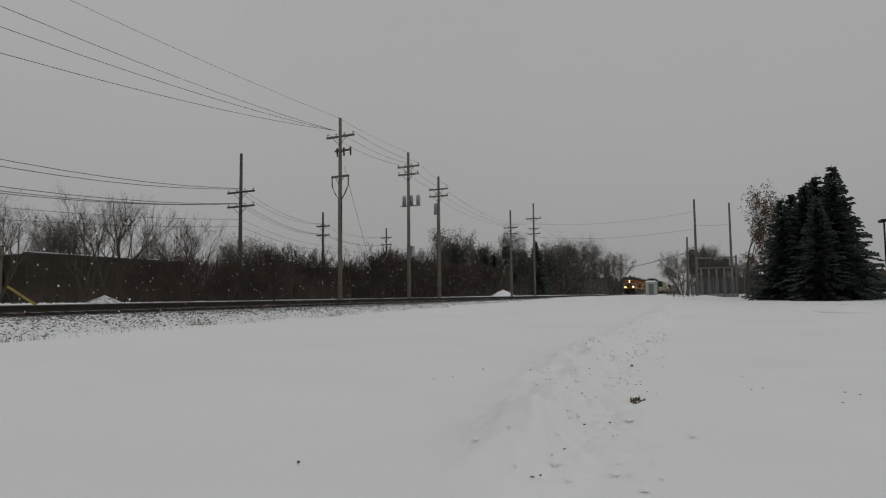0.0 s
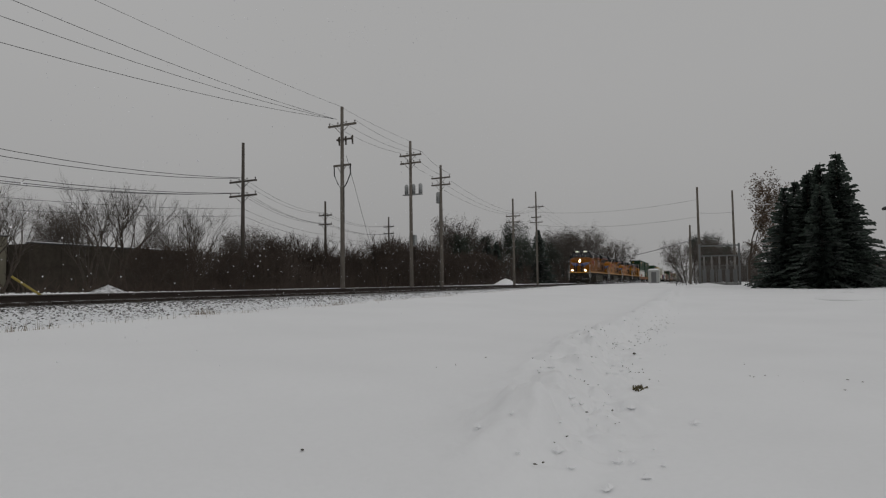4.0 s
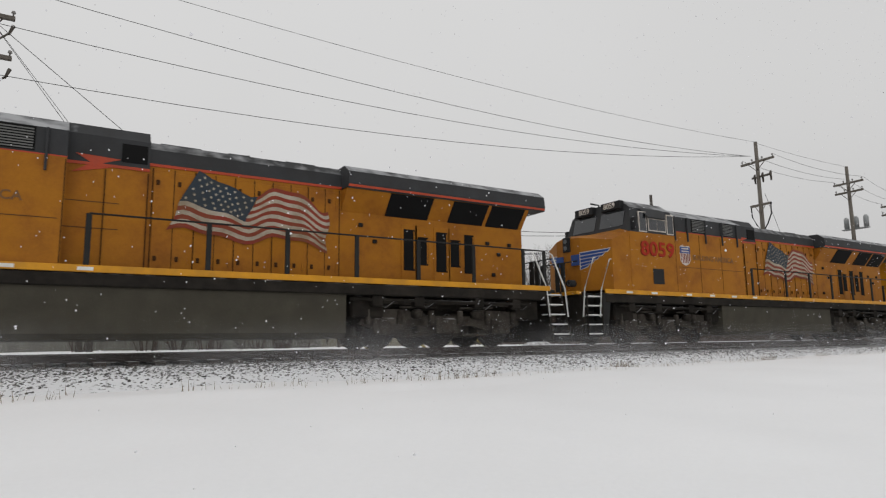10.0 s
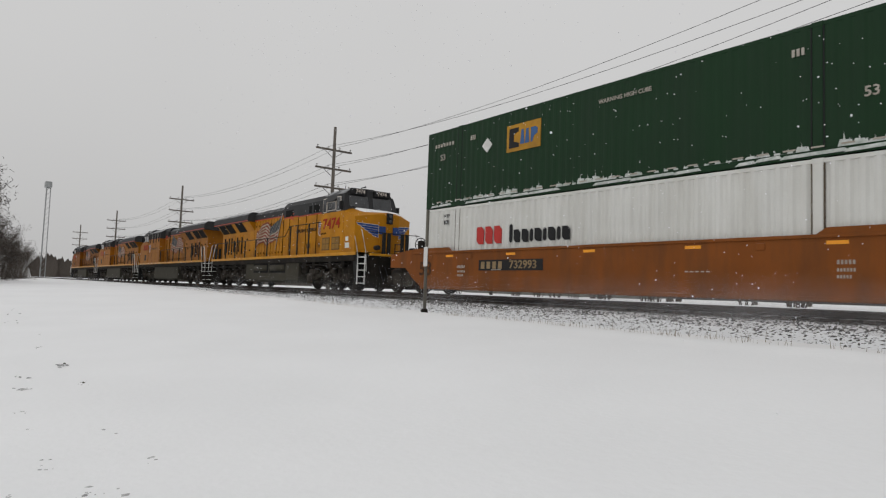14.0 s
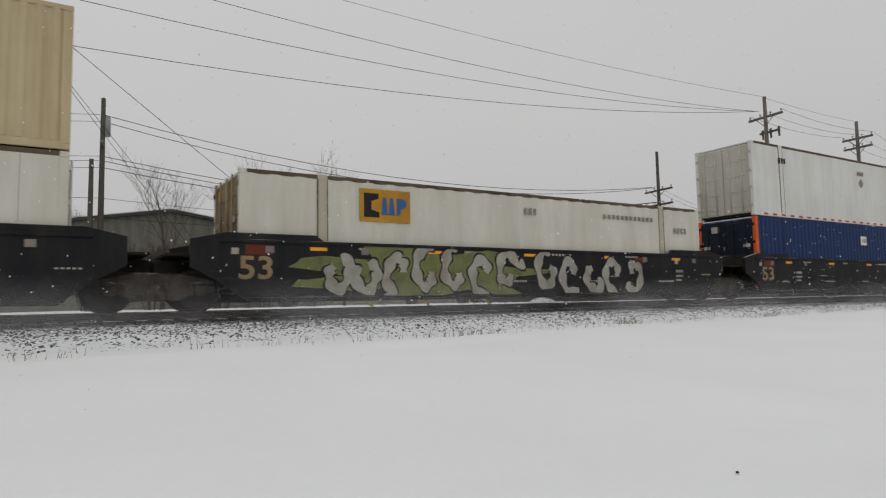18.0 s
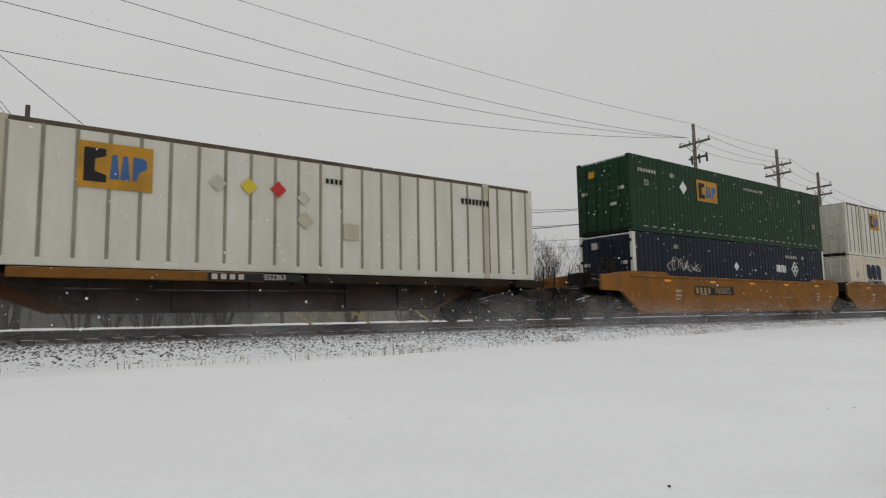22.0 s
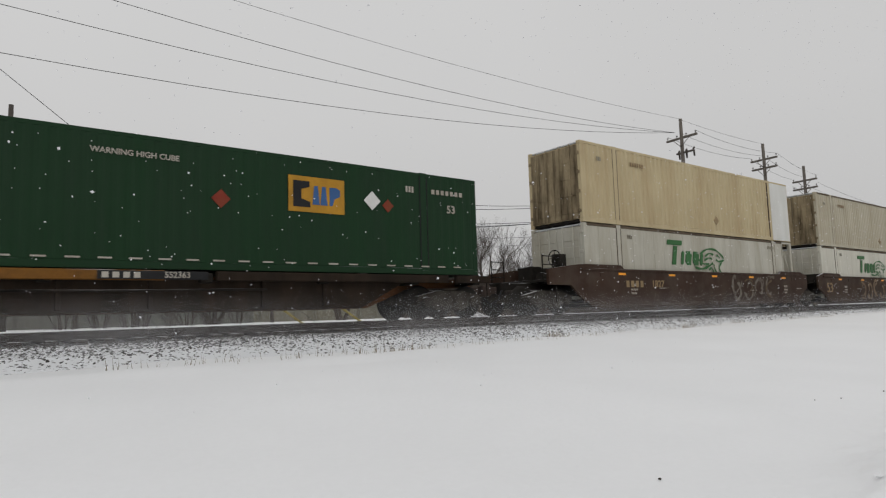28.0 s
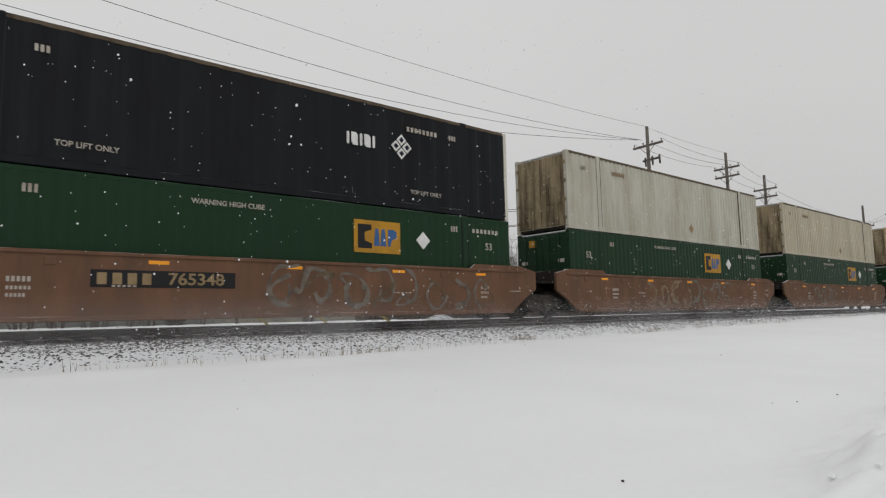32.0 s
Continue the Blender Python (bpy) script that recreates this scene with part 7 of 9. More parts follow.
# the lower line behind the first
utility_pole(54.0, 34.0, 9.9, ((8.6, 0.8, 4), (7.7, 0.8, 2)), "distant dark utility pole behind shrubs", DARKWOOD, turn=84.0)
utility_pole(76.0, 38.0, 10.6, ((9.4, 0.8, 4), (8.5, 0.8, 2)), "distant dark utility pole behind shrubs", DARKWOOD, turn=84.0)
utility_pole(-36.7, 33.0, 11.7, ((11.0, 1.0, 4),), "dark utility pole beyond the track", DARKWOOD, turn=84.0)
utility_pole(-62.0, 33.0, 12.4, ((11.6, 1.3, 4), (10.9, 1.3, 4)), "dark utility pole beyond the track", DARKWOOD, turn=84.0)
utility_pole(80.0, -4.2, 11.9, ((9.5, 0.5, 2),), "plain utility pole beside a bare tree")
utility_pole(80.0, 0.6, 8.1, (), "short leaning utility pole near the substation", lean=1.0)
utility_pole(1.46, 33.4, 8.4, (), "short dark pole beside the warehouse", DARKWOOD)
utility_pole(56.0, 22.5, 9.3, ((7.2, 0.8, 2),), "plain dark pole behind the line", DARKWOOD)
for z1, z2, sag, y2 in ((9.05, 10.6, 1.45, 0), (9.05, 10.4, 1.6, 0.5), (8.0, 8.6, 1.3, 0), (8.0, 8.45, 1.4, 0.3), (8.0, 8.0, 1.4, -0.3), (6.9, 6.6, 0.8, 0), (6.4, 5.7, 0.7, 0)):
    wire((35.4, 28.9 + y2, z1), (1.9, 33.5 + y2, z2), sag, 0.016 if z1 > 7 else 0.010)
    wire((1.9, 33.5 + y2, z2), (-36.7, 33.0 + y2, z2 + 1.4), sag)
    wire((35.4, 28.9 + y2, z1), (54.0, 34.0 + y2, z1 - 0.3), sag * 0.4)
    wire((54.0, 34.0 + y2, z1 - 0.3), (76.0, 38.0 + y2, z1 + 0.4), sag * 0.4)
for z in (11.2, 9.4):
    wire((84.9, 20.0, z), (71.0, -0.4, z - 1.2), 0.6)
wire((71.0, -0.4, 6.0), (116.0, 22.0, 5.2), 0.8, 0.03)
wire((71.0, -0.4, 8.6), (80.0, -4.2, 9.4), 0.1)
# slanting stays from the pole by the track
for q in ((6.5, 26.5, 1.3), (8.0, 30.5, 1.3), (12.0, 24.0, 1.3)):
    wire((-1.8, 20.0, 10.4), q, 0.03, 0.01)

# yellow guards on the stays
GUARD = mat("faded_yellow_plastic", (0.30, 0.235, 0.05), 0.6, bump=0.05, dirt=(0.2, 0.15, 0.06), amount=0.3)
for x, y in ((12.6, 23.2), (15.7, 23.2), (10.2, 23.6)):
    b = Build()
    z = min(ground_z(x, y), 1.0)
    b.tube([(x, y, z + 1.0), (x + 1.25, y - 0.6, z - 0.05)], 0.045, 8)
    b.thing("guy_guard", GUARD, "faded yellow plastic guard on a pole stay", "guy guard", "guards on the stays")

# the marker post in the snow
p = empty("marker_post", pose(-15.8, 11.5, ground_z(-15.8, 11.5) - 0.03), "thin grey metal trackside post with a white plate", "post")
b = Build()
b.tube([(0, 0, -0.1), (0, 0, 3.2)], 0.05, 10)
b.part("post", mat("grey_metal_post", (0.13, 0.12, 0.10), 0.5, 0.4, bump=0.1), p)
b = Build()
b.box(-0.03, 0.16, -0.09, -0.06, 1.45, 2.05, 0.01)
b.part("plate", WHITE, p)
b = Build()
b.tube([(0, 0, -0.05), (0, 0, 0.16)], [0.13, 0.09], 10)
b.part("foot", UNDER, p)


# ---- buildings beyond the track ----
SHEET = mat("grey_sheet_metal_wall", (0.165, 0.162, 0.14), 0.7, var=0.1, bump=0.05, dirt=(0.06, 0.055, 0.045), amount=0.3, streak=2.5)
TANWALL = mat("tan_block_wall", (0.24, 0.225, 0.17), 0.8, var=0.12, bump=0.15, dirt=(0.07, 0.06, 0.045), amount=0.3, streak=2.0)
BROWNWALL = mat("brown_brick_wall", (0.056, 0.047, 0.036), 0.85, var=0.2, scale=4, bump=0.3, dirt=(0.03, 0.02, 0.017), amount=0.3)
ROOFSNOW = mat("roof_snow", (0.78, 0.79, 0.81), 0.8, var=0.05, bump=0.2)
DARKTRIM = mat("dark_trim", (0.05, 0.05, 0.048), 0.6)


def flat_building(x0, x1, y0, y1, top, wall, label, windows=(), parapet=True):
    z0 = ground_z((x0 + x1) / 2, y0) - 0.3
    e = empty("building", pose(x0, y0, z0), label, "building", "buildings beyond the track")
    w, d, h = x1 - x0, y1 - y0, top - z0
    b = Build()
    for xa, xb, ya, yb in ((0, w, 0, 0.3), (0, w, d - 0.3, d), (0, 0.3, 0.3, d - 0.3), (w - 0.3, w, 0.3, d - 0.3)):
        b = Build()
        b.box(xa, xb, ya, yb, 0, h)
        b.part("wall", wall, e)
    b = Build()
    b.box(0.3, w - 0.3, 0.3, d - 0.3, h - 0.45, h - 0.2)
    b.part("roof", ROOFSNOW, e, "flat roof under snow")
    b = Build()
    b.box(-0.06, w + 0.06, -0.06, 0.34, h, h + 0.10)
    cop = b.part("coping", DARKTRIM, e)
    b = Build()
    b.box(-0.04, w + 0.04, -0.03, 0.32, h + 0.10, h + 0.17)
    b.part("snow_cap", ROOFSNOW, cop)
    for xa, za, ww, hh in windows:
        b = Build()
        b.box(xa, xa + ww, -0.05, 0.02, za, za + hh)
        win = b.part("window", DARKTRIM, e)
        n = max(1, int(ww / 1.0))
        for k in range(n):
            b = Build()
            b.box(xa + 0.05 + k * ww / n, xa + (k + 1) * ww / n - 0.05, -0.06, -0.03, za + 0.06, za + hh - 0.06)
            b.part("pane", GLASS, win)
    n = int(w / 2.4)
    for k in range(1, n):
        b = Build()
        b.box(k * w / n - 0.05, k * w / n + 0.05, -0.03, 0.01, 0, h - 0.02)
        b.part("pilaster", wall, e)
    return e


def gable_building(x0, x1, y0, y1, eave, ridge_z, wall, label):
    z0 = ground_z((x0 + x1) / 2, y0) - 0.3
    e = empty("warehouse", pose(x0, y0, z0), label, "warehouse", "buildings beyond the track")
    w, d, he, hr = x1 - x0, y1 - y0, eave - z0, ridge_z - z0
    b = Build()
    b.prism_y([(0, 0), (w, 0), (w, he), (w * 0.5, hr), (0, he)], 0, 0.25)
    b.prism_y([(0, 0), (w, 0), (w, he), (w * 0.5, hr), (0, he)], d - 0.25, d)
    b.box(0, 0.25, 0.25, d - 0.25, 0, he); b.box(w - 0.25, w, 0.25, d - 0.25, 0, he)
    b.part("wall", wall, e)
    for sgn in (-1, 1):
        b = Build()
        xe = 0 if sgn < 0 else w
        b.prism_y([(xe + sgn * 0.3, he - 0.08), (w / 2, hr + 0.02), (w / 2, hr + 0.2), (xe + sgn * 0.3, he + 0.1)], -0.3, d + 0.3)
        r = b.part("roof", DARKTRIM, e)
        b = Build()
        b.prism_y([(xe + sgn * 0.28, he + 0.1), (w / 2, hr + 0.2), (w / 2, hr + 0.27), (xe + sgn * 0.28, he + 0.17)], -0.2, d + 0.3)
        b.part("roof_snow", ROOFSNOW, r)
    for k in range(int(w / 0.9)):
        xa = 0.45 + k * 0.9
        top = he + (hr - he) * (1 - abs(xa / w - 0.5) * 2)
        b = Build()
        b.box(xa - 0.04, xa + 0.04, -0.03, 0.01, 0, top - 0.1)
        b.part("wall_rib", wall, e)
    for xa in (2.0, w - 5.0):
        b = Build()
        b.box(xa, xa + 1.0, -0.05, 0.02, he - 1.6, he - 0.7)
        b.part("window", GLASS, e)
    return e


gable_building(-4.0, 16.4, 42.0, 72.0, 5.7, 7.25, SHEET, "grey sheet-metal warehouse with a shallow snowy gable")
flat_building(17.0, 29.4, 44.0, 54.0, 5.15, TANWALL, "low tan block building with a snow-topped parapet", ((5.4, 1.55, 1.6, 0.7), (7.6, 1.55, 1.6, 0.7)))
roofed = flat_building(20.5, 36.5, 56.0, 66.0, 6.9, SHEET, "grey sheet-metal building with snowy flat roof")
b = Build()
b.box(21.5, 24.0, 57.0, 59.0, 6.4, 7.6, 0.05)
b.box(25.0, 33.0, 57.5, 58.5, 6.4, 7.3, 0.05)
b.thing("roof_unit", SHEET, "grey metal ventilation unit on a snowy roof", "ventilation unit")
flat_building(29.6, 44.0, 42.0, 50.0, 4.65, BROWNWALL, "long low dark brown brick building with snowy roof edge")
flat_building(70.0, 90.0, 45.0, 56.0, 5.3, BROWNWALL, "low dark brown building with a snowy roof")
gable_building(92.0, 103.0, 46.0, 56.0, 4.2, 6.0, BROWNWALL, "brown house with a snowy gable roof")
flat_building(-75.0, -50.0, 62.0, 75.0, 6.0, SHEET, "grey flat-roofed building far beyond the track")


# ---- trees and shrubs ----
BARK = mat("grey_brown_bark", (0.085, 0.07, 0.058), 0.9, var=0.25, bump=0.3, snow=0.35)
TWIG = mat("dark_twigs", (0.085, 0.072, 0.062), 0.9, var=0.25, bump=0.0, snow=0.25)
RUSSETTWIG = mat("russet_shrub_twigs", (0.066, 0.050, 0.040), 0.9, var=0.3, bump=0.0, snow=0.15)
NEEDLE = mat("dark_spruce_needles", (0.044, 0.060, 0.048), 0.85, var=0.35, scale=1.0, bump=0.0, snow=0.12)
PINE = mat("grey_green_pine_needles", (0.05, 0.062, 0.048), 0.85, var=0.3, bump=0.0)
DRYLEAF = mat("dry_brown_leaves", (0.11, 0.075, 0.05), 0.85, var=0.3, bump=0.0)


def grow(b_limb, b_twig, p, d, length, r, depth, rnd, spread_=0.6, droop=0.0, thick=3, few=False):
    """A limb that forks into thinner ones."""
    pts, rad = [p], [r]
    n = 3 if depth > 1 else (2 if depth == 1 else 1)
    q = p.copy()
    for k in range(n):
        d = (d + Vector((rnd.uniform(-1, 1), rnd.uniform(-1, 1), rnd.uniform(-0.5, 0.9))) * 0.16 - Vector((0, 0, droop))).normalized()
        q = q + d * (length / n)
        pts.append(q.copy())
        rad.append(r * (1 - 0.45 * (k + 1) / n))
    (b_limb if depth >= thick else b_twig).tube(pts, rad, 6 if depth >= thick + 1 else (4 if depth >= thick else 3), caps=False)
    if depth == 0:
        return
    kids = rnd.randint(3, 4) if depth > 1 else rnd.randint(3, 4)
    if few and depth > 3:
        kids = rnd.randint(2, 3)
    for k in range(kids):
        t = rnd.uniform(0.4, 1.0) if k else 1.0
        i = min(n - 1, int(t * n))
        base = pts[i].lerp(pts[i + 1], t * n - i) if t < 1 else pts[-1]
        side = Vector((rnd.uniform(-1, 1), rnd.uniform(-1, 1), rnd.uniform(-0.25, 0.7)))
        nd = (d + side * spread_ * (0.6 if k == 0 else 1.25)).normalized()
        grow(b_limb, b_twig, base, nd, length * rnd.uniform(0.58, 0.8), max(0.0065, rad[i] * rnd.uniform(0.52, 0.72)), depth - 1, rnd, spread_, droop, thick, few)


def bare_tree_meshes(height, seed, depth=5, stems=1, spread_=0.62, bark=None, twig=None, trunk_r=None, few=False):
    rnd = random.Random(seed)
    bl, bt = Build(), Build()
    r = trunk_r or height * 0.016
    for k in range(stems):
        a = k * math.tau / max(1, stems) + rnd.uniform(0, 1)
        lean_ = 0.0 if stems == 1 else rnd.uniform(0.12, 0.35)
        grow(bl, bt, Vector((0.15 * math.cos(a) * (stems > 1), 0.15 * math.sin(a) * (stems > 1), -0.2)), Vector((math.cos(a) * lean_, math.sin(a) * lean_, 1)).normalized(), height * (0.36 if stems == 1 else 0.34), r, depth, rnd, spread_, few=few)
    top = max(v[2] for v in bl.v + bt.v)
    k = height / top
    for b_ in (bl, bt):
        b_.v = [(x * k, y * k, z * k) for x, y, z in b_.v]
    return bl.mesh("trunk", bark or BARK), bt.mesh("crown", twig or TWIG)


def plant(name, meshes, x, y, size, turn, label, category, group=""):
    e = empty(name, pose(x, y, ground_z(x, y) - 0.05, 0, 0, turn), label, category, group)
    e.scale = (size, size, size)
    for nm, me in zip(("trunk", "crown", "leaves"), meshes):
        part(nm, me, e)
    return e


TREES = [bare_tree_meshes(10.0, s, 5, st) for s, st in ((3, 1), (11, 3), (23, 1))]
BIGTREES = [bare_tree_meshes(10.0, s, 7, st, 0.72, trunk_r=0.17, few=True) for s, st in ((5, 2), (8, 1))]
SHRUBS = [bare_tree_meshes(3.0, s, 4, 7, 0.75, RUSSETTWIG, RUSSETTWIG, 0.03) for s in (31, 32, 33, 34)]

for x, y, h, k, turn in ((31.3, 36.0, 8.0, 1, 20), (36.5, 34.5, 7.0, 0, 80), (11.6, 35.5, 9.0, 1, 150), (15.2, 36.0, 8.6, 0, 210), (19.8, 36.0, 8.0, 1, 300), (5.0, 36.0, 8.8, 2, 30),
                         (-10.9, 36.0, 9.5, 1, 75), (-8.6, 38.0, 8.2, 0, 190), (-5.0, 60.0, 11.0, 2, 10), (-2.0, 62.0, 10.5, 1, 10), (3.0, 78.0, 12.0, 2, 70), (45.0, 60.0, 9.8, 2, 0), (58.0, 62.0, 9.5, 0, 0), (63, 66, 9.0, 1, 40),
                         (40.0, 70.0, 11.0, 1, 99), (70.0, 64.0, 10.5, 2, 60), (-16.5, 40.0, 9.0, 2, 44), (100.0, 58.0, 11.0, 0, 44), (52.0, 70.0, 11.0, 2, 200)):
    plant("bare_tree", TREES[k], x, y, h / 10, turn, "leafless grey-brown tree beyond the track", "tree", "bare trees")
for x, y, h, k, turn in ((32.6, 36.4, 7.6, 2, 130), (30.2, 37.0, 6.8, 1, 250), (38.2, 36.0, 7.0, 1, 200), (24.0, 36.5, 6.3, 1, 310)):
    plant("bare_tree", TREES[k], x, y, h / 10, turn, "leafless grey-brown tree beyond the track", "tree", "bare trees")
for x, y, h, k, turn in ((-29.0, 36.0, 12.6, 0, 0), (-22.6, 35.0, 13.6, 1, 90), (-24.0, 38.0, 13.2, 0, 200), (-18.2, 37.0, 10.4, 1, 300), (-34.0, 44.0, 12.5, 1, 33)):
    plant("bare_tree", BIGTREES[k], x, y, h / 10, turn, "tall leafless ash tree with forked trunk", "tree", "bare trees")

rnd = random.Random(77)
spots = []
for k in range(64):
    x = 26 + k * 1.15 + rnd.uniform(-0.5, 0.5)
    spots.append((x, rnd.uniform(25.0, 33.0), rnd.uniform(0.9, 1.25) * (1.0 if x < 40 else 1.45)))
for k in range(12):
    spots.append((-12 - k * 2.2 + rnd.uniform(-0.6, 0.6), rnd.uniform(27, 33), rnd.uniform(0.8, 1.3)))
for x, y, size_ in ((4.2, 33, 1.2), (7.0, 34, 1.0), (8.8, 33.5, 0.8), (1.5, 35, 1.1), (9.8, 34, 1.1), (6.0, 35.5, 1.3), (11.2, 35, 0.9), (8.0, 36, 1.4), (12.6, 34.5, 0.8)):
    spots.append((x, y, size_))
for k, (x, y, s) in enumerate(spots):
    plant("shrub", SHRUBS[k % 4], x, y, s, rnd.uniform(0, 360), "leafless russet shrub in a hedgerow beyond the track", "shrub", "shrubs of the hedgerow")
# brambles and dead stalks that close the hedgerow
b = Build()
for k in range(9000):
    x, y = rnd.uniform(22, 112), rnd.uniform(26.5, 36)
    z = ground_z(x, y)
    h = rnd.uniform(0.5, 2.5) * (0.8 + 0.7 * noise.noise((x * 0.35, y * 0.25, 0))) * (0.5 if x < 34 else 1.15)
    if x < 30 and rnd.random() < 0.75:
        continue
    dx, dy = rnd.uniform(-1.1, 1.1), rnd.uniform(-0.3, 0.3)
    w = rnd.uniform(0.02, 0.05)
    b.add([(x - w, y, z), (x + w, y, z), (x + dx + w * 0.4, y + dy, z + h), (x + dx - w * 0.4, y + dy, z + h)], [(0, 1, 2, 3)])
b.thing("bramble_thicket", RUSSETTWIG, "dense thicket of dark dead brambles", "thicket", kind="stuff")


def spruce_meshes(height, radius, seed):
    rnd = random.Random(seed)
    bt, bn_ = Build(), Build()
    bt.tube([(0, 0, -0.2), (0, 0, height * 0.5), (0, 0, height)], [height * 0.018, height * 0.011, 0.02], 7)
    z = height * 0.02
    while z < height * 0.985:
        f = 1 - z / height
        reach = radius * (f ** 0.95) * rnd.uniform(0.82, 1.1) + 0.05
        n = max(4, int(6 + 9 * f))
        for k in range(n):
            a = rnd.uniform(0, math.tau)
            rr = reach * rnd.uniform(0.72, 1.08)
            lift = rnd.uniform(-0.05, 0.16) * rr if f < 0.5 else rnd.uniform(-0.28, 0.02) * rr
            d = Vector((math.cos(a), math.sin(a), 0))
            side = Vector((-d.y, d.x, 0))
            m = max(3, int(rr / 0.2))
            for i in range(m):
                t = (i + 0.6) / m
                c = d * rr * t + Vector((0, 0, z + lift * t * t))
                ww = (0.34 * (1.08 - t) * rr ** 0.6 + 0.10) * min(1.0, 0.3 + 3.5 * f)
                for sg in (-1, 1):
                    tip = c + side * sg * ww * rnd.uniform(0.7, 1.15) + d * 0.28 * rnd.uniform(0.5, 1.2) + Vector((0, 0, rnd.uniform(-0.24, -0.02)))
                    bn_.add([c - d * 0.10, c + d * 0.16 + Vector((0, 0, 0.03)), tip, c + side * sg * ww * 0.4 - d * 0.05 - Vector((0, 0, 0.1))], [(0, 1, 2, 3)])
        z += height * 0.0165 * (0.7 + 0.7 * f) + 0.03
    return bt.mesh("trunk", BARK), bn_.mesh("crown", NEEDLE)


SPRUCES = [spruce_meshes(10.0, 3.7, s) for s in (1, 2)]
for x, y, h, k, turn in ((53.6, -6.4, 7.7, 0, 0), (53.5, -7.9, 8.7, 1, 80), (53.0, -9.7, 9.9, 0, 160), (55.5, -8.6, 9.2, 1, 220), (51.8, -8.4, 7.6, 1, 300), (56.0, -10.8, 7.6, 0, 40), (54.4, -7.2, 8.2, 0, 120), (54.2, -8.9, 9.4, 1, 10), (55.0, -9.9, 8.8, 0, 75)):
    plant("spruce", SPRUCES[k], x, y, h / 10, turn, "dark green spruce standing in snow", "spruce", "spruces in a clump")
for k in range(10):
    x, y = 112 + k * 7.5, 34 + 5 * math.sin(k * 2.1)
    plant("spruce", SPRUCES[k % 2], x, y, 0.8 + 0.32 * ((k * 7) % 5) / 4, k * 50, "dark green spruce at the wood's edge", "spruce", "spruces at the wood's edge")

# a tree that has kept its dry leaves
oak = bare_tree_meshes(10.0, 44, 5, 1, 0.7)
rnd = random.Random(5)
b = Build()
tips = [Vector(v.co) for v in oak[1].vertices if v.co.z > 3.0]
for k in range(4200):
    c = rnd.choice(tips) + Vector((rnd.uniform(-0.2, 0.2), rnd.uniform(-0.2, 0.2), rnd.uniform(-0.2, 0.15)))
    u = Vector((rnd.uniform(-1, 1), rnd.uniform(-1, 1), rnd.uniform(-1, 1))).normalized() * 0.075
    v = u.orthogonal().normalized() * 0.055
    b.add([c - u, c + v, c + u, c - v], [(0, 1, 2, 3)])
leaves = b.mesh("leaves", DRYLEAF)
plant("oak", (*oak, leaves), 61.8, -4.5, 1.0, 0, "tree with dry brown leaves still on it", "tree")
plant("oak", (*oak, leaves), 66.0, -7.5, 0.8, 120, "tree with dry brown leaves still on it", "tree")


def round_tree_meshes(height, radius, seed, leaf):
    """A dense twiggy or pine crown: limbs with many small sprays, an uneven outline."""
    rnd = random.Random(seed)
    bl, bt = Build(), Build()
    stems = 1 if leaf is PINE else 6
    for k in range(stems):
        a = k * math.tau / stems
        grow(bl, bt, Vector((0.5 * math.cos(a) * (stems > 1), 0.5 * math.sin(a) * (stems > 1), -0.2)), Vector((0.5 * math.cos(a) * (stems > 1), 0.5 * math.sin(a) * (stems > 1), 1)).normalized(), height * 0.36, height * 0.015, 4, rnd, 0.75)
    top = max(v[2] for v in bl.v + bt.v)
    for b_ in (bl, bt):
        b_.v = [(x * height * 0.9 / top, y * height * 0.9 / top, z * height / top) for x, y, z in b_.v]
    tips = [Vector(v) for v in bt.v]
    bn_ = Build()
    for k in range(5200 if stems == 1 else 10000):
        c = rnd.choice(tips) + Vector((rnd.gauss(0, 0.26), rnd.gauss(0, 0.26), rnd.gauss(0, 0.24)))
        if stems > 1 and k % 3 == 0:
            c.z = abs(rnd.gauss(0, 2.4))
            c.x, c.y = c.x * 0.9, c.y * 0.9
        u = Vector((rnd.uniform(-1, 1), rnd.uniform(-1, 1), rnd.uniform(-0.6, 1))).normalized() * rnd.uniform(0.12, 0.34)
        v = u.orthogonal().normalized() * 0.035
        bn_.add([c - u * 0.3 - v, c - u * 0.3 + v, c + u], [(0, 1, 2)])
    return bl.mesh("trunk", BARK), bt.mesh("crown", TWIG), bn_.mesh("leaves", leaf)


ROUNDS = [round_tree_meshes(10.0, 4, 61, PINE), round_tree_meshes(10.0, 4, 62, TWIG)]
for x, y, h, k in ((-57, -0.9, 9.2, 1), (-58.5, -1.8, 9.6, 1), (-60, -3.6, 9.8, 1), (-54, -4.5, 8.8, 1), (-63, 1.2, 6.0, 1), (-56, -8.5, 9.0, 1), (-66, -1.0, 8.0, 1), (-70, 3.5, 4.5, 1), (-82, 5.5, 4.0, 1), (-95, 6.5, 4.0, 1), (-52, -7.5, 8.0, 1), (-120, 14.0 - 8, 8.0, 1)):
    plant("evergreen_tree", ROUNDS[k], x, y, h / 10, x * 37, "dense dark tree at the field's edge", "tree", "trees at the field's edge")
for k in range(26):
    x = 106 + k * 6.2
    y = 27 + (k * 37 % 23) + (0.05 * (x - 100))
    plant("evergreen_tree", ROUNDS[1 if k % 3 == 1 else 0], x, y, 0.85 + 0.5 * ((k * 13) % 7) / 6, k * 70, "dark twiggy tree in a distant wood", "tree", "trees of the distant wood")
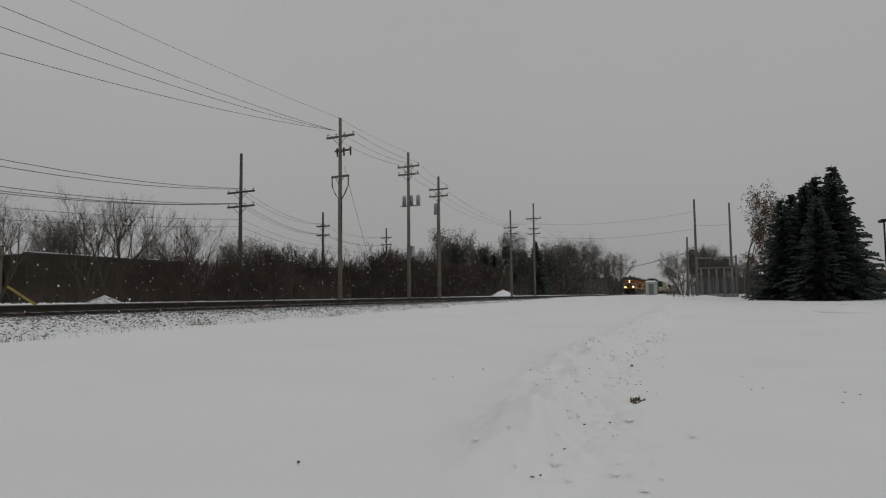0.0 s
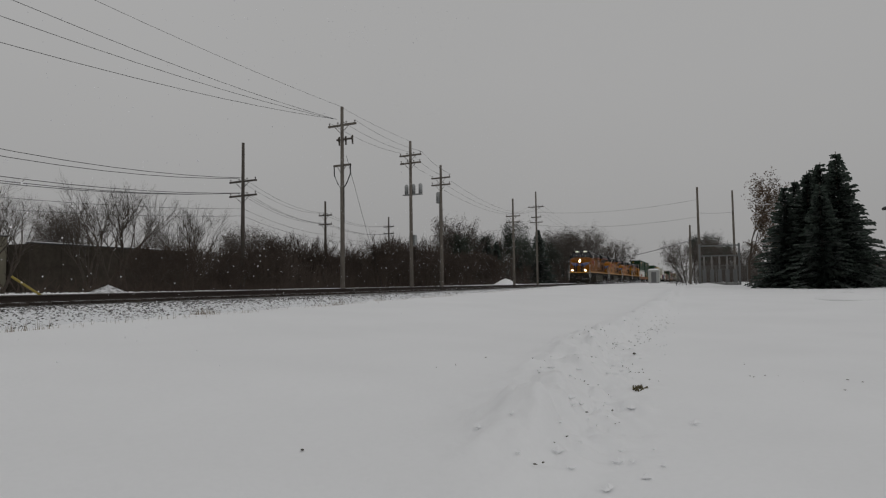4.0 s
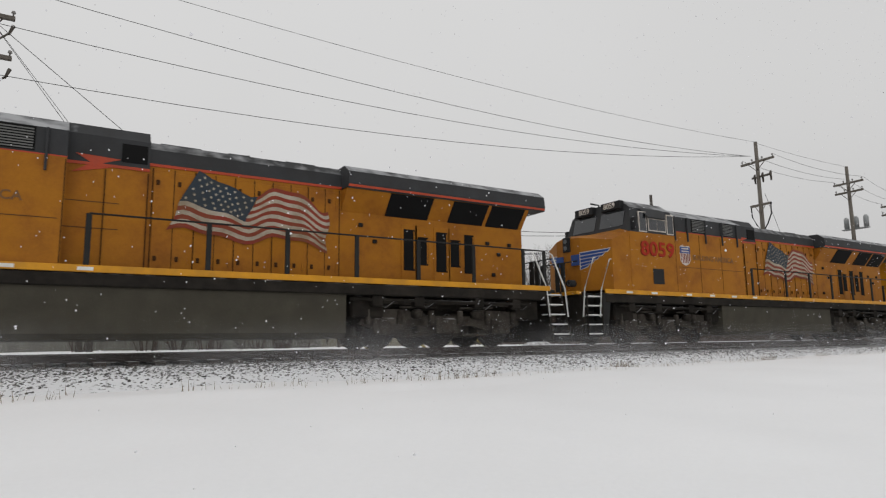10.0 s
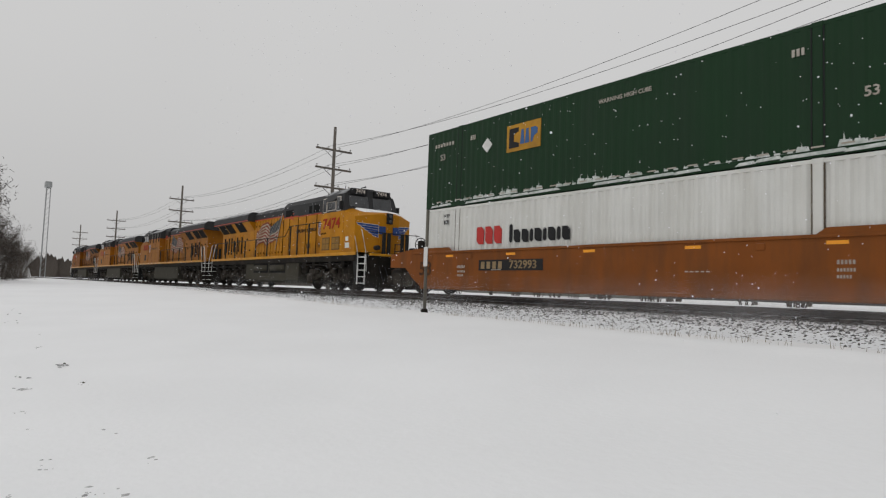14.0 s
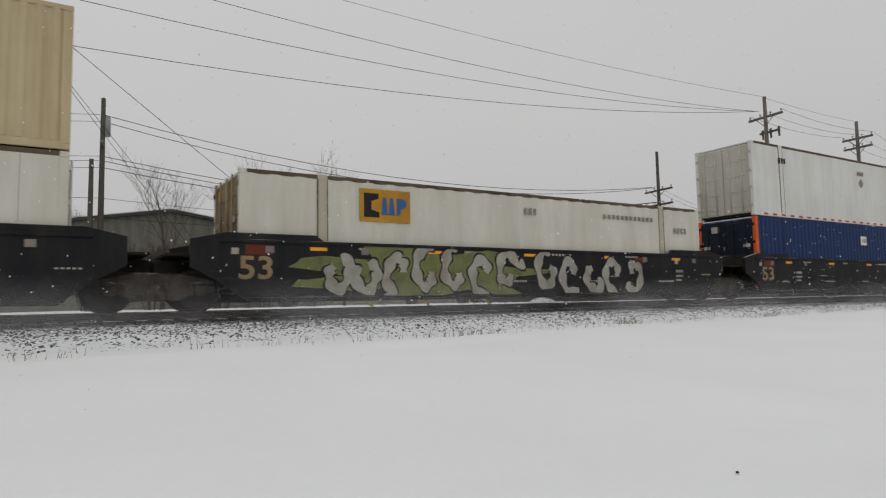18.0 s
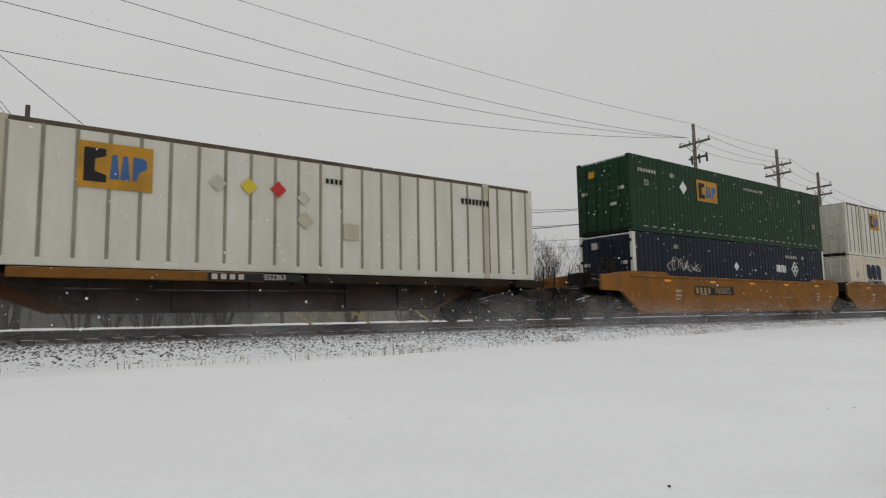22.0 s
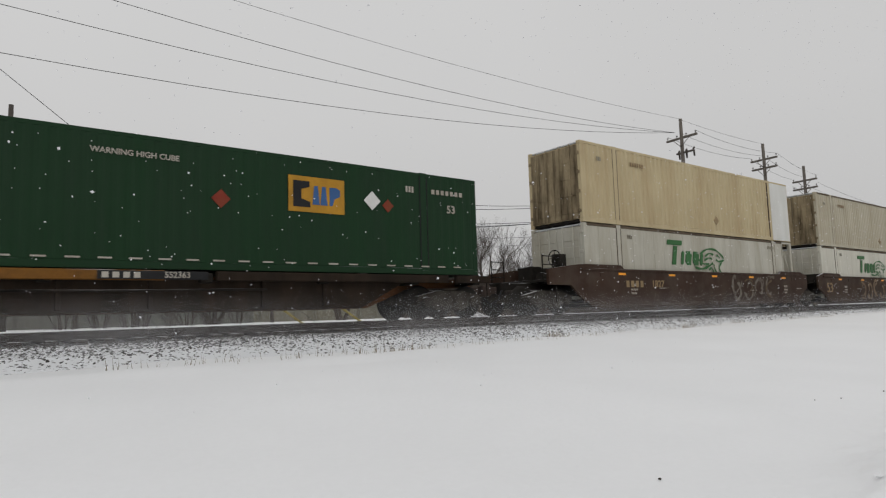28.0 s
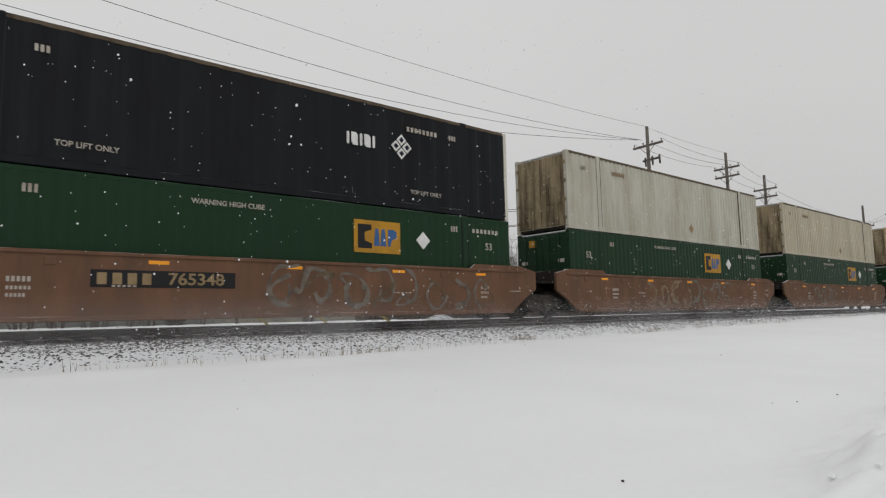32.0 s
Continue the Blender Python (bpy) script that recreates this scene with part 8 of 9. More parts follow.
for k in range(9):
    plant("evergreen_tree", ROUNDS[1 - k % 2], 104 + k * 9, 1.5 - 1.6 * k + 2.5 * math.sin(k * 3), 0.72 + 0.25 * ((k * 5) % 4) / 3, k * 33, "dark twiggy tree beyond the substation", "tree", "trees beyond the substation")
for x, y, h, k in ((150, 26.5, 14.5, 1), (160, 29.0, 13.5, 0), (141, 27.5, 12.5, 1), (172, 27.5, 14.5, 1), (195, 22.5, 13.5, 1), (108, 40.0, 9.6, 0), (120, 42.0, 10.5, 1), (132, 44.0, 11.0, 0), (45.3, 60.0, 8.8, 1), (80.0, 66.0, 10.5, 1), (88.0, 70.0, 10.0, 1)):
    plant("evergreen_tree", ROUNDS[k], x, y, h / 10, x * 31, "dark twiggy tree in a distant wood", "tree", "trees of the distant wood")
# the far tree line all round
b = Build()
rnd = random.Random(12)
for k in range(5200):
    a = rnd.uniform(0, math.tau)
    rr = rnd.uniform(330, 430)
    x, y = rr * math.cos(a), rr * math.sin(a)
    if abs(y - TRACK_Y) < 18:
        continue
    z = ground_z(x, y)
    h = 7 + 6 * abs(noise.noise((a * 9, 0, 0))) + rnd.uniform(-1, 3)
    w = rnd.uniform(1.2, 3.2)
    t = Vector((-math.sin(a), math.cos(a), 0)) * w
    base, c = Vector((x, y, z)), Vector((x, y, z + h * 0.55))
    b.add([base - t * 0.5, base + t * 0.5, c + t, Vector((x, y, z + h)) + t * rnd.uniform(-0.5, 0.5), c - t], [(0, 1, 2, 3, 4)])
b.thing("far_woods", TWIG, "dark bare woods along the horizon", "woods", kind="stuff")


# ---- small things on and by the field ----
STONE = mat("dark_ballast_stone", (0.085, 0.08, 0.075), 0.9, var=0.4, scale=6.0, bump=0.2, bscale=60, snow=0.25)
WEED = mat("dry_grass", (0.21, 0.165, 0.11), 0.9, var=0.3, bump=0.0)
DEBRIS = mat("dark_twig_debris", (0.05, 0.042, 0.03), 0.9, var=0.3, bump=0.1)


def bank_z(x, y):
    foot = min(ground_z(x, 12.15), CROWN - 0.12) - 0.06
    return float(np.interp(y, (11.9, 12.15, 13.2, 13.95, 14.9), (foot - 0.1, foot + 0.02, (foot + CROWN) / 2 + 0.06, CROWN - 0.06, CROWN - 0.05)))


def lumps(n, place, size, flat, seed, material, name, label, category):
    """Many loose irregular lumps in one mesh."""
    r = random.Random(seed)
    vs, fs = [], []
    base = [(1, 0, 0), (-1, 0, 0), (0, 1, 0), (0, -1, 0), (0, 0, 1), (0, 0, -1)]
    tri = [(0, 2, 4), (2, 1, 4), (1, 3, 4), (3, 0, 4), (2, 0, 5), (1, 2, 5), (3, 1, 5), (0, 3, 5)]
    for k in range(n):
        p = place(r)
        if p is None:
            continue
        s = r.uniform(*size)
        a = r.uniform(0, math.tau)
        ca, sa = math.cos(a), math.sin(a)
        o = len(vs)
        for x, y, z in base:
            f = s * r.uniform(0.65, 1.35)
            x, y = x * f * r.uniform(0.8, 1.5), y * f
            vs.append((p[0] + x * ca - y * sa + 0.3 * s * z, p[1] + x * sa + y * ca, p[2] + z * f * flat))
        fs += [tuple(o + i for i in t) for t in tri]
    b_ = Build()
    b_.v, b_.f, b_.s = vs, fs, [False] * len(fs)
    return b_.thing(name, material, label, category, kind="stuff")


def on_bank(r):
    x = r.uniform(-42, 70) if r.random() < 0.8 else r.uniform(70, 150)
    y = 14.45 - abs(r.gauss(0, 0.95))
    if y < 12.25:
        return None
    if noise.noise((x * 0.7, y * 1.3, 2.0)) < -0.18 and r.random() < 0.6:
        return None
    return (x, y, bank_z(x, y) + 0.006)


lumps(28000, on_bank, (0.014, 0.035), 0.7, 41, STONE, "ballast_stones", "loose dark ballast stones poking out of snow", "stones")

# dry weeds along the foot of the bank
b = Build()
rnd = random.Random(9)
for k in range(5200):
    x = rnd.uniform(-45, 75)
    y = 11.25 + rnd.gauss(0, 0.22) + 0.12 * math.sin(x * 0.5)
    dens = noise.noise((x * 0.35, 0, 7.0)) + 0.5 * noise.noise((x * 1.7, 0, 3.0))
    if dens < rnd.uniform(-0.35, 0.45):
        continue
    z = ground_z(x, y)
    h = rnd.uniform(0.06, 0.22) * (1.6 if rnd.random() < 0.06 else 1.0)
    dx, dy, w = rnd.uniform(-0.07, 0.07), rnd.uniform(-0.05, 0.05), rnd.uniform(0.004, 0.009)
    b.add([(x - w, y, z - 0.05), (x + w, y, z - 0.05), (x + dx, y + dy, z + h)], [(0, 1, 2)])
b.thing("dry_weeds", WEED, "thin dry weeds sticking out of the snow", "weeds", kind="stuff")
for x, y in ((12.9, 11.9), (13.3, 11.85), (19.2, 11.6), (22.5, 11.7), (30.0, 11.6)):
    b = Build()
    z = ground_z(x, y)
    for k in range(46):
        a, r = rnd.uniform(0, math.tau), rnd.uniform(0, 0.22)
        px, py = x + r * math.cos(a), y + r * math.sin(a)
        b.add([(px - 0.006, py, z - 0.05), (px + 0.006, py, z - 0.05), (px + 0.12 * math.cos(a), py + 0.1 * math.sin(a), z + rnd.uniform(0.1, 0.26))], [(0, 1, 2)])
    b.thing("grass_tuft", WEED, "tuft of dry grass in snow", "grass tuft", "grass tufts")


# the trodden bank: broken snow, dirt, and dark crumbs for shaded pits
def trodden(r):
    x = 4.5 + abs(r.gauss(0, 1)) * 9
    c = 1.12 + 0.65 * min(1.0, max(0.0, (x - 5.0) / 5.0))
    y = c - 0.3 + r.gauss(0, 0.42)
    return (x, y, ground_z(x, y) + ridge(x, y) + 0.015)


lumps(140, trodden, (0.015, 0.05), 0.55, 13, SNOW, "snow_clods", "broken clods of trodden snow", "snow clods")
# dark grey colour stands in for the shade inside footprints
CRUMB = mat("print_shade_dark", (0.33, 0.32, 0.31), 0.9, var=0.4, scale=5, bump=0.2)
# dirt clumps, plus pits and a crack drawn as dark crumbs for their shade
DIRTANDPITS = ((13.1, 1.72, 0.5, 34), (11.2, 1.96, 0.25, 9), (10.7, 1.64, 0.3, 12), (8.85, 2.04, 0.2, 16), (10.0, 0.85, 0.5, 14), (10.0, 1.25, 0.4, 9),
             (6.64, 0.82, 0.15, 5), (6.6, 1.22, 0.25, 3), (5.4, 1.14, 0.2, 2), (4.6, 1.15, 0.12, 1), (8.2, 1.3, 0.3, 5), (14.5, 1.2, 0.8, 26), (18.0, 1.15, 1.5, 44), (22.5, 0.95, 2.0, 44))


def dirt_place(r):
    x, y, w, n = r.choice([q for q in DIRTANDPITS for k in range(q[3])])
    px, py = x + r.gauss(0, w), y + r.gauss(0, min(w, 0.3) * 0.6)
    return (px, py, ground_z(px, py) + ridge(px, py) + 0.012)


lumps(190, dirt_place, (0.006, 0.018), 0.5, 14, mat("trodden_dirt_and_pit_shade", (0.13, 0.125, 0.11), 0.9, var=0.4, scale=5, bump=0.2), "dirt_crumbs", "dark crumbs for dirt and shaded pits in trodden snow", "dirt")


STEPS = ((-17.6, 0.4), (-20.3, 0.9), (-23.8, 1.6), (-22.0, 1.3), (-19.6, 1.35), (-16.0, 1.44), (-13.7, 1.27), (-10.2, 0.82), (-9.2, 0.77), (-7.7, 0.62), (-6.8, 0.61), (-5.75, 0.66),
         (-5.5, 0.64), (-11.1, 1.41), (-9.2, 1.4), (-6.3, 1.17), (-5.6, 1.06), (-5.2, 1.28), (-4.7, 0.78), (-4.5, 0.95), (-4.9, 0.33), (-18.6, 0.6), (-21.2, 1.0))


def footprints(r):
    x, y = r.choice(STEPS)
    x, y = x + r.gauss(0, 0.09 if x > -17 else 0.5), y + r.gauss(0, 0.045 if x > -17 else 0.1)
    return (x, y, ground_z(x, y) + 0.004)


# lumps, not hollows: their grey colour paints the shade of the prints
lumps(150, footprints, (0.014, 0.04), 0.4, 15, mat("print_shade_grey", (0.42, 0.42, 0.42), 0.9, var=0.4, scale=5, bump=0.2), "footprint_edges", "scattered grey lumps for shaded footprints in the snow", "footprints")
lumps(40, lambda r: (r.uniform(8, 17), r.uniform(-3.2, -0.6), ground_z(10, -2) + 0.02), (0.008, 0.026), 0.3, 16, CRUMB, "footprint_edges", "scattered grey lumps for shaded footprints in the snow", "footprints")


def heap(x, y, w, h, label, material, seed, stones=0):
    b_ = Build()
    n, rings = 18, []
    for i in range(7):
        t = i / 6
        rr = w * (1 - t) ** 0.75
        rings.append([(x + rr * math.cos(k * math.tau / n) * (1 + 0.18 * noise.noise((k, i, seed))), y + rr * 0.7 * math.sin(k * math.tau / n), ground_z(x, y) - 0.05 + h * t * (1 + 0.15 * noise.noise((k * 0.7, i, seed)))) for k in range(n)])
    b_.loft(rings, True, True, True)
    return b_.thing("snow_mound", material, label, "snow heap", "snow heaps")


STONYSNOW = mat("stony_snow", (0.72, 0.73, 0.75), 0.85, var=0.05, bump=0.5, bscale=9, dirt=(0.07, 0.065, 0.06), amount=0.6, dscale=5.0)
heap(18.8, 22.0, 1.35, 0.62, "heap of gravel half covered with snow", STONYSNOW, 3)
heap(35.0, -6.6, 2.2, 0.35, "low ploughed heap of snow", SNOW, 5)
heap(-21.5, 1.1, 1.6, 0.13, "low heap of broken snow", SNOW, 7)
heap(61.0, -1.0, 3.2, 0.34, "low ploughed heap of snow", SNOW, 11)
heap(78.0, 22.5, 2.4, 0.9, "heap of snow beside the track", SNOW, 9)
for x, y, r in ((8.71, 0.74, 0.2), (4.25, 2.89, 0.014), (10.01, 3.25, 0.013), (9.0, 3.4, 0.01), (8.6, 3.55, 0.008), (12.2, 1.1, 0.03), (-11.2, 1.43, 0.02), (-9.2, 1.4, 0.02)):
    b = Build()
    z = ground_z(x, y) + (ridge(x, y) if -3 < y < 4 else 0) + 0.012
    if r > 0.1:
        for k in range(7):
            a = rnd.uniform(-0.5, 0.5)
            dx, dy = rnd.uniform(0.1, 0.28), rnd.uniform(-0.08, 0.08)
            b.tube([(x - dx, y + dy, z + rnd.uniform(0, 0.015)), (x + dx * 0.7, y + dy + 0.2 * a, z + rnd.uniform(0.0, 0.025))], 0.011, 5)
        b.thing("twig_debris", mat("dead_leaf_stalk", (0.10, 0.085, 0.045), 0.9, var=0.3, bump=0.1), "dark twigs lying on trodden snow", "debris")
    else:
        b.loft([[(x + r * s * math.cos(k * 1.05), y + r * s * math.sin(k * 1.05), z + r * h) for k in range(6)] for s, h in ((0.7, -0.5), (1.0, 0.0), (0.6, 0.5))])
        b.thing("dirt_clod", DEBRIS, "small dark clod on the snow", "clod", "clods on the snow")

# ---- fenced substation ----
MESHWIRE = mat("chain_link_wire", (0.18, 0.18, 0.175), 0.6, 0.5, bump=0.0)
SUBGREY = mat("substation_grey_paint", (0.16, 0.165, 0.165), 0.6, bump=0.05, snow=0.7)
sub = empty("substation", pose(68.5, -2.2, ground_z(68.5, -2.2)), "small fenced substation with grey switchgear", "substation")
b = Build()
b.box(-1.0, 1.0, -1.7, 1.7, 0, 0.25, 0.03)
b.part("plinth", mat("grey_concrete", (0.3, 0.3, 0.29), 0.9, bump=0.2, snow=0.9), sub)
for k in range(5):
    y = -1.4 + 0.7 * k
    b = Build()
    b.box(-0.3, 0.3, y - 0.17, y + 0.17, 0.25, 1.55, 0.03)
    b.part("cabinet", SUBGREY, sub)
    b = Build()
    b.tube([(0, y, 1.5), (0, y, 2.1), (0, y, 2.3), (0, y, 2.9)], [0.06, 0.06, 0.1, 0.05], 8)
    b.part("bushing", INSUL, sub)
for z in (2.9, 3.9):
    b = Build()
    b.box(-0.08, 0.08, -1.9, 1.9, z - 0.06, z + 0.06)
    b.part("beam", SUBGREY, sub)
for y in (-1.8, 1.8):
    b = Build()
    b.box(-0.09, 0.09, y - 0.09, y + 0.09, 0, 4.1)
    b.part("column", SUBGREY, sub)
fen = empty("chain_link_fence", pose(66.0, -2.0, ground_z(66, -2)), "grey chain-link fence round the substation", "fence")
for k in range(9):
    b = Build()
    y = -3.4 + k * 0.9
    b.tube([(0, y, -0.1), (0, y, 1.9)], 0.035, 6)
    b.part("fence_post", MESHWIRE, fen)
b = Build()
for k in range(72):
    y = -3.4 + k * 0.1
    b.tube([(0, y, 0.05), (0, min(3.8, y + 0.9), 1.85)], 0.006, 3)
    b.tube([(0, y, 1.85), (0, min(3.8, y + 0.9), 0.05)], 0.006, 3)
b.tube([(0, -3.4, 1.87), (0, 3.8, 1.87)], 0.02, 5)
b.part("wire_mesh", MESHWIRE, fen)

# trackside hut
hut = empty("trackside_hut", pose(127.0, 7.4, ground_z(127, 7.4)), "pale metal trackside hut with snow on its roof", "hut")
b = Build()
b.box(-1.0, 1.0, -1.0, 1.0, 0, 2.45, 0.02)
b.part("wall", mat("pale_hut_paint", (0.42, 0.43, 0.42), 0.6, bump=0.05), hut)
b = Build()
b.loft([[(-1.15, -1.15, 2.45), (1.15, -1.15, 2.45), (1.15, 1.15, 2.45), (-1.15, 1.15, 2.45)], [(-0.6, -0.6, 2.75), (0.6, -0.6, 2.75), (0.6, 0.6, 2.75), (-0.6, 0.6, 2.75)]])
b.part("roof", ROOFSNOW, hut)
b = Build()
b.box(-1.03, -0.98, -0.45, 0.45, 0.1, 2.1)
b.part("door", SUBGREY, hut)

# lattice mast far along the line
mast = empty("lattice_mast", pose(-300.0, 28.0, ground_z(-300, 28)), "tall grey lattice mast far away", "mast")
b = Build()
for dx, dy in ((-1, -0.6), (1, -0.6), (0, 1.1)):
    b.tube([(dx, dy, 0), (dx * 0.8, dy * 0.8, 37)], 0.16, 5)
for k in range(18):
    z = k * 2.05
    b.tube([(-1, -0.6, z), (1, -0.6, z + 2)], 0.07, 4)
    b.tube([(1, -0.6, z), (0, 1.1, z + 2)], 0.07, 4)
b.part("lattice", GALV, mast)
b = Build()
b.box(-1.8, 1.8, -1.2, 1.2, 36, 38.5, 0.2)
b.part("head", GALV, mast)

# lamp post and parked pickup beyond the spruces
lamp = empty("lamp_post", pose(58.3, -14.0, ground_z(58.3, -14)), "dark car-park lamp post", "lamp post")
b = Build()
b.tube([(0, 0, 0), (0, 0, 6.0)], [0.09, 0.06], 8)
b.part("post", OFFBLACK, lamp)
b = Build()
b.box(-0.2, 0.9, -0.2, 0.2, 5.9, 6.12, 0.04)
b.part("lamp_head", OFFBLACK, lamp)
CARPAINT = mat("dark_car_paint", (0.02, 0.022, 0.026), 0.25, 0.3, bump=0.0, coat=0.8, snow=0.9)
pickup = empty("parked_pickup", pose(76.0, -18.4, ground_z(76, -18.4), 0, 0, 70), "dark parked pickup dusted with snow", "pickup")
b = Build()
b.loft([[(x, y * w, z) for y, z in ((-1, 0.45), (-1, zt), (1, zt), (1, 0.45))] for x, w, zt in ((-2.7, 0.85, 0.95), (-1.2, 0.95, 1.05), (2.7, 0.93, 1.1))])
b.loft([[(x, y * w, z) for y, z in ((-1, 1.05), (-0.86, zt), (0.86, zt), (1, 1.05))] for x, w, zt in ((-1.3, 0.9, 1.08), (-0.5, 0.9, 1.75), (0.9, 0.9, 1.75), (1.1, 0.9, 1.1))])
b.part("body", CARPAINT, pickup)
for x in (-1.75, 1.75):
    for y in (-0.85, 0.85):
        b = Build()
        b.lathe_y([(0.36, y - 0.11), (0.38, y), (0.36, y + 0.11)], x, 0.38, 16)
        b.part("wheel", OFFBLACK, pickup)
b = Build()
b.box(-0.45, 0.85, -0.9, -0.84, 1.15, 1.65)
b.part("side_window", GLASS, pickup)

# ---- falling snow ----
FLAKE = bpy.data.materials.new("falling_snowflake")
FLAKE.use_nodes = True
FLAKE.node_tree.nodes["Principled BSDF"].inputs["Base Color"].default_value = (0.9, 0.9, 0.92, 1)
FLAKE.node_tree.nodes["Principled BSDF"].inputs["Roughness"].default_value = 0.9
FLAKE.node_tree.nodes["Principled BSDF"].inputs["Subsurface Weight"].default_value = 0.0
fn_, fl_ = FLAKE.node_tree.nodes, FLAKE.node_tree.links
through_ = fn_.new("ShaderNodeBsdfTranslucent")
through_.inputs["Color"].default_value = (0.92, 0.92, 0.94, 1)
half_ = fn_.new("ShaderNodeMixShader")
half_.inputs["Fac"].default_value = 0.55
fl_.new(fn_["Principled BSDF"].outputs["BSDF"], half_.inputs[1])
fl_.new(through_.outputs["BSDF"], half_.inputs[2])
fl_.new(half_.outputs["Shader"], fn_["Material Output"].inputs["Surface"])
SNOWFALL = []


def snowfall(seed, n, fall, drift, lo, hi, size):
    """A shower of flakes that sinks and drifts as one piece; tall enough to last the whole clip."""
    r = random.Random(seed)
    vs, fs = [], []
    tri = [(0, 2, 4), (2, 1, 4), (1, 3, 4), (3, 0, 4), (2, 0, 5), (1, 2, 5), (3, 1, 5), (0, 3, 5)]
    deep = fall * END
    for k in range(n):
        p = Vector((r.uniform(lo[0], hi[0]), r.uniform(lo[1], hi[1]), r.uniform(1.2, 9.0 + deep)))
        s = r.uniform(*size) * (1.8 if r.random() < 0.05 else 1.0)
        o = len(vs)
        turn_ = Matrix.Rotation(r.uniform(0, 6.28), 3, Vector((r.uniform(-1, 1), r.uniform(-1, 1), r.uniform(-1, 1))))
        for d in ((1, 0, 0), (-1, 0, 0), (0, 1, 0), (0, -1, 0), (0, 0, 1), (0, 0, -1)):
            vs.append(p + turn_ @ (Vector(d) * s * r.uniform(0.6, 1.2)))
        fs += [tuple(o + i for i in t) for t in tri]
    b_ = Build()
    b_.v, b_.f, b_.s = [tuple(v) for v in vs], fs, [False] * len(fs)
    ob = b_.thing("falling_snow", FLAKE, "falling white snowflakes drifting in the air", "snowflakes", kind="stuff")
    SNOWFALL.append((ob, fall, drift))


snowfall(51, 22000, 1.6, -0.9, (-26, 5.0), (62, 11.6), (0.007, 0.014))
snowfall(52, 22000, 1.2, -1.4, (-30, 6.0), (75, 12.6), (0.007, 0.014))

# ---- snow whirled up along the running train ----
DUST = bpy.data.materials.new("blown_snow_dust")
DUST.use_nodes = True
dn_, dl_ = DUST.node_tree.nodes, DUST.node_tree.links
dp = dn_["Principled BSDF"]
dp.inputs["Base Color"].default_value, dp.inputs["Roughness"].default_value = (0.80, 0.80, 0.82, 1), 1.0
dp.inputs["Specular IOR Level"].default_value = 0.0
dthin = dn_.new("ShaderNodeBsdfTranslucent")
dthin.inputs["Color"].default_value = (0.80, 0.80, 0.82, 1)
dclear = dn_.new("ShaderNodeBsdfTransparent")
dhalf, dveil = dn_.new("ShaderNodeMixShader"), dn_.new("ShaderNodeMixShader")
dhalf.inputs["Fac"].default_value = 0.5
dl_.new(dp.outputs["BSDF"], dhalf.inputs[1])
dl_.new(dthin.outputs["BSDF"], dhalf.inputs[2])
dco, dse, dno = dn_.new("ShaderNodeTexCoord"), dn_.new("ShaderNodeSeparateXYZ"), dn_.new("ShaderNodeTexNoise")
dno.inputs["Scale"].default_value, dno.inputs["Detail"].default_value = 0.3, 2
dl_.new(dco.outputs["Object"], dno.inputs["Vector"])
dl_.new(dco.outputs["Object"], dse.inputs["Vector"])


def fade(source, zero, one, top=1.0):
    """A smooth ramp of a value between two bounds."""
    node = dn_.new("ShaderNodeMapRange")
    node.interpolation_type = "SMOOTHSTEP"
    node.inputs["From Min"].default_value, node.inputs["From Max"].default_value, node.inputs["To Max"].default_value = zero, one, top
    dl_.new(source, node.inputs["Value"])
    return node.outputs["Result"]


def times(a, c):
    node = dn_.new("ShaderNodeMath")
    node.operation = "MULTIPLY"
    dl_.new(a, node.inputs[0])
    dl_.new(c, node.inputs[1])
    return node.outputs[0]


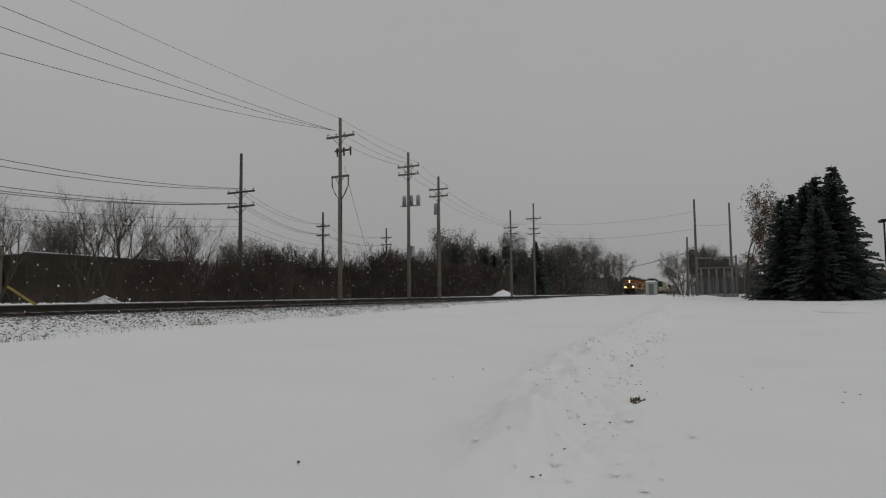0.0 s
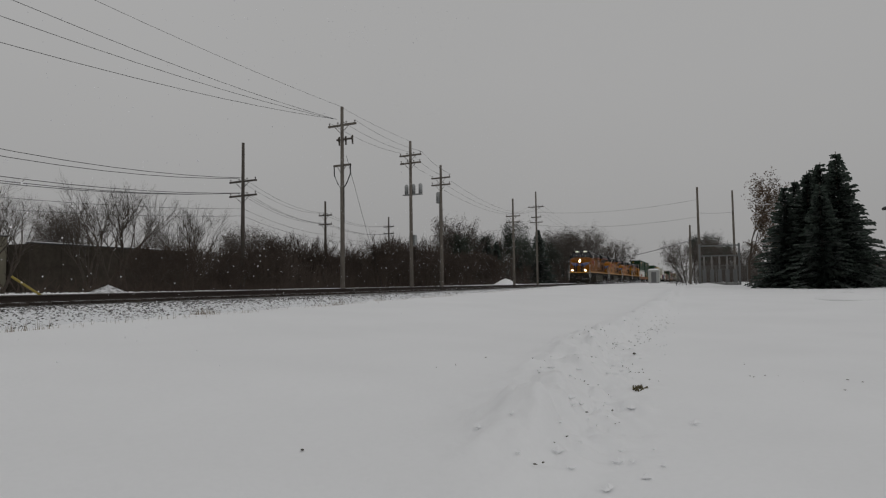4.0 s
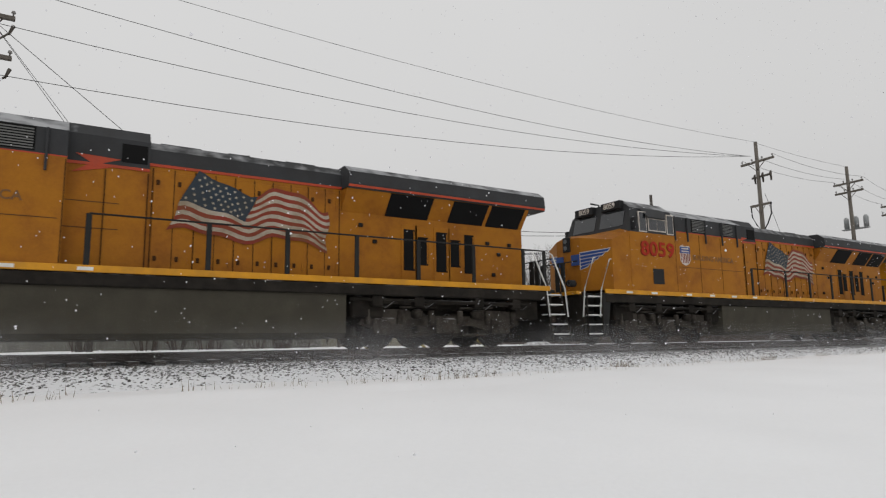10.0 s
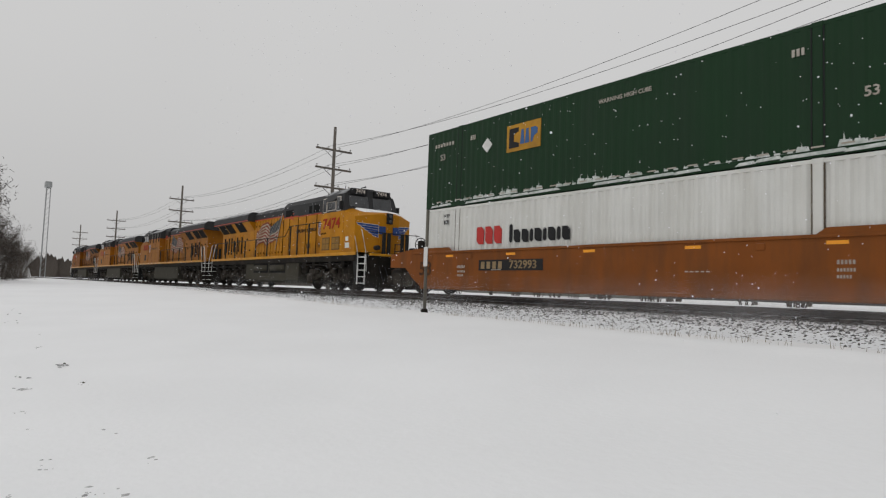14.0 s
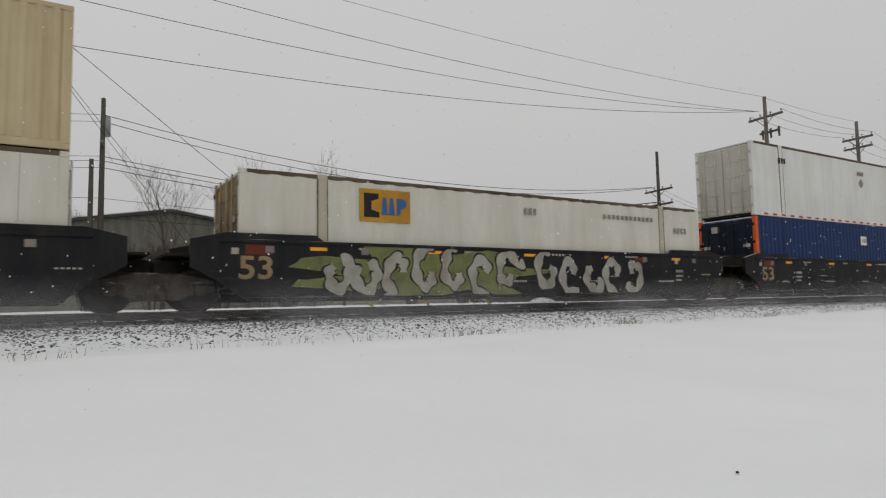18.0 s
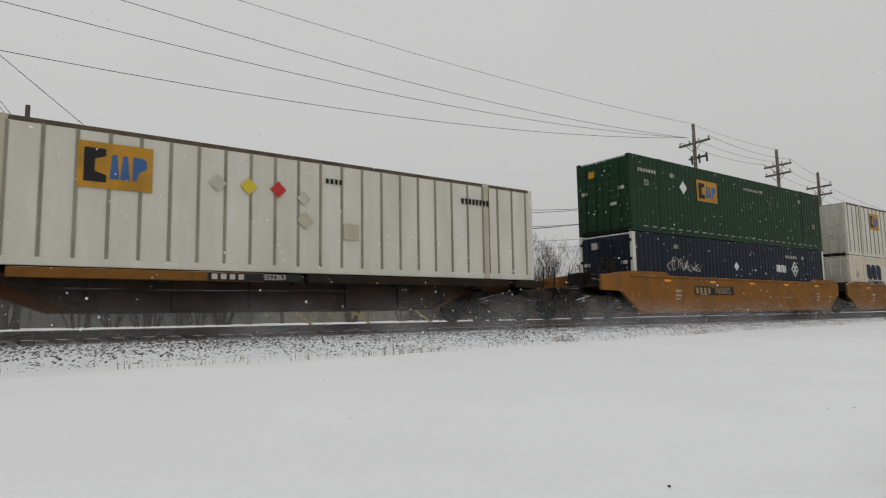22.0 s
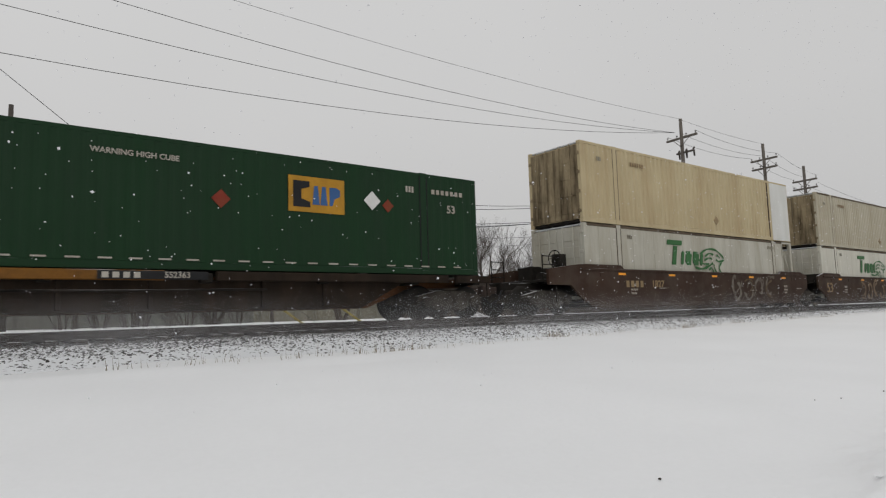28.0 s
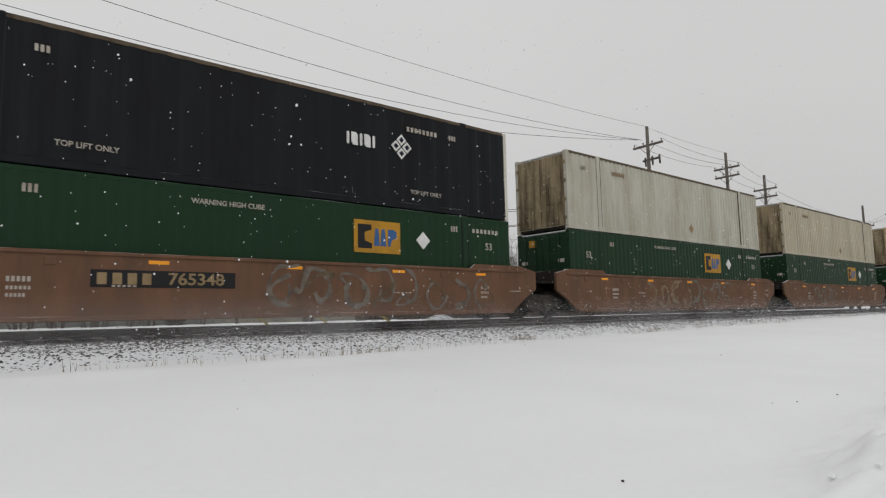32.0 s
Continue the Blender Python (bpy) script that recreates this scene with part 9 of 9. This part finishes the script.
thick = times(fade(dse.outputs["Z"], 0.85, -0.30), fade(dno.outputs["Fac"], 0.22, 0.70, 0.21))
thick = times(thick, fade(dse.outputs["Y"], -3.75, -2.5))
thick = times(thick, fade(dse.outputs["Y"], -1.56, -2.0))
thick = times(thick, fade(dse.outputs["X"], 0.0, 14.0))
dl_.new(thick, dveil.inputs["Fac"])
dl_.new(dclear.outputs["BSDF"], dveil.inputs[1])
dl_.new(dhalf.outputs["Shader"], dveil.inputs[2])
dl_.new(dveil.outputs["Shader"], dn_["Material Output"].inputs["Surface"])
b = Build()
for k in range(140):
    x = 12.0 + 4.0 * k          # each veil trails aslant from the wheels
    grid = [(x - (y + 3.75) * 4.0, y, z) for y in (-3.75, -2.9, -2.2, -1.56) for z in (-0.42, 0.0, 0.4, 0.85)]
    b.add(grid, [(4 * i + q, 4 * i + 4 + q, 4 * i + 5 + q, 4 * i + 1 + q) for i in range(3) for q in range(3)], True)
blown = b.thing("blown_snow", DUST, "thin veil of snow whirled up by the wheels", "blown snow", kind="stuff")
blown.visible_shadow = False
blown.matrix_basis = pose(175.3, TRACK_Y, RAIL_Z)
MOVERS.append((blown, 175.3))


# ---- what moves ----
def motions():
    for thing, s in MOVERS:
        turn = thing.matrix_basis.to_euler().z
        rows = []
        for t in (0.0, 4.0, 8.0, 12.0, 16.0, 20.0, 24.0, 28.0, END):
            rows.append((t, pose(s - SPEED * t, TRACK_Y, RAIL_Z, 0, 0, math.degrees(turn))))
        walk(thing, rows)
    for ob, fall, drift in SNOWFALL:
        walk(ob, [(t, pose(drift * (t - 16.0) * 0.6, 0.0, -fall * t)) for t in (0.0, 8.0, 16.0, 24.0, END)])
    spun = {}
    for w, x, r in WHEELS:
        back = abs(w.parent.parent.matrix_basis.to_euler().z) > 1.0
        key = (x, r, back)
        if key not in spun:
            step = 1.0 / FPS
            rows = []
            for k in range(int(END * FPS) + 1):
                a = math.degrees(SPEED * k * step / r) % 360.0
                rows.append((k * step, pose(x, 0, r, 0, a if back else -a, 0)))
            walk(w, rows)
            spun[key] = w
        else:
            w.rotation_mode = "QUATERNION"
            data = w.animation_data_create()
            data.action = spun[key].animation_data.action
            data.action_slot = spun[key].animation_data.action_slot


motions()
